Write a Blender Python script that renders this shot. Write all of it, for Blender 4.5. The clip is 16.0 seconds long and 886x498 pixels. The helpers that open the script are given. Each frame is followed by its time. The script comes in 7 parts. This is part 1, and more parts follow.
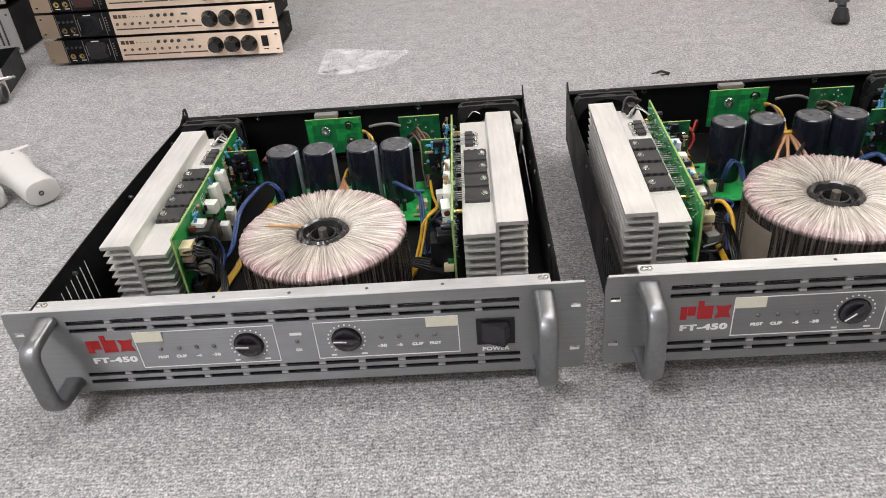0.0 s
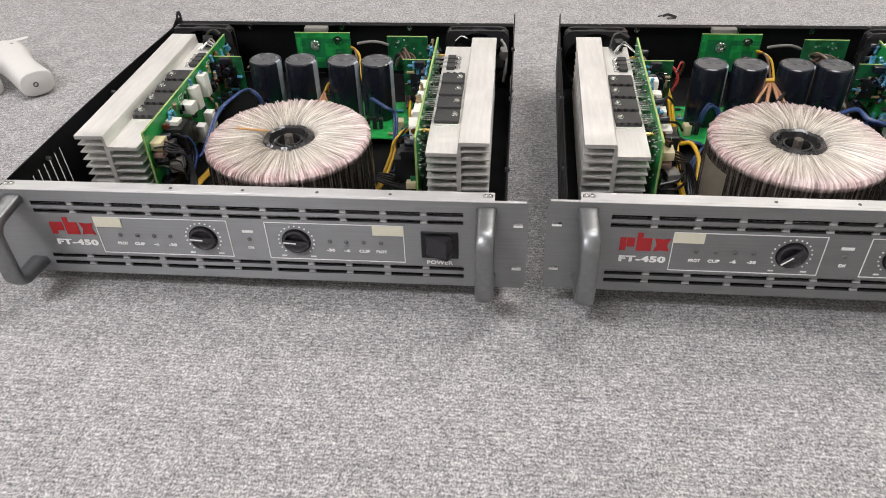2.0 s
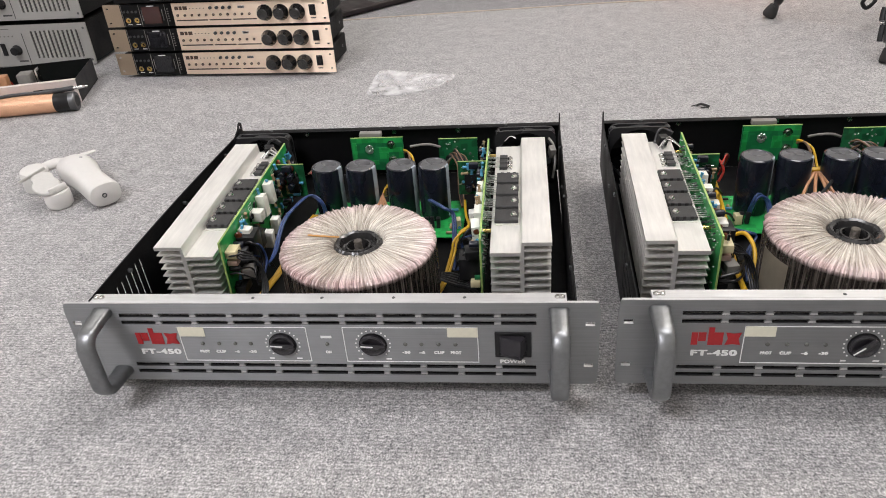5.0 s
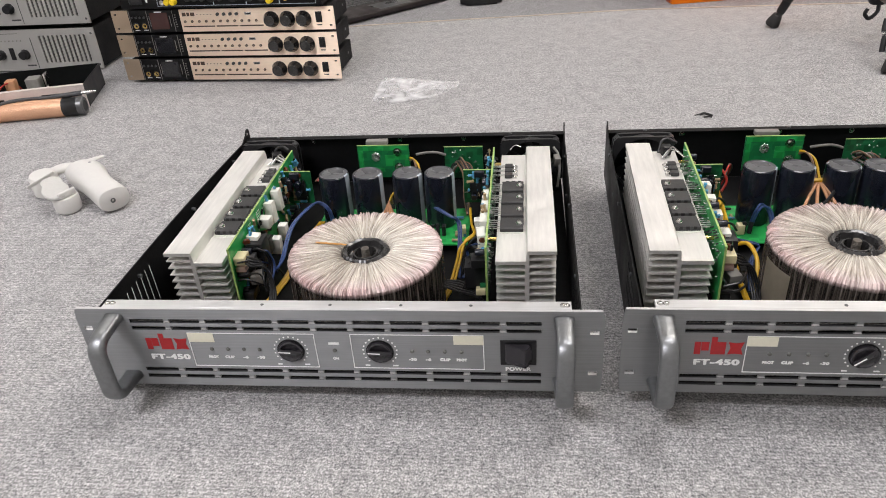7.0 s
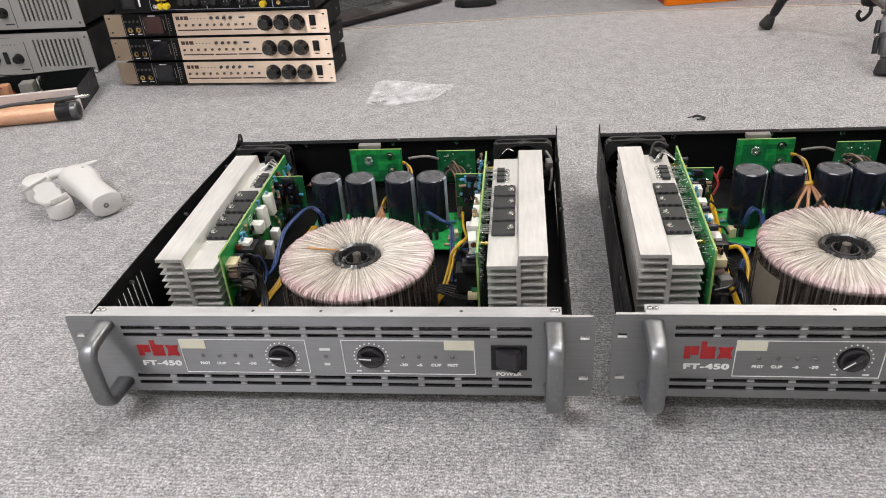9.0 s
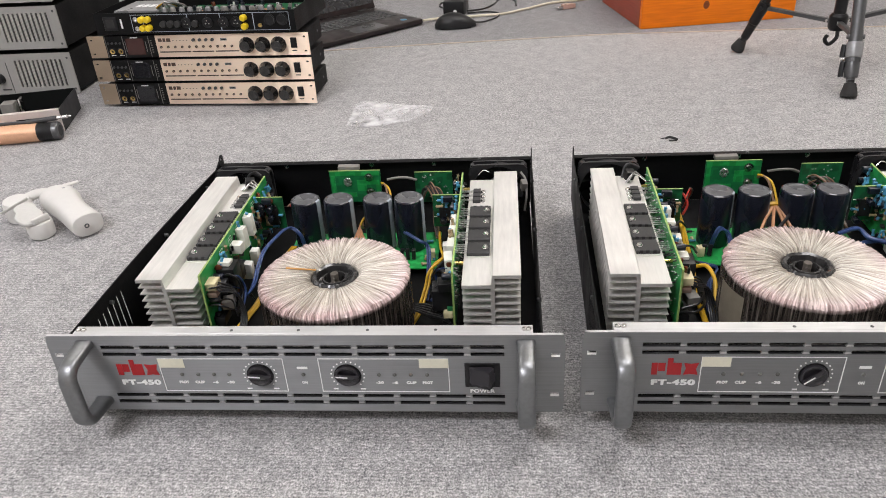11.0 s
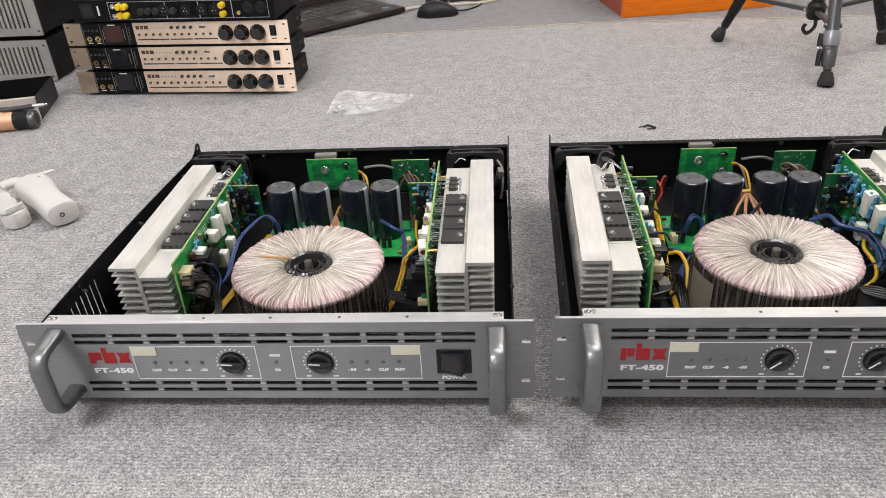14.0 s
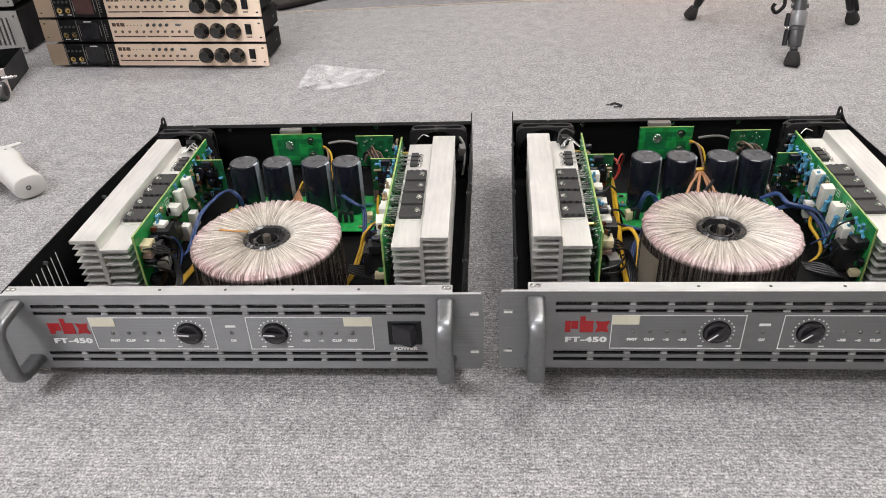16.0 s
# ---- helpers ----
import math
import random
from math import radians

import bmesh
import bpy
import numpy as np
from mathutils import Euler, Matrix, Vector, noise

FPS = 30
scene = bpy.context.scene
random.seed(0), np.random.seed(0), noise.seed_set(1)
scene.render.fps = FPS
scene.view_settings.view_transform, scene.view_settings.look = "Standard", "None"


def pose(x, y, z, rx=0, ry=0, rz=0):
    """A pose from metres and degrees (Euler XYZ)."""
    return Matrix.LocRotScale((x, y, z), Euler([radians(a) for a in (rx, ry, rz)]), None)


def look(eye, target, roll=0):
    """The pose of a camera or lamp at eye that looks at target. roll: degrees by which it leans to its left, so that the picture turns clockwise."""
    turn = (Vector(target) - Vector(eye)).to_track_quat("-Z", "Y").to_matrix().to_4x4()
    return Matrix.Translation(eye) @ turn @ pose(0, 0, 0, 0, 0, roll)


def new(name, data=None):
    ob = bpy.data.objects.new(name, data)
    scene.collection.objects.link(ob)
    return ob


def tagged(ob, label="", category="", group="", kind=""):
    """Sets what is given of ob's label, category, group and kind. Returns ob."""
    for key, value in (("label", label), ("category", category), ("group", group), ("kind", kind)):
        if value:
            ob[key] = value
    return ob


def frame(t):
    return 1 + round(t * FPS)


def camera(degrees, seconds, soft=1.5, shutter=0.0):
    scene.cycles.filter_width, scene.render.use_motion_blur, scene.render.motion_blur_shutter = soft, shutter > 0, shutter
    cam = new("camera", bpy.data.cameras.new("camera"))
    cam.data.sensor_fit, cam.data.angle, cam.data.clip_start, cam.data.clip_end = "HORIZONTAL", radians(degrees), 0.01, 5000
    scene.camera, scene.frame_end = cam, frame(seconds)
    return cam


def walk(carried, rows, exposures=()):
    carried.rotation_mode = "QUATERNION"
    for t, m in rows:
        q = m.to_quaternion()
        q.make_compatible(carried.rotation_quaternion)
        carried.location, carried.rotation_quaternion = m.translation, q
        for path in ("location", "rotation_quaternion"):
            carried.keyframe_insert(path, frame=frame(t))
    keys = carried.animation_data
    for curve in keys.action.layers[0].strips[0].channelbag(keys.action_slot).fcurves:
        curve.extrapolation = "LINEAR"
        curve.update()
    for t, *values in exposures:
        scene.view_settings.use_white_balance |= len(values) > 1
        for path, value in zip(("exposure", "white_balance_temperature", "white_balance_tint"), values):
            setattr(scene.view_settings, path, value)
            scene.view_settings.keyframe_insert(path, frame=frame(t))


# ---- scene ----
cam = camera(62.3, 16.0, soft=0.95)
PATH = [
    (0, (0.396, -0.47, 0.46), (0.305, 1.193, -0.648), -4.9),
    (0.5, (0.437, -0.488, 0.464), (0.346, 1.149, -0.681), -4.1),
    (1, (0.456, -0.49, 0.463), (0.357, 1.12, -0.719), -2.7),
    (1.5, (0.458, -0.493, 0.458), (0.349, 1.09, -0.76), -0.7),
    (2, (0.46, -0.494, 0.446), (0.304, 1.074, -0.785), -1.4),
    (2.5, (0.44, -0.492, 0.452), (0.212, 1.09, -0.751), -2.8),
    (3, (0.415, -0.493, 0.454), (0.145, 1.107, -0.716), -3.7),
    (3.5, (0.409, -0.514, 0.46), (0.125, 1.11, -0.673), -4.1),
    (4, (0.402, -0.51, 0.471), (0.131, 1.141, -0.625), -4.2),
    (4.5, (0.412, -0.506, 0.473), (0.171, 1.166, -0.598), -4.2),
    (5, (0.417, -0.504, 0.477), (0.201, 1.182, -0.577), -4.2),
    (7.3, (0.411, -0.512, 0.486), (0.19, 1.179, -0.559), -3.8),
    (7.5, (0.405, -0.513, 0.483), (0.178, 1.178, -0.562), -3.9),
    (8, (0.404, -0.506, 0.483), (0.171, 1.183, -0.561), -3.7),
    (8.5, (0.41, -0.509, 0.484), (0.183, 1.181, -0.562), -3.8),
    (9, (0.42, -0.508, 0.49), (0.206, 1.184, -0.554), -4.0),
    (9.2, (0.427, -0.507, 0.488), (0.218, 1.189, -0.551), -4.1),
    (11.5, (0.433, -0.525, 0.503), (0.274, 1.197, -0.502), -3.2),
    (12, (0.438, -0.526, 0.502), (0.292, 1.195, -0.506), -3.2),
    (12.5, (0.442, -0.525, 0.501), (0.31, 1.196, -0.51), -3.1),
    (13, (0.451, -0.525, 0.505), (0.328, 1.193, -0.511), -3.0),
    (13.5, (0.452, -0.524, 0.511), (0.324, 1.191, -0.51), -2.9),
    (14, (0.446, -0.524, 0.5), (0.307, 1.184, -0.532), -3.0),
    (14.5, (0.447, -0.52, 0.502), (0.299, 1.18, -0.542), -3.1),
    (15, (0.448, -0.517, 0.501), (0.301, 1.174, -0.557), -3.0),
    (15.5, (0.455, -0.519, 0.494), (0.325, 1.165, -0.578), -2.7),
    (16, (0.481, -0.538, 0.507), (0.376, 1.137, -0.582), -2.1),
]
walk(cam, [(t, look(eye, target, roll)) for t, eye, target, roll in PATH])

# ---- light ----
world = bpy.data.worlds.new("room_world")
scene.world = world
world.use_nodes = True
world.node_tree.nodes["Background"].inputs[0].default_value = (0.9, 0.95, 1.0, 1)
world.node_tree.nodes["Background"].inputs[1].default_value = 0.05
CEILING = 2.7
COOL, MILD, WARM = (0.98, 0.965, 1.04), (1.0, 0.905, 0.80), (1.0, 0.85, 0.68)
LAMPS = [(-0.84, -1.25, 42.0, COOL), (0.95, 0.50, 16.5, (0.985, 0.955, 1.0)), (-1.25, 1.75, 2.5, WARM), (1.65, 1.75, 22.0, MILD)]
for lx, ly, watts, tone in LAMPS:
    lamp = bpy.data.lights.new("ceiling_lamp", "AREA")
    lamp.shape, lamp.size, lamp.size_y, lamp.energy, lamp.color = "RECTANGLE", 1.16, 0.56, watts, tone
    lo = new("ceiling_lamp", lamp)
    lo.matrix_world = pose(lx, ly, CEILING - 0.09)


# ---- materials ----
def nodes_of(name):
    m = bpy.data.materials.new(name)
    m.use_nodes = True
    return m, m.node_tree.nodes, m.node_tree.links, m.node_tree.nodes["Principled BSDF"]


def rgb(c):
    return (c[0], c[1], c[2], 1.0)


def mat(name, col, rough=0.5, metal=0.0, vary=0.12, scale=60.0, stretch=(1, 1, 1), bump=0.0, bump_scale=None, rough_vary=0.1, coat=0.0, spec=0.5,
        per_object=0.0, brushed=0.0):
    """Base colour with grain at two scales, roughness wear and fine relief, in metres of the object."""
    m, n, l, p = nodes_of(name)
    tc = n.new("ShaderNodeTexCoord")
    mp = n.new("ShaderNodeMapping")
    mp.inputs["Scale"].default_value = stretch
    l.new(tc.outputs["Object"], mp.inputs["Vector"])
    fine = n.new("ShaderNodeTexNoise")
    fine.inputs["Scale"].default_value, fine.inputs["Detail"].default_value = scale, 4.0
    l.new(mp.outputs[0], fine.inputs["Vector"])
    large = n.new("ShaderNodeTexNoise")
    large.inputs["Scale"].default_value, large.inputs["Detail"].default_value = max(scale * 0.12, 4.0), 3.0
    l.new(tc.outputs["Object"], large.inputs["Vector"])
    mix = n.new("ShaderNodeMix")
    mix.data_type = "FLOAT"
    mix.inputs[0].default_value = 0.4
    l.new(fine.outputs["Fac"], mix.inputs[2])
    l.new(large.outputs["Fac"], mix.inputs[3])
    ramp = n.new("ShaderNodeValToRGB")
    lo, hi = [max(0.0, c * (1 - vary)) for c in col], [min(1.0, c * (1 + vary)) for c in col]
    ramp.color_ramp.elements[0].position, ramp.color_ramp.elements[0].color = 0.3, rgb(lo)
    ramp.color_ramp.elements[1].position, ramp.color_ramp.elements[1].color = 0.7, rgb(hi)
    l.new(mix.outputs[0], ramp.inputs[0])
    out = ramp.outputs[0]
    if per_object:
        info = n.new("ShaderNodeObjectInfo")
        hsv = n.new("ShaderNodeHueSaturation")
        rng = n.new("ShaderNodeMapRange")
        rng.inputs[3].default_value, rng.inputs[4].default_value = 1 - per_object, 1 + per_object
        l.new(info.outputs["Random"], rng.inputs[0])
        l.new(rng.outputs[0], hsv.inputs["Value"])
        l.new(out, hsv.inputs["Color"])
        out = hsv.outputs[0]
    l.new(out, p.inputs["Base Color"])
    rr = n.new("ShaderNodeMapRange")
    rr.inputs[1].default_value, rr.inputs[2].default_value = 0.3, 0.7
    rr.inputs[3].default_value, rr.inputs[4].default_value = max(0.02, rough - rough_vary), min(1.0, rough + rough_vary)
    l.new(large.outputs["Fac"], rr.inputs[0])
    l.new(rr.outputs[0], p.inputs["Roughness"])
    p.inputs["Metallic"].default_value = metal
    p.inputs["Specular IOR Level"].default_value = spec
    p.inputs["Coat Weight"].default_value = coat
    if brushed:
        # drawn along x, so the gloss spreads up and down
        up = n.new("ShaderNodeCombineXYZ")
        up.inputs[2].default_value = 1.0
        l.new(up.outputs[0], p.inputs["Tangent"])
        p.inputs["Anisotropic"].default_value = brushed
    if bump:
        bn = n.new("ShaderNodeTexNoise")
        bn.inputs["Scale"].default_value, bn.inputs["Detail"].default_value = bump_scale or scale * 4, 3.0
        l.new(mp.outputs[0], bn.inputs["Vector"])
        bp = n.new("ShaderNodeBump")
        bp.inputs["Strength"].default_value, bp.inputs["Distance"].default_value = bump, 0.0006
        l.new(bn.outputs["Fac"], bp.inputs["Height"])
        l.new(bp.outputs[0], p.inputs["Normal"])
    return m


def carpet_material(name, dye):
    """Grey needle-felt carpet with short fibres that lie in faint rows; dye tints one piece against another."""
    m, n, l, p = nodes_of(name)
    tc = n.new("ShaderNodeTexCoord")

    def tex(scale, stretch, detail=3.0, rough=0.6):
        mp = n.new("ShaderNodeMapping")
        mp.inputs["Scale"].default_value = stretch
        l.new(tc.outputs["Object"], mp.inputs["Vector"])
        t = n.new("ShaderNodeTexNoise")
        t.inputs["Scale"].default_value, t.inputs["Detail"].default_value, t.inputs["Roughness"].default_value = scale, detail, rough
        l.new(mp.outputs[0], t.inputs["Vector"])
        return t.outputs["Fac"]

    fibre = tex(600, (1.0, 0.78, 1.0), 2.0, 0.55)
    tuft = tex(235, (0.95, 0.72, 1.0), 2.5, 0.5)
    blotch = tex(44, (0.9, 0.8, 1), 4.0)
    wide = tex(1.6, (1, 1, 1), 2.0)

    def mix(a, b, f):
        x = n.new("ShaderNodeMix")
        x.data_type = "FLOAT"
        x.inputs[0].default_value = f
        l.new(a, x.inputs[2])
        l.new(b, x.inputs[3])
        return x.outputs[0]

    # faint needled rows that run along x
    row = n.new("ShaderNodeTexWave")
    row.bands_direction = "Y"
    row.inputs["Scale"].default_value = 76.0
    row.inputs["Distortion"].default_value, row.inputs["Detail"].default_value, row.inputs["Detail Scale"].default_value = 6.0, 3.0, 2.2
    l.new(tc.outputs["Object"], row.inputs["Vector"])
    height = mix(mix(fibre, tuft, 0.36), row.outputs["Fac"], 0.065)
    tone = mix(mix(height, blotch, 0.14), wide, 0.04)
    ramp = n.new("ShaderNodeValToRGB")
    e = ramp.color_ramp.elements
    e[0].position, e[0].color = 0.355, (0.09, 0.09, 0.093, 1)
    e[1].position, e[1].color = 0.655, (0.735, 0.717, 0.713, 1)
    mid = ramp.color_ramp.elements.new(0.5)
    mid.color = (0.330, 0.322, 0.319, 1)
    l.new(tone, ramp.inputs[0])
    tint = n.new("ShaderNodeMix")
    tint.data_type, tint.blend_type = "RGBA", "MULTIPLY"
    tint.inputs[0].default_value = 1.0
    tint.inputs[7].default_value = rgb(dye)
    l.new(ramp.outputs[0], tint.inputs[6])
    l.new(tint.outputs[2], p.inputs["Base Color"])
    p.inputs["Roughness"].default_value = 0.95
    p.inputs["Specular IOR Level"].default_value = 0.12
    p.inputs["Sheen Weight"].default_value = 0.15
    p.inputs["Sheen Roughness"].default_value = 0.6
    bp = n.new("ShaderNodeBump")
    bp.inputs["Strength"].default_value, bp.inputs["Distance"].default_value = 0.7, 0.0022
    l.new(height, bp.inputs["Height"])
    l.new(bp.outputs[0], p.inputs["Normal"])
    return m


def winding_material():
    """Clear film lapped over enamelled wire: pale on top, dark down the outside for thinner film and for the shade
    there.
    """
    m, n, l, p = nodes_of("lapped_film_winding")
    tc = n.new("ShaderNodeTexCoord")
    sep = n.new("ShaderNodeSeparateXYZ")
    l.new(tc.outputs["Object"], sep.inputs[0])
    ang = n.new("ShaderNodeMath")
    ang.operation = "ARCTAN2"
    l.new(sep.outputs[1], ang.inputs[0])
    l.new(sep.outputs[0], ang.inputs[1])
    ln = n.new("ShaderNodeVectorMath")
    ln.operation = "LENGTH"
    flat = n.new("ShaderNodeCombineXYZ")
    l.new(sep.outputs[0], flat.inputs[0])
    l.new(sep.outputs[1], flat.inputs[1])
    l.new(flat.outputs[0], ln.inputs[0])
    pol = n.new("ShaderNodeCombineXYZ")
    l.new(ang.outputs[0], pol.inputs[0])
    rs = n.new("ShaderNodeMath")
    rs.operation = "MULTIPLY"
    rs.inputs[1].default_value = 0.9
    l.new(ln.outputs["Value"], rs.inputs[0])
    l.new(rs.outputs[0], pol.inputs[1])
    zs = n.new("ShaderNodeMath")
    zs.operation = "MULTIPLY"
    zs.inputs[1].default_value = 0.5
    l.new(sep.outputs[2], zs.inputs[0])
    l.new(zs.outputs[0], pol.inputs[2])

    def tex(scale, detail):
        t = n.new("ShaderNodeTexNoise")
        t.inputs["Scale"].default_value, t.inputs["Detail"].default_value = scale, detail
        l.new(pol.outputs[0], t.inputs["Vector"])
        return t.outputs["Fac"]

    fold, broad = tex(46, 7), tex(3.2, 3)
    # below the rim the colour darkens, its shade included
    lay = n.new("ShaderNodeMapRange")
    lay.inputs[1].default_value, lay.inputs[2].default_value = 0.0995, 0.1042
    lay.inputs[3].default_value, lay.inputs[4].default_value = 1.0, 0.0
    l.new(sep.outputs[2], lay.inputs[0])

    def ramp(fac, stops):
        r = n.new("ShaderNodeValToRGB")
        r.color_ramp.elements[0].position, r.color_ramp.elements[0].color = stops[0][0], rgb(stops[0][1])
        r.color_ramp.elements[1].position, r.color_ramp.elements[1].color = stops[-1][0], rgb(stops[-1][1])
        for pos, c in stops[1:-1]:
            r.color_ramp.elements.new(pos).color = rgb(c)
        l.new(fac, r.inputs[0])
        return r.outputs[0]

    geo = n.new("ShaderNodeNewGeometry")
    strip = n.new("ShaderNodeMix")
    strip.data_type = "FLOAT"
    strip.inputs[0].default_value = 0.15
    l.new(fold, strip.inputs[2])
    l.new(geo.outputs["Random Per Island"], strip.inputs[3])
    pale = ramp(strip.outputs[0], [(0.30, (0.22, 0.19, 0.17)), (0.40, (0.43, 0.39, 0.36)), (0.50, (0.56, 0.525, 0.49)), (0.64, (0.83, 0.805, 0.775))])
    rim = n.new("ShaderNodeMapRange")
    rim.inputs[1].default_value, rim.inputs[2].default_value = 0.040, 0.076
    l.new(ln.outputs["Value"], rim.inputs[0])
    wash = n.new("ShaderNodeMix")
    wash.data_type = "FLOAT"
    wash.inputs[0].default_value = 0.62
    l.new(broad, wash.inputs[2])
    l.new(rim.outputs[0], wash.inputs[3])
    pink = ramp(wash.outputs[0], [(0.18, (1.0, 0.975, 0.90)), (0.52, (1.0, 0.94, 0.865)), (0.72, (1.0, 0.88, 0.87)), (0.87, (1.0, 0.765, 0.785))])
    tint = n.new("ShaderNodeMix")
    tint.data_type, tint.blend_type = "RGBA", "MULTIPLY"
    tint.inputs[0].default_value = 1.0
    l.new(pale, tint.inputs[6])
    l.new(pink, tint.inputs[7])
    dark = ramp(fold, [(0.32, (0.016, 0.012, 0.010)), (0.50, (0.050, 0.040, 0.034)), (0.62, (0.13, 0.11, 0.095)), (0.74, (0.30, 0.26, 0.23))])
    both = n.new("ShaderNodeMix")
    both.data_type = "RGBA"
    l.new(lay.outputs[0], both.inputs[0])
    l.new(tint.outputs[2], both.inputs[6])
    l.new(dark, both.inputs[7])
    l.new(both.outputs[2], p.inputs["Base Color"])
    p.inputs["Roughness"].default_value = 0.27
    p.inputs["Coat Weight"].default_value = 1.0
    p.inputs["Coat Roughness"].default_value = 0.05
    bp = n.new("ShaderNodeBump")
    bp.inputs["Strength"].default_value, bp.inputs["Distance"].default_value = 0.85, 0.0014
    l.new(fold, bp.inputs["Height"])
    crinkle = n.new("ShaderNodeTexNoise")
    crinkle.inputs["Scale"].default_value, crinkle.inputs["Detail"].default_value = 420, 3
    l.new(tc.outputs["Object"], crinkle.inputs["Vector"])
    cb = n.new("ShaderNodeBump")
    cb.inputs["Strength"].default_value, cb.inputs["Distance"].default_value = 0.7, 0.0007
    l.new(crinkle.outputs["Fac"], cb.inputs["Height"])
    l.new(bp.outputs[0], cb.inputs["Normal"])
    l.new(cb.outputs[0], p.inputs["Normal"])
    l.new(cb.outputs[0], p.inputs["Coat Normal"])
    return m


def board_material(name, base, track):
    """Solder-masked board: paler copper tracks under the mask."""
    m, n, l, p = nodes_of(name)
    tc = n.new("ShaderNodeTexCoord")
    vo = n.new("ShaderNodeTexVoronoi")
    vo.distance, vo.feature = "CHEBYCHEV", "DISTANCE_TO_EDGE"
    vo.feature = "F1"
    vo.inputs["Scale"].default_value = 95
    l.new(tc.outputs["Object"], vo.inputs["Vector"])
    no = n.new("ShaderNodeTexNoise")
    no.inputs["Scale"].default_value, no.inputs["Detail"].default_value = 45, 2
    l.new(tc.outputs["Object"], no.inputs["Vector"])
    ad = n.new("ShaderNodeMath")
    ad.operation = "MULTIPLY"
    l.new(vo.outputs["Distance"], ad.inputs[0])
    l.new(no.outputs["Fac"], ad.inputs[1])
    r = n.new("ShaderNodeValToRGB")
    r.color_ramp.elements[0].position, r.color_ramp.elements[0].color = 0.17, rgb(base)
    r.color_ramp.elements[1].position, r.color_ramp.elements[1].color = 0.22, rgb(track)
    l.new(ad.outputs[0], r.inputs[0])
    l.new(r.outputs[0], p.inputs["Base Color"])
    p.inputs["Roughness"].default_value = 0.34
    p.inputs["Coat Weight"].default_value = 0.3
    return m


def clear_plastic():
    """Thin crumpled polythene: mostly see-through, milky, with glossy creases."""
    m, n, l, p = nodes_of("clear_polythene")
    tc = n.new("ShaderNodeTexCoord")
    no = n.new("ShaderNodeTexNoise")
    no.inputs["Scale"].default_value, no.inputs["Detail"].default_value = 28, 5
    l.new(tc.outputs["Object"], no.inputs["Vector"])
    bp = n.new("ShaderNodeBump")
    bp.inputs["Strength"].default_value, bp.inputs["Distance"].default_value = 0.8, 0.003
    l.new(no.outputs["Fac"], bp.inputs["Height"])
    l.new(bp.outputs[0], p.inputs["Normal"])
    p.inputs["Base Color"].default_value = (0.93, 0.92, 0.93, 1)
    p.inputs["Roughness"].default_value = 0.18
    r = n.new("ShaderNodeMapRange")
    r.inputs[1].default_value, r.inputs[2].default_value = 0.35, 0.65
    r.inputs[3].default_value, r.inputs[4].default_value = 0.10, 0.54
    l.new(no.outputs["Fac"], r.inputs[0])
    l.new(r.outputs[0], p.inputs["Alpha"])
    return m



CARPET = carpet_material("grey_carpet", (1.0, 1.0, 1.0))
CARPET2 = carpet_material("darker_grey_carpet", (0.70, 0.70, 0.72))
WALL = mat("white_wall_paint", (0.72, 0.71, 0.69), 0.8, vary=0.04, scale=12, bump=0.1, bump_scale=300)
CEIL = mat("white_ceiling_tile", (0.8, 0.8, 0.79), 0.9, vary=0.03, scale=20, bump=0.2, bump_scale=400)
PANEL = mat("grey_brushed_panel", (0.272, 0.276, 0.282), 0.50, 0.75, vary=0.11, scale=800, stretch=(0.02, 1, 1), bump=0.10, bump_scale=900, rough_vary=0.05, brushed=0.9)
# the shade inside the vent slots, put into the colour of their walls
SLOTWALL = mat("shaded_slot_wall", (0.055, 0.056, 0.058), 0.5, 0.3, vary=0.2, scale=500)
# light caught low on the slot bridges, as a paler colour
BRIDGE = mat("lit_slot_bridge", (0.50, 0.50, 0.495), 0.45, 0.4, vary=0.15, scale=300)
EDGE = mat("bare_cut_aluminium", (0.74, 0.74, 0.73), 0.4, 0.3, vary=0.1, scale=300)
LIP = mat("milled_aluminium_lip", (0.61, 0.607, 0.605), 0.42, 0.55, vary=0.08, scale=500, stretch=(0.05, 1, 1), bump=0.08, bump_scale=800)
HANDLE = mat("grey_cast_handle", (0.225, 0.231, 0.237), 0.38, 0.80, vary=0.12, scale=220, bump=0.06, bump_scale=900, coat=0.08, rough_vary=0.05)
SINK = mat("extruded_aluminium", (0.77, 0.75, 0.712), 0.42, 0.45, vary=0.10, scale=260, stretch=(1, 0.12, 1), bump=0.10, bump_scale=700, rough_vary=0.12)
BLACK = mat("black_powder_coat", (0.006, 0.006, 0.0064), 0.52, spec=0.15, vary=0.25, scale=150, bump=0.15, bump_scale=1500)
GLOSSK = mat("glossy_black_knob", (0.040, 0.038, 0.037), 0.20, 0.5, vary=0.15, scale=100, coat=0.5, rough_vary=0.05)
BLACKP = mat("black_plastic", (0.012, 0.012, 0.013), 0.38, spec=0.32, vary=0.2, scale=120, bump=0.05)
CHARCOAL = mat("charcoal_plastic", (0.055, 0.056, 0.058), 0.5, vary=0.15, scale=200, bump=0.1)
EPOXY = mat("moulded_epoxy", (0.038, 0.037, 0.038), 0.45, vary=0.2, scale=300, bump=0.12)
FOAM = mat("speckled_filter_foam", (0.30, 0.285, 0.275), 0.95, vary=1.0, scale=700, bump=0.8, bump_scale=1200)
# the same foam with the dark of the slots put into its colour
FOAMD = mat("shaded_filter_foam", (0.010, 0.010, 0.010), 0.95, vary=0.9, scale=900, bump=0.8, bump_scale=1200)
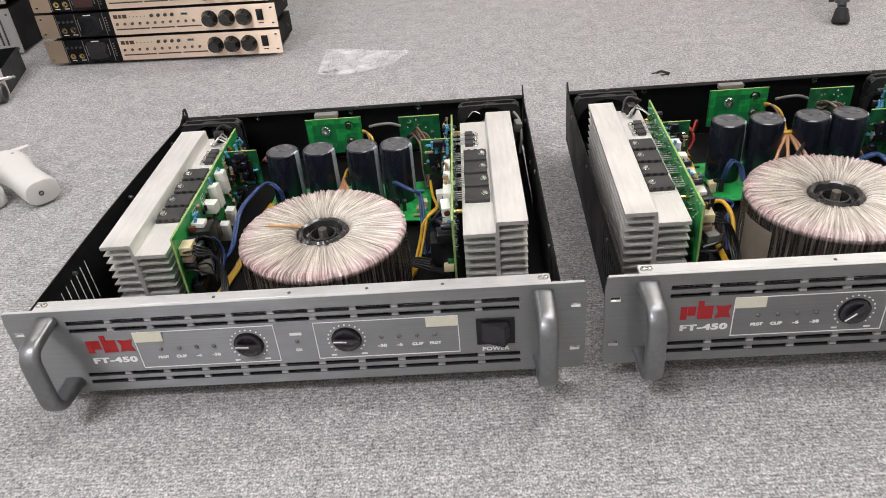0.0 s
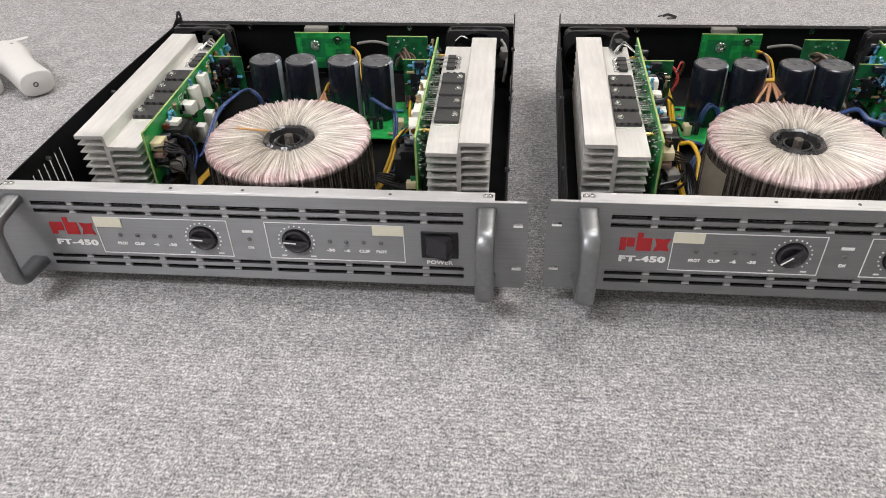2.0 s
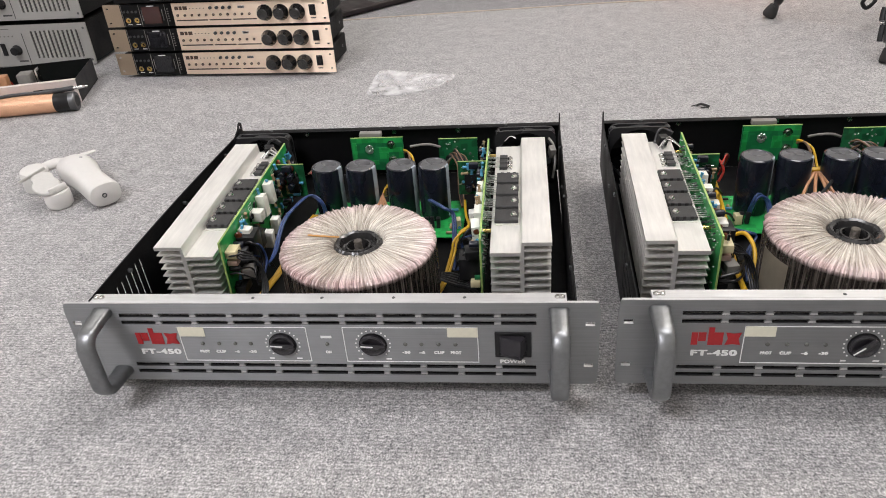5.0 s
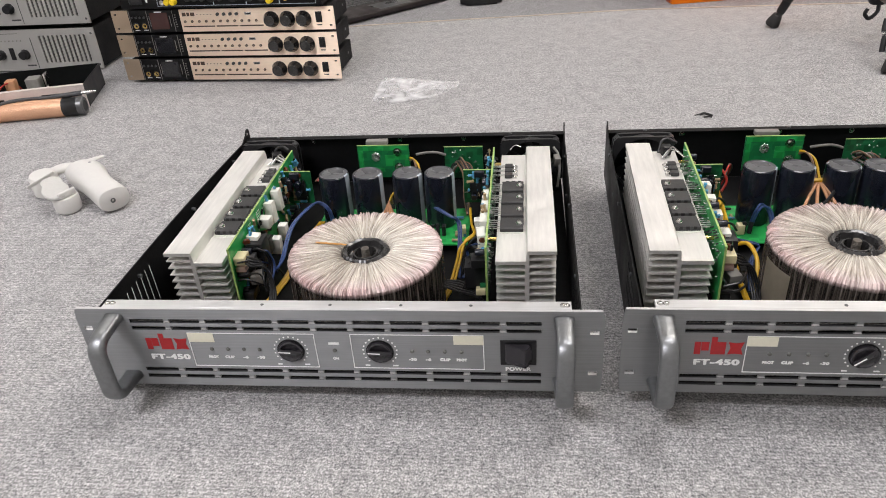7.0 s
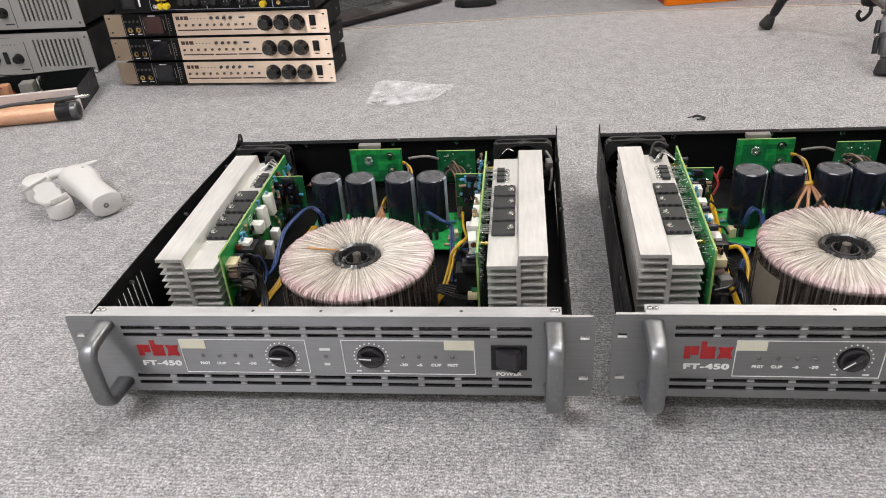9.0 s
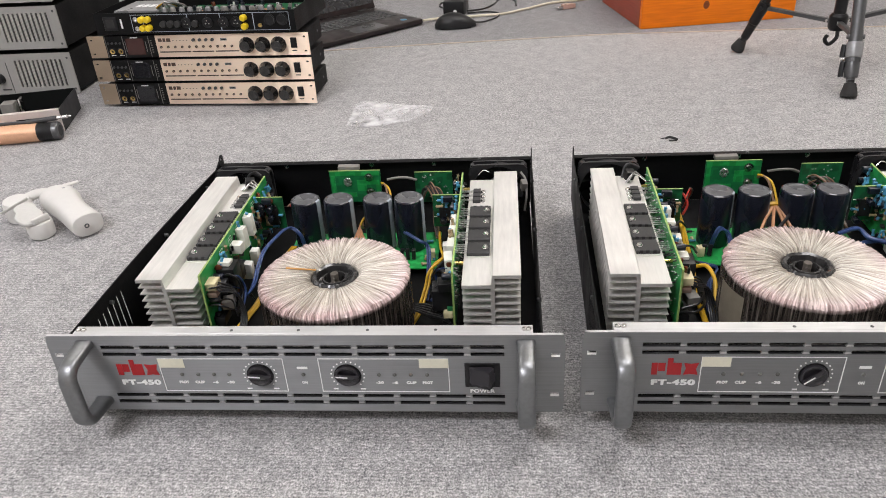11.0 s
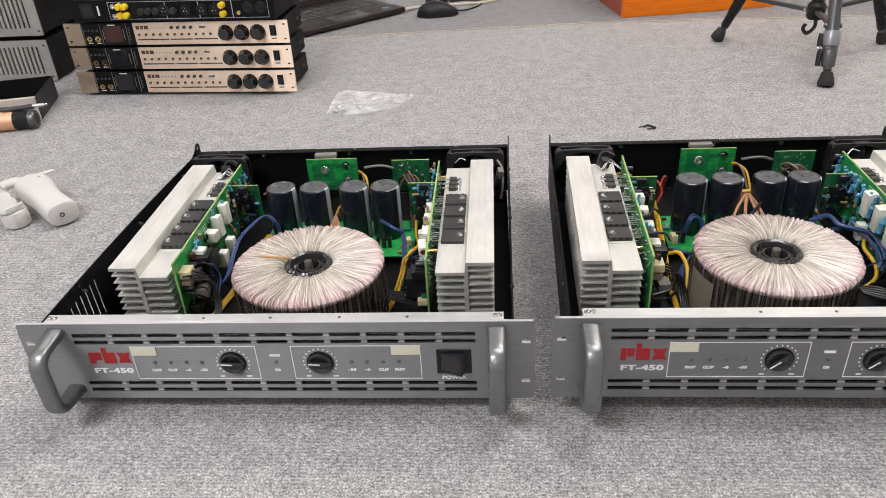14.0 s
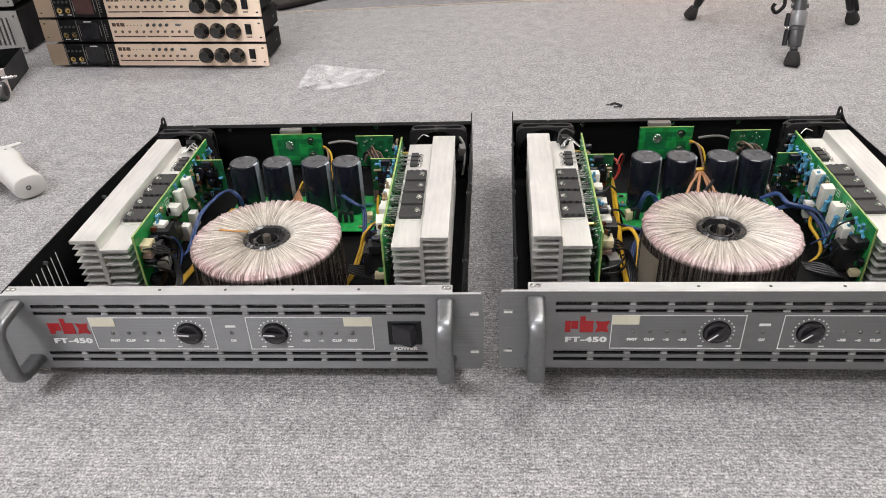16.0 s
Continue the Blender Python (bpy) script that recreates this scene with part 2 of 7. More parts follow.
SLEEVE = mat("capacitor_sleeve", (0.009, 0.011, 0.020), 0.30, vary=0.15, scale=100, coat=0.2)
STRIPE = mat("grey_sleeve_stripe", (0.42, 0.47, 0.53), 0.28, vary=0.1, scale=150)
CAPTOP = mat("capacitor_top", (0.11, 0.112, 0.118), 0.3, 0.2, vary=0.15, scale=200)
GREEN = board_material("bright_green_board", (0.015, 0.26, 0.055), (0.022, 0.36, 0.08))
DGREEN = board_material("dark_green_board", (0.008, 0.085, 0.030), (0.012, 0.145, 0.05))
MGREEN = board_material("middle_green_board", (0.010, 0.150, 0.048), (0.013, 0.20, 0.062))
BRASSG = mat("board_edge", (0.30, 0.42, 0.13), 0.6, vary=0.2, scale=300)
SOLDER = mat("solder", (0.75, 0.75, 0.74), 0.25, 0.9, vary=0.1, scale=500)
CHROME = mat("nickel_screw", (0.68, 0.67, 0.65), 0.22, 1.0, vary=0.1, scale=400)
WHITEP = mat("white_plastic", (0.76, 0.75, 0.71), 0.42, vary=0.04, scale=150)
CERAMIC = mat("white_cement_block", (0.76, 0.745, 0.675), 0.6, vary=0.05, scale=300, bump=0.08)
CREAM = mat("cream_nylon_connector", (0.62, 0.54, 0.33), 0.45, vary=0.1, scale=200)
TAPE = mat("cream_masking_tape", (0.72, 0.69, 0.56), 0.8, vary=0.05, scale=400, bump=0.15, bump_scale=1500)
INK = mat("white_silkscreen_ink", (0.86, 0.86, 0.85), 0.6, vary=0.05, scale=800)
RED = mat("red_logo_ink", (0.37, 0.010, 0.014), 0.45, vary=0.12, scale=500)
WINDING = winding_material()
RUBBER = mat("black_rubber", (0.022, 0.021, 0.021), 0.75, vary=0.2, scale=200, bump=0.2)
POTTING = mat("glossy_potting", (0.032, 0.031, 0.031), 0.26, vary=0.25, scale=150, bump=0.4, bump_scale=200, coat=0.3)
RUST = mat("dull_steel_bolt", (0.13, 0.115, 0.10), 0.55, 0.7, vary=0.3, scale=300, bump=0.2)
BLUEW = mat("blue_wire", (0.024, 0.050, 0.150), 0.4, vary=0.15, scale=100, per_object=0.25)
YELLOWW = mat("yellow_wire", (0.58, 0.34, 0.015), 0.42, vary=0.12, scale=100, per_object=0.15)
BLACKW = mat("black_wire", (0.014, 0.014, 0.015), 0.42, vary=0.15, scale=100)
GREYW = mat("grey_wire", (0.20, 0.19, 0.175), 0.5, vary=0.15, scale=100, per_object=0.2)
COPPERW = mat("tan_wire", (0.50, 0.25, 0.13), 0.42, 0.1, vary=0.15, scale=100, per_object=0.15)
REDW = mat("red_wire", (0.42, 0.025, 0.015), 0.4, vary=0.12, scale=100)
BROWNW = mat("brown_wire", (0.17, 0.095, 0.055), 0.45, vary=0.15, scale=100)
RESIST = mat("blue_resistor", (0.08, 0.30, 0.48), 0.45, vary=0.1, scale=300, per_object=0.3)
TAN = mat("tan_resistor", (0.42, 0.30, 0.17), 0.5, vary=0.1, scale=300, per_object=0.2)
AMBER = mat("amber_tape", (0.50, 0.25, 0.06), 0.3, vary=0.15, scale=200, coat=0.3)
BROWNC = mat("brown_dipped_capacitor", (0.15, 0.035, 0.014), 0.3, vary=0.1, scale=200)
FANBODY = mat("black_fan_plastic", (0.024, 0.024, 0.026), 0.34, vary=0.15, scale=150)
BLADE = mat("glossy_fan_blade", (0.045, 0.046, 0.048), 0.20, vary=0.1, scale=100, coat=0.5, rough_vary=0.05)
LABEL = mat("aged_paper_label", (0.40, 0.35, 0.27), 0.7, vary=0.1, scale=150)
KNOBM = mat("satin_black_knob", (0.018, 0.016, 0.020), 0.27, vary=0.15, scale=200, coat=0.3, rough_vary=0.05)
LED = mat("clear_led", (0.13, 0.13, 0.12), 0.08, vary=0.1, scale=300, coat=0.6)
GOLD = mat("champagne_anodised_panel", (0.95, 0.77, 0.61), 0.39, 0.85, vary=0.04, scale=700, stretch=(0.05, 1, 1), bump=0.05, bump_scale=900, brushed=1.0)
# the left rack ear's dim reflection, put into its colour
DIMEAR = mat("dim_champagne_ear", (0.40, 0.31, 0.225), 0.40, 0.5, vary=0.08, scale=500)
BUTTON = mat("brown_push_button", (0.10, 0.062, 0.045), 0.35, 0.3, vary=0.15, scale=300)
BRASS = mat("brass_socket", (0.70, 0.50, 0.18), 0.25, 1.0, vary=0.1, scale=300)
SCREEN = mat("dark_display_glass", (0.015, 0.015, 0.018), 0.12, vary=0.1, scale=50, coat=0.1)
SCREENR = mat("reddish_display_glass", (0.055, 0.018, 0.015), 0.14, vary=0.2, scale=50, coat=0.1)
SILVERP = mat("light_grey_amp_panel", (0.37, 0.36, 0.34), 0.5, 0.15, vary=0.05, scale=400, bump=0.05)
YELLOWP = mat("yellow_plug_plastic", (0.80, 0.58, 0.012), 0.45, vary=0.06, scale=200)
GWHITE = mat("white_matte_gimbal", (0.66, 0.645, 0.615), 0.45, vary=0.03, scale=120)
GGREY = mat("pale_grey_grip", (0.56, 0.55, 0.52), 0.6, vary=0.05, scale=300, bump=0.1)
COPPER = mat("copper_coloured_mesh", (0.74, 0.43, 0.27), 0.42, 0.35, vary=0.12, scale=500, bump=0.5, bump_scale=700)
ORANGEP = mat("orange_plastic", (0.90, 0.20, 0.008), 0.4, vary=0.06, scale=100)
OPANEL = mat("pale_pinkish_panel", (0.68, 0.60, 0.57), 0.42, 0.1, vary=0.05, scale=200)
WOOD = mat("orange_lacquered_wood", (0.95, 0.205, 0.004), 0.42, vary=0.22, scale=40, stretch=(0.35, 1, 5), coat=0.1, spec=0.3)
WOODR = mat("dark_red_wood", (0.36, 0.055, 0.022), 0.4, vary=0.2, scale=40, stretch=(1, 0.35, 5))
KNOT = mat("wood_knot", (0.22, 0.05, 0.01), 0.45, vary=0.3, scale=150)
LAPTOP = mat("dark_brushed_laptop", (0.024, 0.018, 0.018), 0.40, 0.1, spec=0.35, vary=0.1, scale=300, stretch=(0.1, 1, 1))
COLLAR = mat("light_grey_collar", (0.30, 0.30, 0.305), 0.35, 0.4, vary=0.08, scale=200)
GUNMETAL = mat("grey_anodised_leg", (0.125, 0.126, 0.130), 0.36, 0.7, vary=0.08, scale=200)
CABLEW = mat("cream_cable", (0.66, 0.61, 0.48), 0.45, vary=0.06, scale=100)
PINKM = mat("rose_metal_plug", (0.72, 0.50, 0.42), 0.3, 0.7, vary=0.1, scale=200)
SEAM = mat("brown_seam_thread", (0.47, 0.40, 0.33), 0.9, vary=0.35, scale=120, bump=0.5)
POLY = clear_plastic()
DIFF = bpy.data.materials.new("lamp_diffuser")
DIFF.use_nodes = True
DIFF.node_tree.nodes["Principled BSDF"].inputs["Emission Color"].default_value = (1.0, 0.98, 0.95, 1)
DIFF.node_tree.nodes["Principled BSDF"].inputs["Emission Strength"].default_value = 6.0


# ---- mesh helpers ----
def bx(bm, x0, x1, y0, y1, z0, z1, r=0.0, seg=2, mi=0):
    v = [bm.verts.new((x, y, z)) for x in (x0, x1) for y in (y0, y1) for z in (z0, z1)]
    fs = [bm.faces.new([v[i] for i in q]) for q in ((0, 1, 3, 2), (4, 6, 7, 5), (0, 4, 5, 1), (2, 3, 7, 6), (0, 2, 6, 4), (1, 5, 7, 3))]
    for f in fs:
        f.material_index = mi
    if r:
        bmesh.ops.bevel(bm, geom=list({e for f in fs for e in f.edges}), offset=r, segments=seg, affect="EDGES", profile=0.5)
    return v


def cyl(bm, a, b, r, r2=None, n=20, mi=0):
    a, b = Vector(a), Vector(b)
    r2 = r if r2 is None else r2
    q = (b - a).to_track_quat("Z", "Y")
    rings = []
    for c, rad in ((a, r), (b, r2)):
        rings.append([bm.verts.new(c + q @ Vector((rad * math.cos(2 * math.pi * i / n), rad * math.sin(2 * math.pi * i / n), 0))) for i in range(n)])
    for i in range(n):
        bm.faces.new((rings[0][i], rings[0][(i + 1) % n], rings[1][(i + 1) % n], rings[1][i])).material_index = mi
    bm.faces.new(rings[0][::-1]).material_index = mi
    bm.faces.new(rings[1]).material_index = mi


def lathe(bm, prof, n=32, at=(0, 0, 0), axis=(0, 0, 1), mi=0, wobble=None):
    """Turn a profile of (radius, height) round an axis; radius 0 closes an end."""
    q = Vector(axis).to_track_quat("Z", "Y")
    at = Vector(at)
    rings = []
    for k, (r, h) in enumerate(prof):
        if r <= 1e-7:
            rings.append([bm.verts.new(at + q @ Vector((0, 0, h)))])
        else:
            ring = []
            for i in range(n):
                d = wobble(k, i) if wobble else 0.0
                a = 2 * math.pi * i / n
                ring.append(bm.verts.new(at + q @ Vector(((r + d) * math.cos(a), (r + d) * math.sin(a), h + (d * 0.6 if wobble else 0)))))
            rings.append(ring)
    for p, s in zip(rings, rings[1:]):
        for i in range(n):
            j = (i + 1) % n
            if len(p) == 1 and len(s) == 1:
                continue
            if len(p) == 1:
                f = bm.faces.new((p[0], s[j], s[i]))
            elif len(s) == 1:
                f = bm.faces.new((p[i], p[j], s[0]))
            else:
                f = bm.faces.new((p[i], p[j], s[j], s[i]))
            f.material_index = mi


def glide(pts, k=6):
    """A smooth line through points."""
    p = [Vector(a) for a in pts]
    p = [2 * p[0] - p[1]] + p + [2 * p[-1] - p[-2]]
    out = []
    for i in range(1, len(p) - 2):
        for j in range(k):
            t = j / k
            a, b, c, d = p[i - 1], p[i], p[i + 1], p[i + 2]
            out.append(0.5 * ((2 * b) + (c - a) * t + (2 * a - 5 * b + 4 * c - d) * t * t + (3 * b - a - 3 * c + d) * t ** 3))
    out.append(p[-2])
    return out


def sweep(bm, pts, r, n=8, k=6, smooth=True, sx=1.0, mi=0):
    line = glide(pts, k) if smooth and len(pts) > 2 else [Vector(a) for a in pts]
    side = None
    rings = []
    for i, c in enumerate(line):
        d = (line[min(i + 1, len(line) - 1)] - line[max(i - 1, 0)]).normalized()
        if side is None:
            side = d.orthogonal().normalized()
        side = (side - d * side.dot(d)).normalized()
        up = d.cross(side)
        rings.append([bm.verts.new(c + (side * math.cos(2 * math.pi * j / n) * sx + up * math.sin(2 * math.pi * j / n)) * r) for j in range(n)])
    for p, s in zip(rings, rings[1:]):
        for j in range(n):
            bm.faces.new((p[j], p[(j + 1) % n], s[(j + 1) % n], s[j])).material_index = mi
    bm.faces.new(rings[0][::-1]).material_index = mi
    bm.faces.new(rings[-1]).material_index = mi


def holed(bm, x0, x1, z0, z1, y0, y1, holes, mi_wall=1):
    """An upright plate from y0 to y1 with rectangular holes cut through it."""
    xs = sorted({x0, x1, *[h[0] for h in holes], *[h[1] for h in holes]})
    zs = sorted({z0, z1, *[h[2] for h in holes], *[h[3] for h in holes]})

    def solid(i, k):
        if not (0 <= i < len(xs) - 1 and 0 <= k < len(zs) - 1):
            return None
        cx, cz = (xs[i] + xs[i + 1]) / 2, (zs[k] + zs[k + 1]) / 2
        return not any(h[0] < cx < h[1] and h[2] < cz < h[3] for h in holes)

    vf = {(i, k): (bm.verts.new((x, y0, z)), bm.verts.new((x, y1, z))) for i, x in enumerate(xs) for k, z in enumerate(zs)}
    for i in range(len(xs) - 1):
        for k in range(len(zs) - 1):
            if not solid(i, k):
                continue
            a, b, c, d = vf[i, k], vf[i + 1, k], vf[i + 1, k + 1], vf[i, k + 1]
            bm.faces.new((a[0], b[0], c[0], d[0]))
            bm.faces.new((d[1], c[1], b[1], a[1]))
            for (p, q), near in (((a, b), solid(i, k - 1)), ((b, c), solid(i + 1, k)), ((c, d), solid(i, k + 1)), ((d, a), solid(i - 1, k))):
                if not near:
                    bm.faces.new((q[0], p[0], p[1], q[1])).material_index = mi_wall if near is False else 0
    bmesh.ops.delete(bm, geom=[v for pr in vf.values() for v in pr if not v.link_faces], context="VERTS")


def mesh_of(name, bm, mats, angle=35):
    me = bpy.data.meshes.new(name)
    bmesh.ops.recalc_face_normals(bm, faces=bm.faces)
    bm.to_mesh(me)
    bm.free()
    for m in mats if isinstance(mats, (list, tuple)) else [mats]:
        me.materials.append(m)
    me.polygons.foreach_set("use_smooth", [True] * len(me.polygons))
    me.set_sharp_from_angle(angle=radians(angle))
    return me


def part(name, bm, mats, parent=None, label="", m=None):
    ob = new(name, bm if isinstance(bm, bpy.types.Mesh) else mesh_of(name, bm, mats))
    if parent is not None:
        ob.parent = parent
    if m is not None:
        ob.matrix_basis = m
    if label:
        tagged(ob, label)
    return ob


def thing(name, m, label, category, group="", kind=""):
    return_ob = new(name)
    return_ob.matrix_basis = m
    return tagged(return_ob, label, category, group, kind)


def writing(text, x, y, z, width, height, material, parent, name="lettering", turn=90, depth=0.0003, weight=0.05):
    """Heavy letters of the built-in font, centred on a place and stretched to a size, facing -y."""
    cu = bpy.data.curves.new(name, "FONT")
    cu.body, cu.extrude, cu.space_character = text, 0.02, 1.0 + weight * 1.2
    tmp = bpy.data.objects.new(name, cu)
    scene.collection.objects.link(tmp)
    bpy.context.view_layer.update()
    me = bpy.data.meshes.new_from_object(tmp.evaluated_get(bpy.context.evaluated_depsgraph_get()))
    bpy.data.objects.remove(tmp)
    bm = bmesh.new()
    tall = max(v.co.y for v in me.vertices)
    for k, (dx, dy) in enumerate(((0, 0), (-1, 0), (1, 0), (-0.5, 0.7), (0.5, -0.7), (0.5, 0.7), (-0.5, -0.7))):
        first = len(bm.verts)
        bm.from_mesh(me)
        bm.verts.ensure_lookup_table()
        for v in bm.verts[first:]:
            v.co += Vector((dx * weight * tall, dy * weight * tall, 0.0006 * k))
    lo = Vector([min(v.co[i] for v in bm.verts) for i in range(3)])
    hi = Vector([max(v.co[i] for v in bm.verts) for i in range(3)])
    mid = (lo + hi) / 2
    for v in bm.verts:
        v.co = ((v.co.x - mid.x) * width / (hi.x - lo.x), (v.co.y - mid.y) * height / (hi.y - lo.y), (v.co.z - lo.z) / (hi.z - lo.z) * depth)
    bm.to_mesh(me)
    bm.free()
    me.materials.clear()
    me.materials.append(material)
    ob = new(name, me)
    ob.parent = parent
    ob.matrix_basis = pose(x, y, z, turn)
    return ob


B = bmesh.new


# ---- the room ----
def slab(name, x0, x1, y0, y1, z0, z1, material, label, category):
    bm = B()
    bx(bm, x0, x1, y0, y1, z0, z1)
    return tagged(part(name, bm, material), label, category, kind="structure")


def seam_y(x):
    """Where the two pieces of carpet meet."""
    # scaled about the floor below the camera, to keep its line of sight
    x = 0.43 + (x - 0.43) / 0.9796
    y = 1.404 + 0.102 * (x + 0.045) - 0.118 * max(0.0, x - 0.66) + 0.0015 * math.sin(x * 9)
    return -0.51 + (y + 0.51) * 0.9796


def carpet_piece(name, edge_low, edge_high, material, label):
    bm = B()
    xs = [-2.6 + 5.6 * i / 56 for i in range(57)]
    grid = [[[bm.verts.new((x, f(x), z)) for z in (-0.03, 0.0)] for f in (edge_low, edge_high)] for x in xs]
    for a, b in zip(grid, grid[1:]):
        for q in ((a[0][1], b[0][1], b[1][1], a[1][1]), (a[0][0], a[1][0], b[1][0], b[0][0]), (a[0][0], b[0][0], b[0][1], a[0][1]), (a[1][0], a[1][1], b[1][1], b[1][0])):
            bm.faces.new(q)
    for e in (grid[0], grid[-1]):
        bm.faces.new((e[0][0], e[0][1], e[1][1], e[1][0]))
    return tagged(part(name, bm, material), label, "carpet", kind="structure")


carpet_piece("floor_1", lambda x: -1.8, lambda x: seam_y(x) - 0.0005, CARPET, "grey needle-felt carpet with pale and dark flecks")
carpet_piece("floor_2", lambda x: seam_y(x) + 0.0005, lambda x: 3.8, CARPET2, "slightly darker grey carpet beyond the seam")
slab("wall_south", -2.7, 3.1, -1.9, -1.8, -0.03, CEILING, WALL, "plain white painted wall behind the camera", "wall")
slab("wall_north", -2.7, 3.1, 3.8, 3.9, -0.03, CEILING, WALL, "plain white painted wall at the far end", "wall")
slab("wall_west", -2.7, -2.6, -1.8, 3.8, -0.03, CEILING, WALL, "plain white painted side wall", "wall")
slab("wall_east", 3.0, 3.1, -1.8, 3.8, -0.03, CEILING, WALL, "plain white painted side wall", "wall")
slab("ceiling", -2.7, 3.1, -1.9, 3.9, CEILING, CEILING + 0.1, CEIL, "plain white ceiling", "ceiling")

for lx, ly, watts, tone in LAMPS:
    fx = thing("ceiling_light", pose(lx, ly, CEILING), "white flat panel ceiling light with a glowing diffuser", "ceiling light", "ceiling lights")
    bm = B()
    bx(bm, -0.60, 0.60, -0.30, 0.30, -0.05, 0.0, 0.006)
    part("light_housing", bm, WHITEP, fx)
    bm = B()
    bx(bm, -0.58, 0.58, -0.28, 0.28, -0.07, -0.0505, 0.005)
    part("diffuser", bm, DIFF, fx, "glowing white diffuser")

# the carpet's seam, a thin brown line
bm = B()
sweep(bm, [(x, seam_y(x), 0.0006) for x in [-0.9 + 0.1 * i for i in range(34)]], 0.0027, 6, 3)
for v in bm.verts:
    v.co.z = min(max(v.co.z, 0.0), 0.0022)
tagged(part("trim", bm, SEAM), "thin brown seam line across the grey carpet", "carpet seam", kind="structure")


# ---- the opened amplifiers ----
PZ0, PZ1 = 0.0255, 0.1155
SLOT_ROWS = (0.1025, 0.0945, 0.0450, 0.0368)


def bar_ring(rx, ry, n=16, e=0.55):
    out = []
    for j in range(n):
        a = 2 * math.pi * j / n
        c, s = math.cos(a), math.sin(a)
        out.append((rx * math.copysign(abs(c) ** e, c), ry * math.copysign(abs(s) ** e, s)))
    return out


def handle_mesh():
    """A grey cast grip: two arms out from the panel and an upright bar, all one rounded flat bar."""
    zc, half, out, r = 0.0722, 0.0322, -0.0385, 0.0135
    line = [(0.0, zc + half + 0.002), (-0.006, zc + half + 0.0015)]
    for i in range(7):
        a = math.radians(90 + 15 * i)
        line.append((out + r + r * math.cos(a) * 1.0, zc + half - r + r * math.sin(a)))
    for i in range(7):
        a = math.radians(180 + 15 * i)
        line.append((out + r + r * math.cos(a), zc - half + r + r * math.sin(a)))
    line += [(-0.006, zc - half - 0.0015), (0.0, zc - half - 0.002)]
    bm = B()
    rings = []
    for i, (y, z) in enumerate(line):
        p, q = line[max(i - 1, 0)], line[min(i + 1, len(line) - 1)]
        d = Vector((0, q[0] - p[0], q[1] - p[1])).normalized()
        up = d.cross(Vector((1, 0, 0)))
        wide = 1.0 + (0.16 if i in (0, len(line) - 1) else 0.05 if i in (1, len(line) - 2) else 0.0)
        rings.append([bm.verts.new(Vector((u * wide, y, z)) + up * w) for u, w in bar_ring(0.0078, 0.0052, 16, 0.60)])
    for a, b in zip(rings, rings[1:]):
        for j in range(16):
            bm.faces.new((a[j], a[(j + 1) % 16], b[(j + 1) % 16], b[j]))
    bm.faces.new(rings[0])
    bm.faces.new(rings[-1])
    return mesh_of("handle", bm, HANDLE, 60)


HANDLE_ME = handle_mesh()


def shared(build, cache={}):
    """One mesh for alike pieces."""
    if build not in cache:
        cache[build] = build()
    return cache[build]


def screw_me():
    bm = B()
    lathe(bm, [(0.0, -0.001), (0.0033, -0.001), (0.0033, -0.0003), (0.0027, -0.0002), (0.0026, 0.0010), (0.0019, 0.0019), (0.0012, 0.0020), (0.0010, 0.0012), (0.0, 0.0012)], 12)
    return mesh_of("screw", bm, CHROME)


def bridge_me():
    bm = B()
    bx(bm, -0.0026, 0.0026, 0.0003, 0.0028, 0.0001, 0.0020, mi=1)
    # lower half is paler: the lit bevel, put into its colour
    for w in bx(bm, -0.0024, 0.0024, 0.0005, 0.0028, -0.0021, 0.0000):
        w.co.x *= 1.35 if w.co.z < -0.001 else 0.95
    return mesh_of("slot_bridge", bm, [BRIDGE, PANEL])


def dark_screw_me():
    bm = B()
    lathe(bm, [(0.0, -0.001), (0.0022, -0.001), (0.0022, 0.0004), (0.0015, 0.0010), (0.0008, 0.0006), (0.0, 0.0006)], 10)
    return mesh_of("screw", bm, GUNMETAL)


def transistor_me():
    bm = B()
    bx(bm, -0.0128, 0.0125, -0.0122, 0.0122, 0.0, 0.0046, 0.0005, 1)
    bx(bm, -0.0131, -0.0090, -0.0050, 0.0050, 0.0046, 0.0049)
    # lead frame: one comb of five legs
    comb = [(0.0110, -0.0094), (0.0123, -0.0094)]
    for y in (-0.0088, -0.0044, 0.0, 0.0044, 0.0088):
        comb += [(0.0250, y - 0.0006), (0.0250, y + 0.0006), (0.0123, y + 0.0006)]
        if y < 0.008:
            comb.append((0.0123, y + 0.0038))
    comb.append((0.0110, 0.0094))
    rows = [[bm.verts.new((x, y, z)) for x, y in comb] for z in (0.0022, 0.0030)]
    faces = [bm.faces.new(rows[0][::-1]), bm.faces.new(rows[1])]
    for i in range(len(comb)):
        j = (i + 1) % len(comb)
        faces.append(bm.faces.new((rows[0][i], rows[0][j], rows[1][j], rows[1][i])))
    for f in faces:
        f.material_index = 1
    for x in (-0.0080, -0.0010, 0.0065):
        bx(bm, x - 0.0018, x + 0.0018, -0.0125, -0.0110, 0.0018, 0.0049, mi=2)
    return mesh_of("power_transistor", bm, [EPOXY, SOLDER, BLACKP])


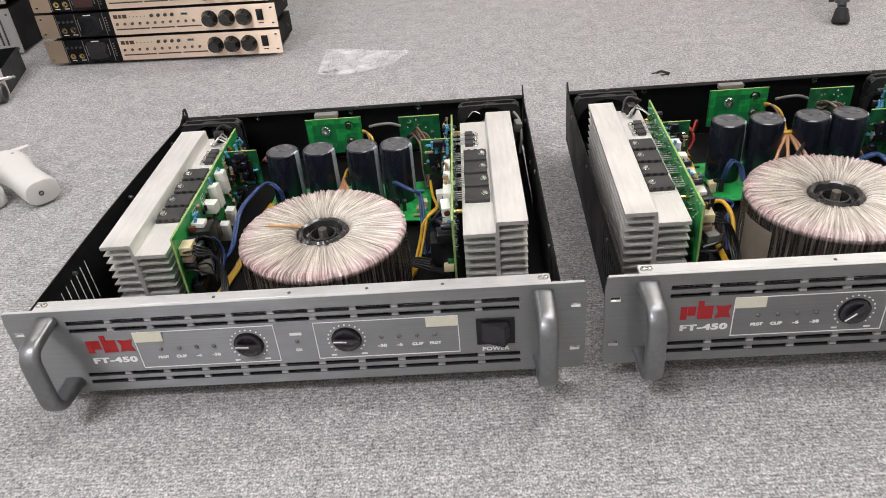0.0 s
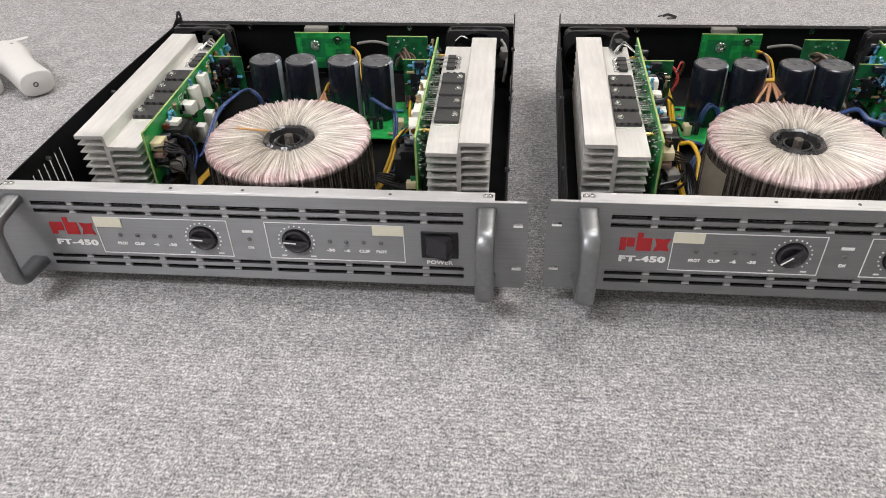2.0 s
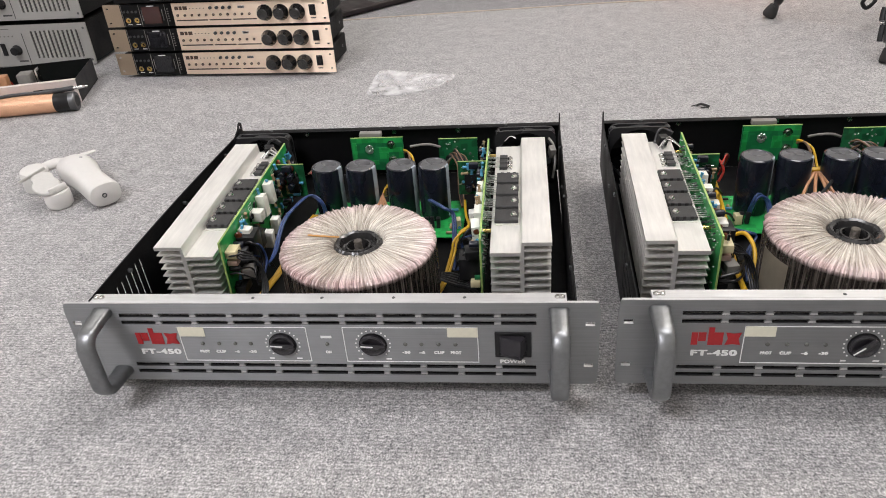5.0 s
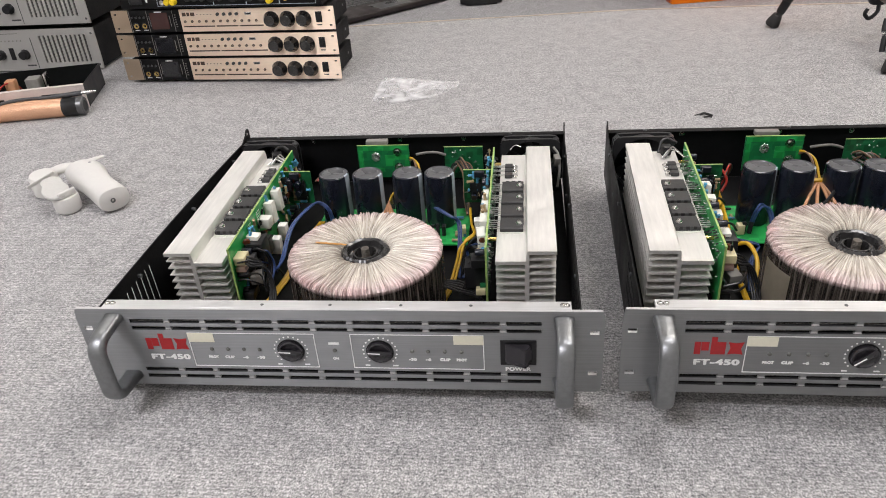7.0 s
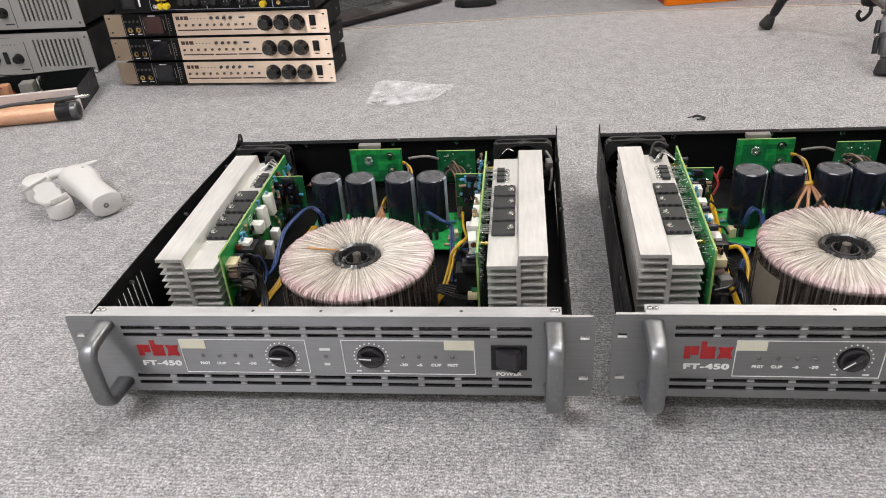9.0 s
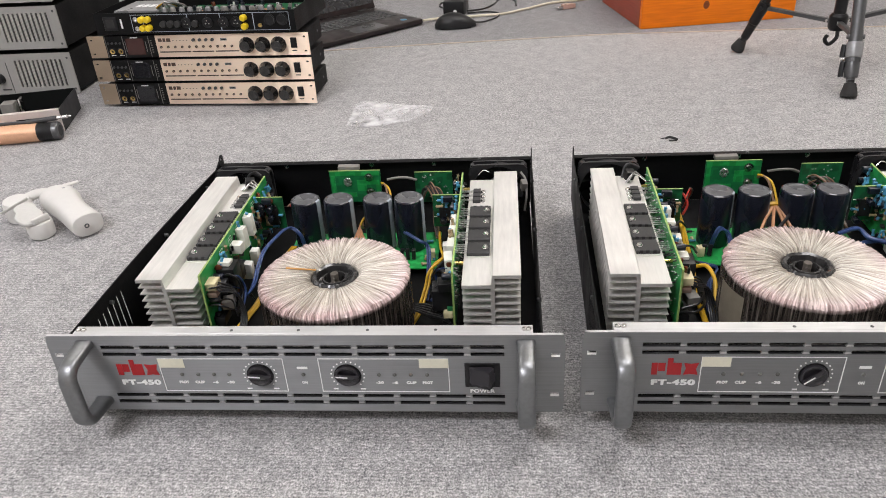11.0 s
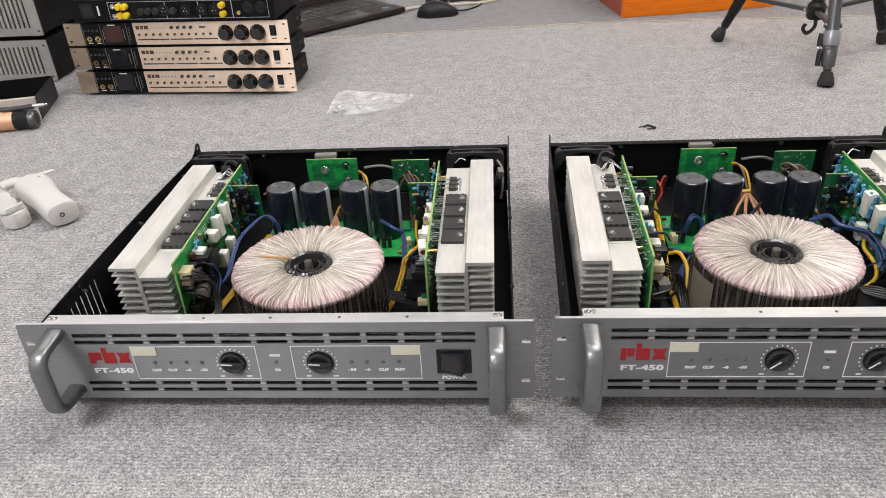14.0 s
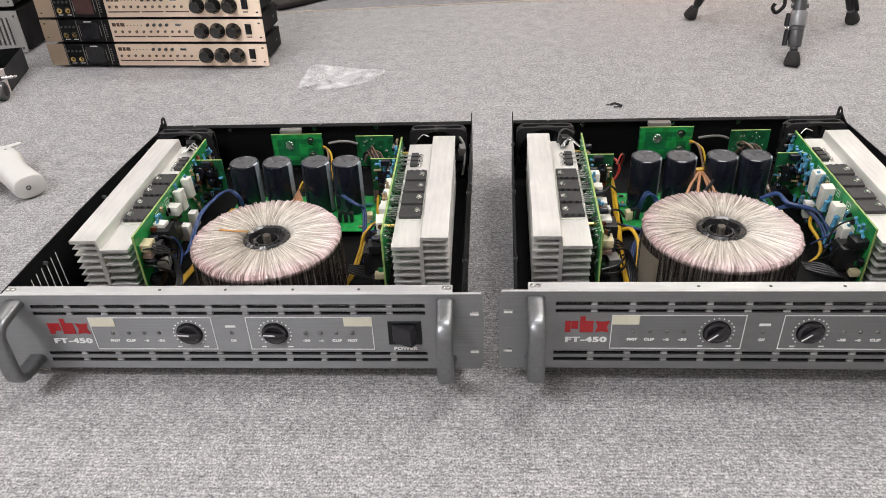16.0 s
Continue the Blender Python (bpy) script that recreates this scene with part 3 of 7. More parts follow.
def pad_me():
    bm = B()
    v = bx(bm, -0.0138, 0.0130, -0.0142, 0.0135, 0.0, 0.0006)
    for x, y in ((-0.009, -0.0146), (-0.002, -0.0149), (0.006, -0.0145), (-0.005, 0.0138), (0.008, 0.0137)):
        bx(bm, x - 0.004, x + 0.003, y - 0.0009, y + 0.0012, 0.0, 0.0008)
    return mesh_of("insulating_pad", bm, CERAMIC)


def small_transistor_me():
    bm = B()
    bx(bm, -0.0020, 0.0075, -0.0048, 0.0048, 0.0, 0.0045, 0.0004, 1)
    bx(bm, -0.0080, -0.0020, -0.0048, 0.0048, 0.0, 0.0013, mi=1)
    for y in (-0.0025, 0.0, 0.0025):
        bx(bm, 0.0075, 0.0215, y - 0.0004, y + 0.0004, 0.0022, 0.0028, mi=1)
    return mesh_of("small_transistor", bm, [EPOXY, SOLDER])


def resistor_me():
    bm = B()
    lathe(bm, [(0.0, -0.0045), (0.0017, -0.0043), (0.0021, -0.0036), (0.0016, -0.0022), (0.0016, 0.0022), (0.0021, 0.0036), (0.0017, 0.0043), (0.0, 0.0045)], 10, axis=(0, 0, 1))
    cyl(bm, (0, 0, -0.0056), (0, 0, 0.0056), 0.0003, n=6, mi=1)
    return mesh_of("resistor", bm, [RESIST, SOLDER])


def tan_resistor_me():
    me = shared(resistor_me).copy()
    me.materials.clear()
    me.materials.append(TAN)
    me.materials.append(SOLDER)
    return me


def tiny_cap_me():
    bm = B()
    lathe(bm, [(0.0, 0.0), (0.0036, 0.0), (0.0038, 0.0008), (0.0035, 0.0014), (0.0038, 0.0020), (0.0038, 0.0100), (0.0034, 0.0108), (0.0, 0.0105)], 14)
    return mesh_of("small_capacitor", bm, SLEEVE)


def disc_cap_me():
    bm = B()
    lathe(bm, [(0.0, -0.0014), (0.0030, -0.0013), (0.0042, 0.0), (0.0030, 0.0013), (0.0, 0.0014)], 14, axis=(0, 1, 0))
    return mesh_of("disc_capacitor", bm, BROWNC)


def diode_me():
    bm = B()
    cyl(bm, (0, 0, -0.003), (0, 0, 0.003), 0.0015, n=10)
    cyl(bm, (0, 0, -0.0065), (0, 0, 0.0065), 0.0004, n=6, mi=1)
    return mesh_of("diode", bm, [BLACKP, SOLDER])


def block(name, sx, sy, sz, material, parent, m, r=0.0008, label=""):
    bm = B()
    bx(bm, -sx / 2, sx / 2, -sy / 2, sy / 2, -sz / 2, sz / 2, r, 2)
    return part(name, bm, material, parent, label, m)


def wire(parent, pts, r, material, name="wire", label="", k=6):
    bm = B()
    sweep(bm, pts, r, 8, k)
    return part(name, bm, material, parent, label)


def fan_part(parent, x0, x1, y0, y1, z0, z1):
    """A black square cooling fan with its ring, hub and blades at rest."""
    bm = B()
    cx, cz, s = (x0 + x1) / 2, (z0 + z1) / 2, (x1 - x0) / 2
    n = 48
    t = 0.0036
    for y_a, y_b in ((y0, y0 + t), (y1 - t, y1)):
        ring = []
        for y in (y_a, y_b):
            out_v, in_v = [], []
            for i in range(n):
                a = 2 * math.pi * i / n + math.pi / n
                c, sn = math.cos(a), math.sin(a)
                f = min(s / max(abs(c), abs(sn)), s * 1.30)
                out_v.append(bm.verts.new((cx + c * f, y, cz + sn * f)))
                in_v.append(bm.verts.new((cx + c * s * 0.92, y, cz + sn * s * 0.92)))
            ring.append((out_v, in_v))
        (a0, b0), (a1, b1) = ring
        for i in range(n):
            j = (i + 1) % n
            for q in ((a0[i], a0[j], b0[j], b0[i]), (a1[j], a1[i], b1[i], b1[j]), (a0[j], a0[i], a1[i], a1[j]), (b0[i], b0[j], b1[j], b1[i])):
                bm.faces.new(q)
    hull = [[bm.verts.new((cx + math.cos(2 * math.pi * i / n) * s * k, y, cz + math.sin(2 * math.pi * i / n) * s * k)) for i in range(n)] for k in (0.975, 0.925) for y in (y0 + t * 0.5, y1 - t * 0.5)]
    for i in range(n):
        j = (i + 1) % n
        for p, q in ((0, 1), (2, 3)):
            bm.faces.new((hull[p][i], hull[p][j], hull[q][j], hull[q][i]))
    for sx in (-1, 1):
        for sz in (-1, 1):
            cyl(bm, (cx + sx * s * 0.86, y0 + t, cz + sz * s * 0.86), (cx + sx * s * 0.86, y1 - t, cz + sz * s * 0.86), 0.0042, n=10)
    fan = part("cooling_fan", bm, FANBODY, parent, "black square cooling fan")
    bm = B()
    cyl(bm, (cx, y0 + 0.003, cz), (cx, y1 - 0.002, cz), s * 0.40, n=28)
    part("hub", bm, BLACKP, fan)
    for b in range(7):
        a0 = 2 * math.pi * b / 7 + 0.3
        bm = B()
        grid = []
        for u in range(4):
            rad = s * (0.38 + 0.5 * u / 3)
            row = []
            for w in range(4):
                a = a0 + 0.62 * w / 3 + 0.1 * u
                row.append(bm.verts.new((cx + rad * math.cos(a), y0 + 0.003 + 0.010 * w / 3, cz + rad * math.sin(a))))
            grid.append(row)
        for u in range(3):
            for w in range(3):
                bm.faces.new((grid[u][w], grid[u + 1][w], grid[u + 1][w + 1], grid[u][w + 1]))
        bmesh.ops.solidify(bm, geom=bm.faces[:], thickness=0.0012)
        part("blade", bm, BLADE, fan)
    return fan


def extrude_y(bm, prof, y0, y1):
    """A profile of (x, z) drawn out along y."""
    vs = [[bm.verts.new((x, y, z)) for x, z in prof] for y in (y0, y1)]
    bm.faces.new(vs[0])
    bm.faces.new(vs[1][::-1])
    for i in range(len(prof)):
        j = (i + 1) % len(prof)
        bm.faces.new((vs[0][i], vs[1][i], vs[1][j], vs[0][j]))


def output_module(amp, xo, s, y0, y1, rng, busy, tight=False):
    """One channel: heat sink with fins, the power transistors on its ledge and the upright board beside it. s=1 opens to +x."""
    def X(u):
        return xo + s * u

    top, ledge = 0.1040, 0.0920
    bm = B()
    extrude_y(bm, [(X(u), z) for u, z in ((0, top), (0.0292, top), (0.0300, top - 0.001), (0.0312, ledge), (0.0620, ledge), (0.0620, ledge - 0.004), (0.0318, ledge - 0.004), (0.0318, 0.0300),
                                          (0.0275, 0.0300), (0.0275, top - 0.004), (0, top - 0.004))], y0, y1)
    sink = part("heat_sink", bm, SINK, amp, "plain extruded aluminium heat sink with flat fins")
    fo, fi = B(), B()
    for f, a, b in ((fo, 0.0005, 0.0278), (fi, 0.0315, 0.0618)):
        v = bx(f, X(a), X(b), y0 + 0.0008, y1 - 0.0008, -0.0011, 0.0011)
        for w in v:
            tip = a if a < 0.01 else b
            if abs(w.co.x - X(tip)) < 1e-5:
                w.co.z *= 0.55
    fo, fi = mesh_of("fin", fo, SINK), mesh_of("fin", fi, SINK)
    for k in range(8):
        part("fin", fo, None, sink, m=pose(0, 0, top - 0.0105 - 0.0086 * k))
    for k in range(6):
        part("fin", fi, None, sink, m=pose(0, 0, ledge - 0.0110 - 0.0090 * k))
    flip = 0 if s > 0 else 180
    for i in range(4):
        y = y0 + 0.070 + 0.0297 * i
        p = part("insulating_pad", shared(pad_me), None, sink, m=pose(X(0.0460), y, ledge, 0, 0, flip + rng.uniform(-1.2, 1.2)))
        tr = part("power_transistor", shared(transistor_me), None, amp, "dark grey moulded power transistor", m=pose(X(0.0462), y, ledge + 0.0006, 0, 0, flip + rng.uniform(-1.5, 1.5)))
        part("screw", shared(screw_me), None, tr, m=pose(-0.0078, rng.uniform(-0.0008, 0.0008), 0.0054, 0, 0, 40 * i) @ Matrix.Scale(1.1, 4))
    for i in range(3):
        y = y0 + 0.1935 + 0.0122 * i
        tr = part("small_transistor", shared(small_transistor_me), None, amp, m=pose(X(0.0490), y, ledge + 0.0002, 0, 0, flip + rng.uniform(-2, 2)))
        part("screw", shared(screw_me), None, tr, m=pose(-0.0050, 0, 0.0018))
    # upright board
    bm = B()
    bx(bm, X(0.0705), X(0.0722), y0 + 0.001, y1 - 0.010, 0.0340, 0.1080)
    bx(bm, X(0.0703), X(0.0724), y0 + 0.001, y1 - 0.010, 0.1080, 0.1083, mi=1)
    bx(bm, X(0.0703), X(0.0724), y0 + 0.0005, y0 + 0.001, 0.0340, 0.1080, mi=1)
    board = part("circuit_board", bm, [GREEN, BRASSG], amp, "upright green circuit board crowded with components")
    bm = B()
    for _ in range(170):
        y, z = rng.uniform(y0 + 0.01, y1 - 0.015), rng.uniform(0.040, 0.106)
        h = rng.uniform(0.0008, 0.0026)
        cyl(bm, (X(0.0706), y, z), (X(0.0705 - h), y, z), 0.0007, 0.0003, 6)
    tagged(part("solder_joint", bm, SOLDER, board), kind="stuff")
    bm = B()
    for k in range(60):
        y, z = y0 + 0.02 + 0.0038 * k + rng.uniform(-0.001, 0.001), rng.uniform(0.062, 0.104)
        cyl(bm, (X(0.0706), y, z), (X(0.0705 - rng.uniform(0.002, 0.005)), y, z - 0.001), 0.0009, 0.0006, 6)
    tagged(part("lead_stub", bm, EPOXY, board), kind="stuff")
    for y in (y0 + 0.048, y0 + 0.235):
        bm = B()
        cyl(bm, (X(0.0620), y, 0.0900), (X(0.0705), y, 0.0900), 0.0022, n=8)
        part("standoff", bm, BRASS, board)
    # white blocks, relays and connectors on the inner face
    whites = [(0.148, 0.090, 0.0105, 0.013, 0.026), (0.120, 0.088, 0.0105, 0.012, 0.026), (0.094, 0.089, 0.014, 0.012, 0.012), (0.052, 0.090, 0.0135, 0.012, 0.013)]
    if busy:
        whites = [(0.138, 0.090, 0.012, 0.012, 0.030), (0.106, 0.088, 0.013, 0.012, 0.030), (0.074, 0.084, 0.012, 0.014, 0.026), (0.044, 0.076, 0.012, 0.014, 0.024)]
    if busy and not tight:
        for i in range(12):
            m = pose(X(0.0722 + rng.uniform(0.004, 0.012)), y0 + 0.150 + 0.011 * (i % 6) + rng.uniform(-0.003, 0.003), 0.099 - 0.012 * (i // 6) + rng.uniform(-0.002, 0.002), rng.uniform(-18, 18), rng.uniform(-25, 25), rng.uniform(-30, 30)) @ Matrix.Scale(1.25, 4)
            part("resistor", shared(resistor_me), None, board, "banded blue power resistor", m=m)
        for dy, z in ((0.124, 0.086), (0.094, 0.083), (0.064, 0.080)):
            part("resistor", shared(resistor_me), None, board, "banded blue power resistor", m=pose(X(0.083), y0 + dy, z, 0, 8, 0) @ Matrix.Scale(1.6, 4))
    if tight:
        whites = [(0.130, 0.090, 0.0070, 0.019, 0.026), (0.103, 0.089, 0.0078, 0.020, 0.027), (0.076, 0.088, 0.0085, 0.020, 0.028), (0.049, 0.085, 0.0095, 0.019, 0.030)]
    for dy, z, su, sy, sz in whites:
        block("film_capacitor", su, sy, sz, CERAMIC, board, pose(X(0.0722 + su / 2 + 0.0012), y0 + dy, z, rng.uniform(-5, 5), rng.uniform(-4, 4), rng.uniform(-6, 6)), 0.0007)
    for dy, z in ((0.118, 0.062), (0.090, 0.060)) if s > 0 else ((0.128, 0.060),):
        block("film_capacitor", 0.010, 0.011, 0.020, WHITEP, board, pose(X(0.0905 if s > 0 else 0.0860), y0 + dy, z, 0, rng.uniform(-6, 6), rng.uniform(-8, 8)))
    if s > 0:
        for dy, z, sy, sz in ((0.070, 0.070, 0.022, 0.020), (0.040, 0.066, 0.018, 0.018)):
            block("relay", 0.017, sy, sz, BLACKP, board, pose(X(0.0815), y0 + dy, z))
        block("relay", 0.020, 0.024, 0.026, BLACKP, board, pose(X(0.0830), y0 + 0.050, 0.0790, 0, 0, rng.uniform(-4, 4)), 0.0008, "black relay box")
        block("relay", 0.014, 0.012, 0.016, CHARCOAL, board, pose(X(0.0800), y0 + 0.030, 0.0760, 0, 4, rng.uniform(-6, 6)), 0.0008)
        block("connector", 0.012, 0.016, 0.009, CREAM, board, pose(X(0.0785), y0 + 0.014, 0.0895), 0.0006, "cream nylon plug")
        block("connector", 0.011, 0.015, 0.006, PINKM, board, pose(X(0.0780), y0 + 0.014, 0.0790), 0.0006)
        block("connector", 0.013, 0.016, 0.010, GREYW, board, pose(X(0.0880), y0 + 0.022, 0.060, 0, 0, 12), 0.0008)
    else:
        block("relay", 0.022, 0.022, 0.026, BLACKP, board, pose(X(0.0840), y0 + 0.020, 0.066, 0, 0, rng.uniform(-4, 4)), 0.0008, "black relay box")
        block("connector", 0.016, 0.016, 0.010, BLACKP, board, pose(X(0.0800), y0 + 0.012, 0.086, 0, 0, 8), 0.0008)
        block("connector", 0.012, 0.013, 0.012, CHARCOAL, board, pose(X(0.0790), y0 + 0.024, 0.048), 0.0008)
        block("connector", 0.010, 0.012, 0.007, CREAM, board, pose(X(0.0780), y0 + 0.008, 0.052), 0.0006)
    block("connector", 0.012, 0.020, 0.010, BLACKP, board, pose(X(0.0790), y0 + 0.018, 0.043), 0.0006)
    part("disc_capacitor", shared(disc_cap_me), None, board, m=pose(X(0.0765), y0 + 0.040, 0.094, 0, 0, 20))
    for i in range(9):
        y, z = y0 + rng.uniform(0.004, 0.050), rng.uniform(0.040, 0.074)
        block("small_transistor", 0.006, rng.uniform(0.003, 0.006), rng.uniform(0.004, 0.008), rng.choice((BLACKP, EPOXY, CHARCOAL, BLACKP, DGREEN)), board, pose(X(0.0760), y, z, rng.uniform(-15, 15), 0, rng.uniform(-20, 20)), 0.0006)
    for i in range(34):
        y, z = y0 + 0.030 + 0.205 * rng.random(), rng.uniform(0.040, 0.094)
        block("small_part", rng.uniform(0.004, 0.009), rng.uniform(0.003, 0.008), rng.uniform(0.003, 0.009), rng.choice((BLACKP, BLACKP, EPOXY, CHARCOAL, SLEEVE, BROWNC, DGREEN)), board, pose(X(0.0752), y, z, rng.uniform(-20, 20), 0, rng.uniform(-20, 20)), 0.0006)
    for i in range(5):
        y, z = y0 + rng.uniform(0.006, 0.06), rng.uniform(0.050, 0.092)
        wire(board, [(X(0.0724), y, z), (X(0.083), y - 0.004, z + rng.uniform(0.002, 0.008)), (X(0.094), y + rng.uniform(-0.01, 0.014), z - 0.004), (X(0.100), y + rng.uniform(-0.01, 0.02), z - 0.022)], 0.0010, rng.choice((BLACKW, BLACKW, BLACKW, BLUEW)), "signal_wire", k=4)
    kinds = [resistor_me, tan_resistor_me, diode_me, tiny_cap_me, resistor_me] + ([disc_cap_me] if s > 0 else [resistor_me])
    for i in range(110 if busy else 95):
        k = rng.choice(kinds)
        y, z = y0 + 0.245 - 0.235 * rng.random() ** 1.6, rng.uniform(0.040, 0.104)
        if k is tiny_cap_me:
            m = pose(X(0.0722), y, z, 0, 90 * s, 0)
        else:
            m = pose(X(0.0722 + rng.uniform(0.0025, 0.0085)), y, z, rng.uniform(-25, 25), rng.uniform(-20, 20), rng.uniform(0, 180))
        part({resistor_me: "resistor", tan_resistor_me: "resistor", diode_me: "diode", tiny_cap_me: "small_capacitor", disc_cap_me: "disc_capacitor"}[k], shared(k), None, board, m=m)
    for i in range(5):
        y, z = y0 + 0.066 + 0.030 * i, 0.0985
        bm = B()
        for q in ((-0.0050, 0.0050, 0.0030, 0.0037), (-0.0050, 0.0050, -0.0037, -0.0030), (-0.0050, -0.0043, -0.0030, 0.0030), (0.0043, 0.0050, -0.0030, 0.0030), (-0.0020, 0.0020, -0.0006, 0.0006)):
            bx(bm, min(X(0.0723), X(0.0725)), max(X(0.0723), X(0.0725)), y + q[0], y + q[1], z + q[2], z + q[3])
        part("printed_mark", bm, INK, board, "white printed outline")
    # small board that stands across
    bm = B()
    a, b = X(0.0735), X(0.1080)
    bx(bm, a, b, y1 - 0.062, y1 - 0.0604, 0.056, 0.1010)
    bx(bm, a, b, y1 - 0.0622, y1 - 0.0602, 0.1010, 0.1014, mi=1)
    small = part("circuit_board", bm, [DGREEN, BRASSG], amp, "small green circuit board standing across")
    for i in range(16):
        k = rng.choice(kinds)
        m = pose(X(rng.uniform(0.078, 0.104)), y1 - 0.0645, rng.uniform(0.060, 0.098), 90 if k is tiny_cap_me else 0, rng.choice((0, 90)) if k is not tiny_cap_me else 0, rng.uniform(-15, 15) if k is not tiny_cap_me else 0)
        part({resistor_me: "resistor", tan_resistor_me: "resistor", diode_me: "diode", tiny_cap_me: "small_capacitor", disc_cap_me: "disc_capacitor"}[k], shared(k), None, small, m=m)
    block("connector", 0.012, 0.007, 0.007, SLEEVE, small, pose(X(0.0880), y1 - 0.066, 0.0975), 0.0005)
    block("integrated_circuit", 0.014, 0.004, 0.022, BLACKP, small, pose(X(0.0930), y1 - 0.0645, 0.074), 0.0004)


def big_capacitor(amp, x, y, z0, z1, r, turn):
    bm = B()
    lathe(bm, [(0.0, z0), (r * 0.94, z0), (r, z0 + 0.003), (r, z1 - 0.0025), (r * 0.975, z1 - 0.0008), (r * 0.90, z1)], 36, (0, 0, 0))
    cap = part("capacitor", bm, SLEEVE, amp, "tall black electrolytic capacitor with a grey stripe", pose(x, y, 0, 0, 0, turn))
    bm = B()
    lathe(bm, [(r * 0.90, z1), (r * 0.86, z1 - 0.0006), (r * 0.84, z1 - 0.0012), (0.0, z1 - 0.0011)], 36)
    for a in (0, 60, 120):
        c, sn = math.cos(radians(a)), math.sin(radians(a))
        sweep(bm, [(-c * r * 0.5, -sn * r * 0.5, z1 - 0.0012), (c * r * 0.5, sn * r * 0.5, z1 - 0.0012)], 0.0003, 4)
    part("can_top", bm, CAPTOP, cap)
    bm = B()
    n = 8
    rows = []
    for h in (z0 + 0.003, z1 - 0.0030, z1 - 0.0006, z1 + 0.0003):
        rr = r + 0.00025 if h < z1 - 0.001 else (r * 0.985 if h < z1 else r * 0.90)
        rows.append([bm.verts.new((rr * math.cos(radians(-14 + 28 * i / n)), rr * math.sin(radians(-14 + 28 * i / n)), h)) for i in range(n + 1)])
    for p, q in zip(rows, rows[1:]):
        for i in range(n):
            bm.faces.new((p[i], p[i + 1], q[i + 1], q[i]))
    part("stripe", bm, STRIPE, cap)


def toroid(amp, x, y, rng, label_angle=None, tape_angle=None):
    """Ring-shaped mains transformer wrapped in lapped film, with a potted core and a bolt."""
    R, r, z0, z1 = 0.0786, 0.0252, 0.028, 0.1076
    prof = [(r, z0 + 0.01), (r, z1 - 0.008), (r + 0.0015, z1 - 0.0035), (r + 0.005, z1 - 0.001), (0.036, z1 + 0.0004), (0.052, z1 + 0.0002), (R - 0.008, z1 - 0.0004),
            (R - 0.0030, z1 - 0.0016), (R - 0.0006, z1 - 0.0042), (R, z1 - 0.0085), (R + 0.0005, (z0 + z1) / 2), (R, z0 + 0.012), (R - 0.004, z0 + 0.003), (R - 0.014, z0)]
    bm = B()
    lathe(bm, prof, 96)
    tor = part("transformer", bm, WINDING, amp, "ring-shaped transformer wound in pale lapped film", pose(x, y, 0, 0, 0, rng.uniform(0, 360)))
    bm = B()
    # lapped turns of film: each strip lies on the edge of the one before
    path = prof[1:12]
    norm = []
    for k in range(len(path)):
        (ra, za), (rb, zb) = path[max(k - 1, 0)], path[min(k + 1, len(path) - 1)]
        d = math.hypot(rb - ra, zb - za)
        norm.append((-(zb - za) / d, (rb - ra) / d))
    turns = 330
    for k in range(turns):
        a0 = 2 * math.pi * (k + rng.uniform(-0.35, 0.35)) / turns
        lean = rng.uniform(-0.035, 0.035)
        wide = 2 * math.pi / turns * rng.uniform(1.4, 2.6)
        high = rng.uniform(0.00035, 0.0010)
        rows = []
        for q, ((rr, zz), (nr, nz)) in enumerate(zip(path, norm)):
            a = a0 + lean * q / len(path) + rng.uniform(-0.003, 0.003)
            pinch = rng.uniform(0.55, 1.45) * (2.2 if q in (6, 7) else 1.7 if q in (1, 2) else 1.0)
            row = []
            for f, lift in ((-0.5, 0.00012), (-0.1, high * 0.75 * pinch), (0.38, high * pinch), (0.5, 0.00005)):
                e = rr + nr * lift
                row.append(bm.verts.new((e * math.cos(a + f * wide), e * math.sin(a + f * wide), zz + nz * lift)))
            rows.append(row)
        for p, q in zip(rows, rows[1:]):
            for f in range(3):
                bm.faces.new((p[f], p[f + 1], q[f + 1], q[f]))
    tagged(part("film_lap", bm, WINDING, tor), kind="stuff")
    bm = B()
    lathe(bm, [(r - 0.0002, z0), (r - 0.0002, z1 - 0.0100), (r - 0.0012, z1 - 0.0030), (r - 0.0035, z1 - 0.0008), (r - 0.0062, z1 - 0.0022), (r - 0.0075, z1 - 0.0070), (r - 0.0078, z1 - 0.0085), (0.0135, z1 - 0.0090), (0.0128, z1 - 0.0050),
               (0.0112, z1 - 0.0048), (0.0104, z1 - 0.0090), (0.0102, z1 - 0.020), (0.0, z1 - 0.020)], 64,
          wobble=lambda k, i: 0.0005 * math.sin(i * 2.9 + k * 1.3) + 0.0004 * math.sin(i * 0.7) if 1 < k < 6 else 0.0)
    part("core_ring", bm, POTTING, tor, "black cloth-wrapped core ring")
    bm = B()
    lathe(bm, [(0.0, z1 - 0.020), (0.0098, z1 - 0.020), (0.0098, z1 - 0.0185), (0.0, z1 - 0.0185)], 24)
    lathe(bm, [(0.0, z1 - 0.0185), (0.0070, z1 - 0.0185), (0.0070, z1 - 0.0125), (0.0, z1 - 0.0125)], 6)
    lathe(bm, [(0.0038 + 0.0005 * (k % 2), z1 - 0.0125 + 0.0009 * k) for k in range(15)] + [(0.0, z1 + 0.0004)], 14)
    part("bolt", bm, RUST, tor, "dull steel bolt and nut")

    def patch(a0, a1, z_lo, z_hi, rad):
        b = B()
        m = 10
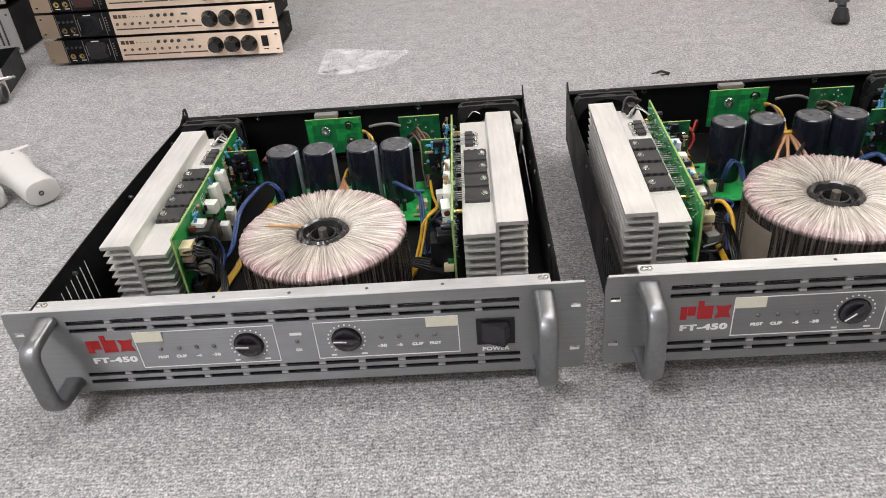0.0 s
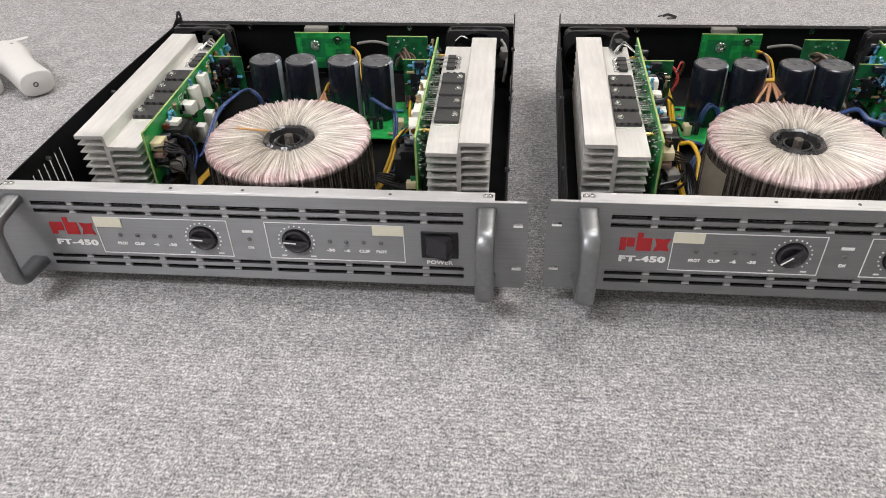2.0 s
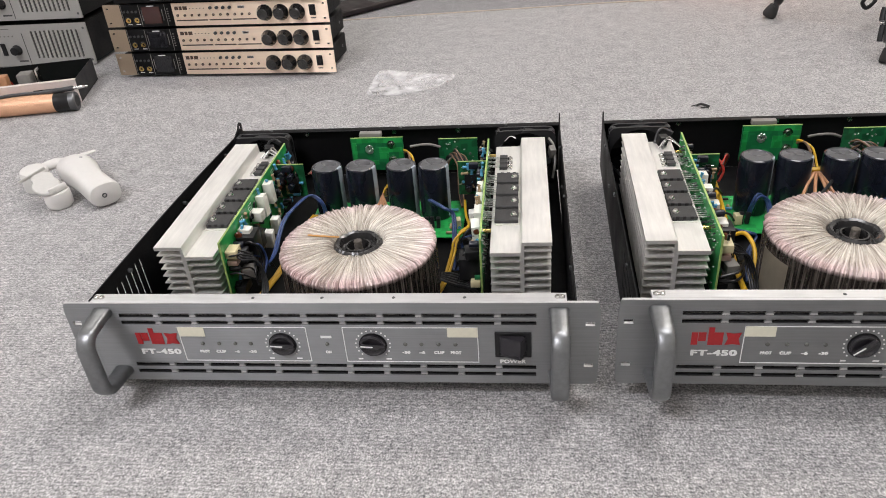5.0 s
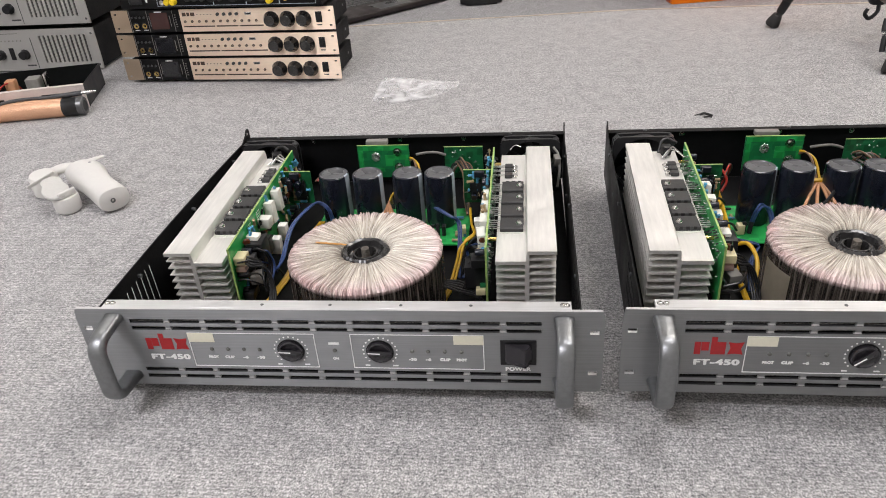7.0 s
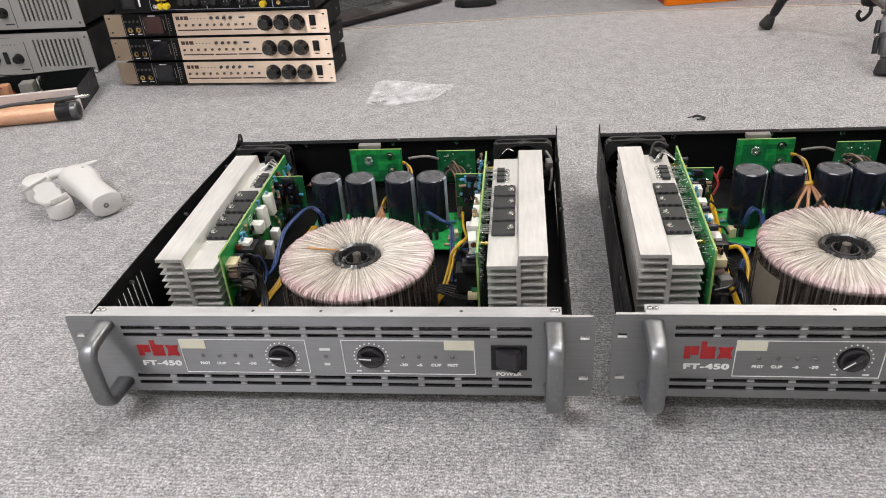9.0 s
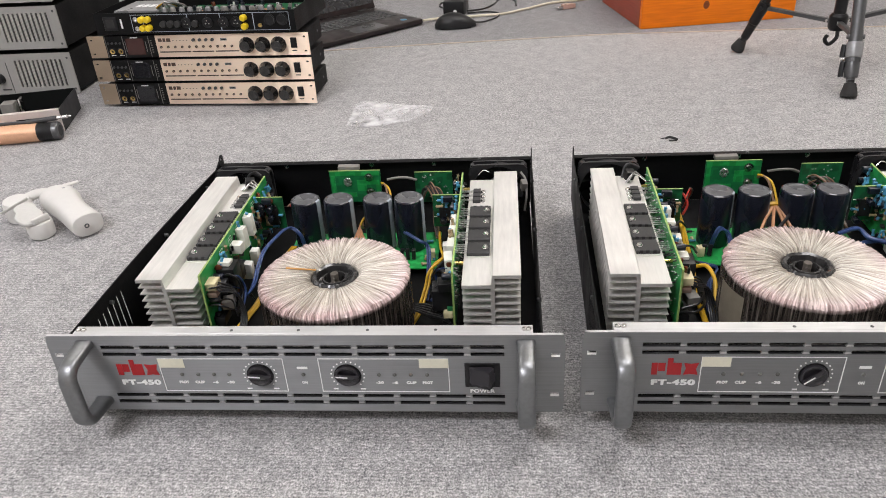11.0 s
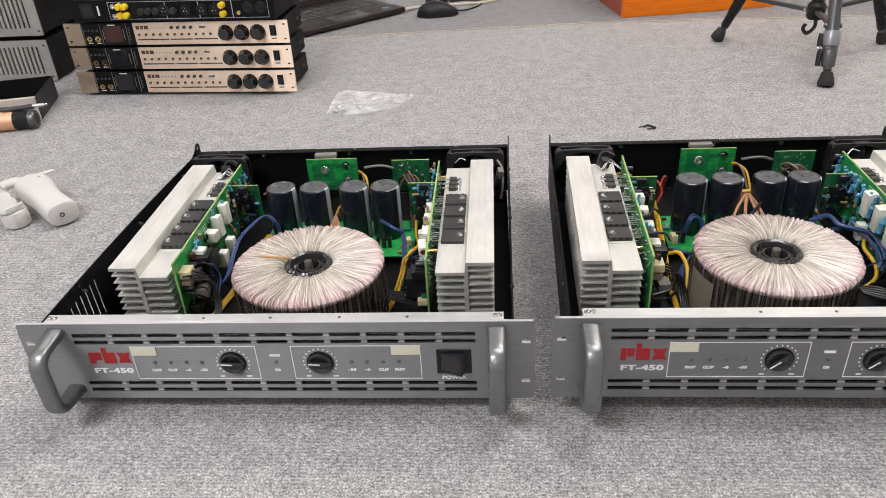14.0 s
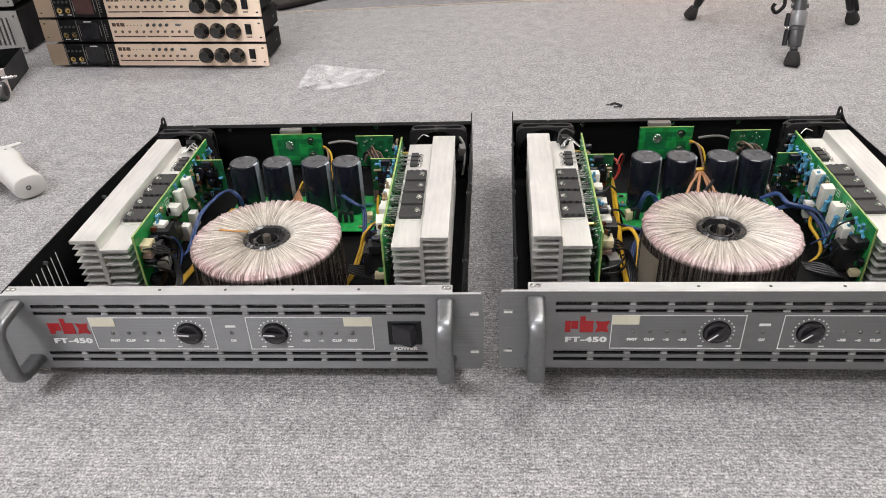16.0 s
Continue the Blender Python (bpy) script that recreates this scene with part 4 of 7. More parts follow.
        rows = [[b.verts.new((rad * math.cos(radians(a0 + (a1 - a0) * i / m)), rad * math.sin(radians(a0 + (a1 - a0) * i / m)), h)) for i in range(m + 1)] for h in (z_lo, z_hi)]
        for i in range(m):
            b.faces.new((rows[0][i], rows[0][i + 1], rows[1][i + 1], rows[1][i]))
        bmesh.ops.solidify(b, geom=b.faces[:], thickness=0.0003)
        return b
    turn = math.degrees(tor.matrix_basis.to_euler().z)
    if label_angle is not None:
        part("paper_label", patch(label_angle - turn - 14, label_angle - turn + 14, 0.040, 0.092, R + 0.0019), LABEL, tor, "aged cream paper label")
    if tape_angle is not None:
        a = radians(tape_angle - turn)
        bm = B()
        for k in range(8):
            x0 = 0.020 + 0.0042 * k
            bx(bm, x0, x0 + 0.0042, -0.0012, 0.0012, z1 + 0.0018 + 0.0002 * (k % 2), z1 + 0.0024 + 0.0002 * (k % 2))
        part("tape_strip", bm, AMBER, tor, "amber tape strip", m=pose(0, 0, 0.0002, 0, 0, math.degrees(a)))


def front_panel(amp, knob_turn, grip=0.0):
    pitch, x0 = 0.0343, 0.0547
    holes = []
    for z in SLOT_ROWS:
        holes.append((x0 - 0.0028, x0 + pitch * 10 + 0.0311, z - 0.0021, z + 0.0020))
    for xs in (0.0045, 0.4705):
        for z in (0.0935, 0.0475):
            holes.append((xs, xs + 0.0080, z - 0.0022, z + 0.0022))
    bm = B()
    holed(bm, 0.0, 0.4830, PZ0, PZ1, 0.0, 0.0030, holes)
    for v in bm.verts:
        if min(v.co.x, 0.4830 - v.co.x) < 1e-5 and min(abs(v.co.z - PZ0), abs(v.co.z - PZ1)) < 1e-5:
            v.co.x += math.copysign(0.0014, 0.24 - v.co.x)
            v.co.z += math.copysign(0.0012, 0.07 - v.co.z)
    # vent slot walls take the shade colour, ear slots stay bare metal
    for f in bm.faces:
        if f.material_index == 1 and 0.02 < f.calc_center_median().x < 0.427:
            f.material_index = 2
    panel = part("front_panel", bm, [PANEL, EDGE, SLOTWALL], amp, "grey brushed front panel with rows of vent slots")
    bm = B()
    bx(bm, 0.0265, 0.4545, 0.0031, 0.0150, PZ1 - 0.0030, PZ1 + 0.0004, 0.0004, 1)
    bx(bm, 0.0022, 0.4808, 0.0004, 0.0030, PZ1, PZ1 + 0.0004)
    lip = part("panel_lip", bm, LIP, amp, "milled bare aluminium top edge")
    for x in (0.1785, 0.2415, 0.3055, 0.3675):
        part("screw", shared(dark_screw_me), None, lip, m=pose(x, 0.0080, PZ1 + 0.0003) @ Matrix.Scale(0.72, 4))
    for x in (0.0305, 0.0355, 0.4470, 0.4505):
        part("screw", shared(screw_me), None, lip, m=pose(x, 0.0085, PZ1 + 0.0004))
    for z in SLOT_ROWS:
        for i in range(1, 11):
            part("slot_bridge", shared(bridge_me), None, panel, m=pose(x0 + pitch * i - 0.0022, 0, z))
    # FOAMD strips carry the shade behind rows one and four as colour
    for z0f, z1f, mf in ((0.0300, 0.0405, FOAMD), (0.0407, 0.0490, FOAM), (0.0492, 0.0900, FOAMD), (0.0902, 0.0985, FOAM), (0.0987, 0.1085, FOAMD)):
        bm = B()
        bx(bm, 0.046, 0.440, 0.0068, 0.0092, z0f, z1f)
        part("filter_foam", bm, mf, panel, "dark speckled foam behind the slots")
    for x in (0.0375, 0.4480):
        part("handle", HANDLE_ME, None, amp, "grey cast grip handle", pose(x + grip, 0, 0))
    # printed outlines, scales, lamps and words
    ink = 0.0004
    for a, b in ((0.1035, 0.2240), (0.2570, 0.3780)):
        bm = B()
        w = 0.0007
        for q in ((a, b, 0.0500, 0.0500 + w), (a, b, 0.0895 - w, 0.0895), (a, a + w, 0.0500, 0.0895), (b - w, b, 0.0500, 0.0895)):
            bx(bm, q[0], q[1], -ink, 0.0, q[2], q[3])
        part("printed_frame", bm, INK, panel, "thin white printed frame")
    for a, b in ((0.1037, 0.1285), (0.3510, 0.3778)):
        bm = B()
        bx(bm, a, b, -0.0008, -0.00045, 0.0790, 0.0893)
        part("tape_label", bm, TAPE, panel, "blank cream masking tape strip")
    for x, word in ((0.1237, "PROT"), (0.1394, "CLIP"), (0.1548, "-6"), (0.1697, "-30"), (0.3127, "-30"), (0.3272, "-6"), (0.3425, "CLIP"), (0.3576, "PROT"), (0.2412, "ON")):
        bm = B()
        lathe(bm, [(0.0, -0.0004), (0.0019, -0.0004), (0.0019, 0.0005), (0.0014, 0.0012), (0.0008, 0.0015), (0.0, 0.0016)], 12, (x, 0, 0.0705), (0, -1, 0))
        part("indicator_lamp", bm, LED, panel, "unlit indicator lamp")
        writing(word, x, -0.0001, 0.0612, 0.0021 * len(word) + 0.0012, 0.0032, INK, panel, weight=0.12)
    bm = B()
    bx(bm, 0.2362, 0.2462, -ink, 0.0, 0.0772, 0.0798)
    part("printed_bar", bm, INK, panel)
    for x in (0.1997, 0.2832):
        z = 0.0700
        bm = B()
        lathe(bm, [(0.0, 0.0), (0.0128, 0.0), (0.0128, 0.0008), (0.0, 0.0008)], 36, (x, 0, z), (0, -1, 0))
        part("knob_ring", bm, BLACKP, panel)
        bm = B()
        lathe(bm, [(0.0116, 0.0009), (0.0114, 0.0028), (0.0104, 0.0035), (0.0096, 0.0034), (0.0084, 0.0022), (0.0060, 0.0016), (0.0, 0.0016)], 40, (0, 0, 0), (0, -1, 0))
        bx(bm, -0.0106, 0.0106, -0.0042, -0.0030, -0.0026, 0.0026, 0.0005, 2)
        knob = part("knob", bm, KNOBM, panel, "black rotary knob with a white pointer", pose(x, 0, z, 0, -knob_turn, 0))
        bm = B()
        bx(bm, -0.0005, 0.0106, -0.0046, -0.0041, -0.0006, 0.0006)
        part("pointer", bm, INK, knob)
        bm = B()
        for i in range(17):
            a = radians(225 - 270 * i / 16)
            cyl(bm, (x + 0.0156 * math.cos(a), 0.0, z + 0.0156 * math.sin(a)), (x + 0.0156 * math.cos(a), -ink, z + 0.0156 * math.sin(a)), 0.0008, n=8)
        part("printed_scale", bm, INK, panel)
        for a, b in ((-0.0152, -0.0108), (0.0106, 0.0156)):
            bm = B()
            bx(bm, x + a, x + b, -ink, 0.0, 0.0528, 0.0542)
            part("printed_bar", bm, INK, panel)
    # the maker's mark as plain red blocks, and the model's number
    for q in ((0.0612, 0.0664, 0.0695, 0.0825), (0.0668, 0.0732, 0.0735, 0.0825), (0.0748, 0.0795, 0.0695, 0.0878), (0.0795, 0.0870, 0.0695, 0.0825)):
        bm = B()
        bx(bm, q[0], q[1], -ink, 0.0, q[2], q[3])
        part("emblem_block", bm, RED, panel, "plain red emblem block")
    bm = B()
    notched = ((0.0890, 0.0695), (0.0952, 0.0705), (0.1016, 0.0695), (0.0996, 0.0760), (0.1016, 0.0825), (0.0952, 0.0815), (0.0890, 0.0825), (0.0910, 0.0760))
    fr = [bm.verts.new((a, -ink, b)) for a, b in notched]
    bk = [bm.verts.new((a, 0.0, b)) for a, b in notched]
    bm.faces.new(fr)
    for i in range(8):
        bm.faces.new((fr[i], bk[i], bk[(i + 1) % 8], fr[(i + 1) % 8]))
    part("emblem_block", bm, RED, panel, "plain red emblem block")
    writing("FT-450", 0.0812, -0.0001, 0.0608, 0.0385, 0.0064, INK, panel, weight=0.085)
    writing("POWER", 0.4082, -0.0001, 0.0515, 0.0228, 0.0042, INK, panel, weight=0.07)
    # rocker switch
    bm = B()
    bx(bm, 0.3925, 0.4245, -0.0016, 0.0, 0.0568, 0.0850, 0.0006, 1)
    sw = part("power_switch", bm, BLACKP, panel, "black rocker power switch")
    bm = B()
    v = [bm.verts.new(c) for c in ((0.3965, -0.0022, 0.0600), (0.4205, -0.0022, 0.0600), (0.4205, -0.0022, 0.0822), (0.3965, -0.0022, 0.0822),
                                   (0.3972, -0.0034, 0.0612), (0.4152, -0.0108, 0.0604), (0.4197, -0.0034, 0.0612), (0.3972, -0.0034, 0.0815), (0.4152, -0.0108, 0.0810), (0.4197, -0.0034, 0.0815))]
    for q in ((0, 1, 6, 5, 4), (3, 7, 8, 9, 2), (0, 4, 7, 3), (1, 2, 9, 6), (4, 5, 8, 7), (5, 6, 9, 8), (0, 3, 2, 1)):
        bm.faces.new([v[i] for i in q])
    bmesh.ops.recalc_face_normals(bm, faces=bm.faces)
    bmesh.ops.bevel(bm, geom=bm.edges[:], offset=0.0006, segments=2, affect="EDGES")
    part("rocker", bm, KNOBM, sw)


def amplifier(m, seed, knob_turn, tor_at, tor_label, tor_tape, dx, label, skew=0.0, bow=(0.0, 0.0), toe=0.0):
    rng = random.Random(seed)
    amp = thing("amplifier", m, label, "amplifier", "opened rack amplifiers side by side")
    front_panel(amp, knob_turn, -0.8 * dx[3])
    xl, xr, yb, yr = 0.0165, 0.4655, 0.4480, 0.4385
    bm = B()
    bx(bm, xl, xr, 0.0032, yr, 0.0240, 0.0255)
    part("bottom_plate", bm, BLACK, amp, "black powder-coated bottom plate")
    slits = [(0.040 + 0.0105 * i, 0.0428 + 0.0105 * i, 0.046, 0.090) for i in range(8)]
    for x, flange in ((xl, 1), (xr, -1)):
        bm = B()
        holed(bm, 0.0035, yb, 0.0256, 0.1080, -0.0006, 0.0006, slits, 0)
        for v in bm.verts:
            if v.co.z > 0.1:
                v.co.z -= 0.0125 * v.co.x / yb
        for k in range(1, 12):
            bmesh.ops.bisect_plane(bm, geom=bm.verts[:] + bm.edges[:] + bm.faces[:], plane_co=(yb * k / 12, 0, 0), plane_no=(1, 0, 0))
        for v in bm.verts:
            v.co.y += flange * (bow[0] if flange > 0 else bow[1]) * math.sin(math.pi * min(max(v.co.x / yb, 0.0), 1.0)) * v.co.z / 0.108
        side = part("side_wall", bm, BLACK, amp, "black steel side wall with vent slits", pose(x - (0.0 if flange > 0 else toe * 0.5), 0, 0, 0, 0, 90 - math.degrees((skew if flange > 0 else toe) / yb)))
        bm = B()
        prof = [(0.3920, 0.1045), (0.4309, 0.1045), (0.4309, 0.1120)] + [(0.4235 + 0.0074 * math.cos(radians(a)), 0.1120 + 0.0074 * math.sin(radians(a))) for a in range(15, 180, 15)] 
        vs = [[bm.verts.new((y + 0.0170, d, z - 0.0100)) for y, z in prof] for d in (-0.0006, 0.0006)]
        hole = [[bm.verts.new((0.4405 + 0.0028 * math.cos(2 * math.pi * i / 12), d, 0.1025 + 0.0028 * math.sin(2 * math.pi * i / 12))) for i in range(12)] for d in (-0.0006, 0.0006)]
        for k in range(2):
            es = [bm.edges.new((vs[k][i], vs[k][(i + 1) % len(prof)])) for i in range(len(prof))] + [bm.edges.new((hole[k][i], hole[k][(i + 1) % 12])) for i in range(12)]
            bmesh.ops.triangle_fill(bm, edges=es, use_beauty=True)
        for i in range(len(prof)):
            bm.faces.new((vs[0][i], vs[0][(i + 1) % len(prof)], vs[1][(i + 1) % len(prof)], vs[1][i]))
        for i in range(12):
            bm.faces.new((hole[0][i], hole[0][(i + 1) % 12], hole[1][(i + 1) % 12], hole[1][i]))
        part("mounting_tab", bm, BLACK, side, "upright tab with a bolt hole")
        for y, z in ((0.090, 0.092), (0.235, 0.092), (0.300, 0.070), (0.375, 0.089)):
            bm = B()
            cyl(bm, (y, -0.0022, z), (y, 0.0022, z), 0.0022, n=10)
            part("rivet", bm, GUNMETAL, side)
    bm = B()
    prof = [(yr, 0.0256), (yr + 0.0013, 0.0256), (yr + 0.0013, 0.0968), (yr + 0.0006, 0.0974), (yr - 0.0085, 0.0972), (yr - 0.0090, 0.0966), (yr - 0.0085, 0.0960), (yr, 0.0960)]
    vs = [[bm.verts.new((x, y, z)) for y, z in prof] for x in (xl + 0.0010 + skew, xr - 0.0010 + toe * 0.5)]
    bm.faces.new(vs[0])
    bm.faces.new(vs[1][::-1])
    for i in range(len(prof)):
        bm.faces.new((vs[0][i], vs[0][(i + 1) % len(prof)], vs[1][(i + 1) % len(prof)], vs[1][i]))
    rear = part("rear_panel", bm, BLACK, amp, "black steel rear panel with a folded top edge")
    for x in (0.115, 0.240, 0.330):
        part("screw", shared(screw_me), None, rear, m=pose(x, yr - 0.001, 0.090, 90))
    for x, z in ((0.250, 0.0974), (0.066, 0.0974), (0.395, 0.0974)):
        part("screw", shared(dark_screw_me), None, rear, m=pose(x, yr - 0.004, z + 0.0004))
    for x in (0.05, 0.43):
        for y in (0.05, 0.38):
            bm = B()
            zf = -0.0015 - (m @ Vector((x, y, 0))).z
            lathe(bm, [(0.0, zf), (0.0105, zf), (0.0120, zf + 0.005), (0.0125, 0.0240), (0.0, 0.0240)], 20, (x, y, 0))
            part("foot", bm, RUBBER, amp, "round black rubber foot")
    output_module(amp, 0.0345 + dx[0], 1, 0.1140, 0.3770, rng, False)
    output_module(amp, 0.4465 + dx[3], -1, 0.1165, 0.3745, rng, True, dx[3] < 0.002)
    fan_part(amp, 0.0215, 0.1015, 0.4000, 0.4160, 0.0265, 0.0985)
    fan_part(amp, 0.3815, 0.4615, 0.4000, 0.4160, 0.0265, 0.0985)
    # reservoir capacitors on their board
    bm = B()
    bx(bm, 0.1520, 0.3460, 0.2400, 0.3300, 0.0360, 0.0376)
    cb = part("circuit_board", bm, GREEN, amp, "bright green power supply board lying flat")
    for x in (0.1790, 0.2210, 0.2705, 0.3105):
        big_capacitor(amp, x + dx[1] + rng.uniform(-0.0006, 0.0006), 0.2950, 0.0378, 0.1080, 0.0187, -20 + rng.uniform(-5, 5))
    for i, x in enumerate((0.163, 0.170, 0.301, 0.3085, 0.316)):
        block("connector", 0.0045, 0.006, 0.014, BLACKP, cb, pose(x, 0.262, 0.045, rng.uniform(-12, 12), rng.uniform(-10, 10), 0), 0.0006)
    for i in range(12):
        part("resistor", shared(rng.choice((resistor_me, tan_resistor_me, diode_me))), None, cb, m=pose(rng.choice((rng.uniform(0.155, 0.162), rng.uniform(0.330, 0.343))), rng.uniform(0.245, 0.325), 0.0400, 90, 0, rng.choice((0, 90))))
    for x, y in ((0.339, 0.262), (0.159, 0.262)):
        block("connector", 0.008, 0.010, 0.012, CREAM, cb, pose(x, y, 0.0438, 0, 0, 8), 0.0006)
    for x, y in ((0.157, 0.242), (0.340, 0.242)):
        part("screw", shared(screw_me), None, cb, m=pose(x, y, 0.0380))
    # boards on the rear panel
    bm = B()
    bx(bm, 0.1850, 0.2570, 0.4050, 0.4066, 0.0480, 0.0958)
    bx(bm, 0.1850, 0.2570, 0.4048, 0.4068, 0.0958, 0.0962, mi=1)
    for q in ((0.1865, 0.2555, 0.0885, 0.0950), (0.1865, 0.1925, 0.0560, 0.0883), (0.2230, 0.2360, 0.0650, 0.0745), (0.2230, 0.2555, 0.0747, 0.0815), (0.2500, 0.2555, 0.0560, 0.0745), (0.2000, 0.2210, 0.0560, 0.0625)):
        bx(bm, q[0], q[1], 0.4046, 0.4050, q[2], q[3], mi=2)
    rb = part("circuit_board", bm, [MGREEN, BRASSG, GREEN], amp, "bright green output terminal board", pose(dx[2], 0, 0.5 * dx[2]))
    block("terminal_block", 0.030, 0.010, 0.006, GREYW, rb, pose(0.2120, 0.4140, 0.0975), 0.0006, "grey terminal block")
    for x, z in ((0.2405, 0.0860), (0.2415, 0.0640)):
        bm = B()
        lathe(bm, [(0.0, 0.0), (0.0062, 0.0), (0.0062, 0.0012), (0.0036, 0.0014), (0.0036, 0.0036), (0.0, 0.0036)], 18, (x, 0.4046, z), (0, -1, 0))
        part("terminal_nut", bm, CHROME, rb, "nickel terminal nut")
    bm = B()
    for i in range(7):
        a = 2 * math.pi * i / 7
        lathe(bm, [(0.0, 0.0), (0.0030, 0.0), (0.0022, 0.0014), (0.0, 0.0020)], 10, (0.2100 + 0.0035 * math.cos(a), 0.4048, 0.0790 + 0.0042 * math.sin(a)), (0, -1, 0))
    part("solder_joint", bm, SOLDER, rb)
    bm = B()
    bx(bm, 0.3060, 0.3580, 0.4000, 0.4016, 0.0480, 0.0938)
    bx(bm, 0.3060, 0.3580, 0.3998, 0.4018, 0.0938, 0.0942, mi=1)
    ib = part("circuit_board", bm, [DGREEN, BRASSG], amp, "dark green input board with solder dots", pose(dx[2], 0, 0))
    bm = B()
    for i in range(24):
        lathe(bm, [(0.0, 0.0), (0.0013, 0.0), (0.0007, 0.0012), (0.0, 0.0014)], 8, (rng.uniform(0.311, 0.353), 0.4000, rng.uniform(0.056, 0.091)), (0, -1, 0))
    tagged(part("solder_joint", bm, SOLDER, ib), kind="stuff")
    toroid(amp, tor_at[0], tor_at[1], rng, tor_label, tor_tape)
    return amp


def lean(amp, k):
    """Shears an amplifier to fit the camera's view: whatever lies further back sits further to one side."""
    parts = [(o, amp) for o in amp.children]
    parts += [(o, p) for p, q in list(parts) for o in p.children]
    was = {amp: Matrix()}
    for o, p in parts:
        was[o] = was[p] @ o.matrix_basis
    now = {amp: Matrix()}
    slide = Matrix(((1, k, 0, 0), (0, 1, 0, 0), (0, 0, 1, 0), (0, 0, 0, 1)))
    for o, p in parts:
        m = was[o]
        mid = m @ (sum((Vector(c) for c in o.bound_box), Vector()) / 8)
        round_one = o.name.split(".")[0] in ("transformer", "film_lap", "core_ring", "bolt", "tape_strip", "paper_label", "capacitor", "can_top", "stripe")
        if round_one and p in now and p is not amp:
            now[o] = now[p] @ o.matrix_basis
        elif round_one or (o.data.users > 1 and not o.name.startswith("fin")):
            now[o] = Matrix.Translation((k * (m.translation.y if round_one else mid.y), 0, 0)) @ m
        else:
            if o.data.users > 1:
                o.data = o.data.copy()
            o.data.transform(m.inverted() @ slide @ m)
            now[o] = m
        o.matrix_basis = now[p].inverted() @ now[o]


def common_wires(amp, rng, first):
    """The looms that both amplifiers have."""
    for i in range(2):
        o = 0.0027 * i
        if first:
            wire(amp, [(0.176 + o, 0.268, 0.048), (0.174 + o, 0.263, 0.074), (0.160 + o, 0.264, 0.083 + o * 0.4), (0.150 + o * 0.8, 0.231, 0.085), (0.142 + o, 0.212, 0.079), (0.141 + o, 0.189, 0.072), (0.141 + o, 0.169, 0.064),
                       (0.137, 0.159 - o, 0.057), (0.122, 0.165 - o, 0.051), (0.113, 0.185, 0.054)], 0.00135, BLUEW, "blue_wire")
            wire(amp, [(0.307 + o, 0.258, 0.078), (0.327, 0.236 + o, 0.078), (0.336 + o, 0.238, 0.068), (0.338 + o, 0.209, 0.048), (0.339 + o, 0.176, 0.036), (0.347 + o, 0.178, 0.035), (0.350 + o * 0.6, 0.195, 0.042), (0.348, 0.200, 0.056)], 0.0014, BLUEW, "blue_wire")
        else:
            wire(amp, [(0.170 + o, 0.266, 0.046), (0.173 + o, 0.262, 0.066), (0.180 + o, 0.268, 0.072 - o), (0.190 + o, 0.270, 0.062), (0.193 + o, 0.262, 0.048)], 0.0017, BLUEW, "blue_wire")
            wire(amp, [(0.145, 0.214 + o, 0.056), (0.155, 0.205 + o, 0.058), (0.166, 0.207 + o, 0.052), (0.154 + o, 0.190, 0.046), (0.149 + o, 0.172, 0.040), (0.146 + o, 0.150, 0.032)], 0.0014, BLUEW, "blue_wire")
            wire(amp, [(0.318, 0.270 + o, 0.060), (0.334, 0.262 + o, 0.071), (0.337 + o, 0.241, 0.071), (0.353, 0.234 + o, 0.069), (0.368, 0.229 + o, 0.066), (0.374 + o, 0.219, 0.061), (0.378 + o, 0.204, 0.051), (0.379 + o, 0.188, 0.036)], 0.0019, BLUEW, "blue_wire")
            wire(amp, [(0.330, 0.250 + o, 0.056), (0.346, 0.240, 0.066 + o), (0.362, 0.236, 0.062 + o), (0.372 + o, 0.214, 0.052), (0.374 + o, 0.196, 0.036)], 0.0016, BLUEW, "blue_wire")
    for i in range(3):
        o = 0.0027 * i
        if first:
            wire(amp, [(0.158 + o, 0.275, 0.050), (0.152 + o, 0.235, 0.050), (0.136 + o, 0.178, 0.031 + 0.001 * (i % 2)), (0.131 + o, 0.150, 0.030), (0.124 + o, 0.090, 0.030), (0.120 + o, 0.040, 0.029)], 0.0015, YELLOWW, "yellow_wire")
        elif i < 2:
            wire(amp, [(0.144 + o, 0.338, 0.056), (0.145 + o, 0.320, 0.052), (0.143 + o, 0.273, 0.046 + o), (0.142 + o, 0.233, 0.041), (0.138 + o, 0.168, 0.035), (0.140 + o, 0.120, 0.030)], 0.0019, YELLOWW, "yellow_wire")
    for i in range(4):
        o = 0.0022 * i
        wire(amp, [(0.114, 0.130 - o, 0.090), (0.124, 0.128 - o, 0.090 - o), (0.133 + o * 0.5, 0.134 - o, 0.078), (0.138 + o, 0.130 - o, 0.060), (0.140 + o, 0.110, 0.044), (0.136 + o, 0.060, 0.032)], 0.0011, BLACKW, "signal_wire")
    if first:
        for i in range(3):
            o = 0.003 * i
            wire(amp, [(0.118, 0.150 + o, 0.086), (0.126, 0.146 + o, 0.090 - o), (0.132, 0.150 + o, 0.080), (0.130 + o, 0.156, 0.062), (0.128 + o, 0.140, 0.046)], 0.0012, (BLACKW, BLACKW, BLUEW)[i], "signal_wire")
        for i in range(2):
            o = 0.0035 * i
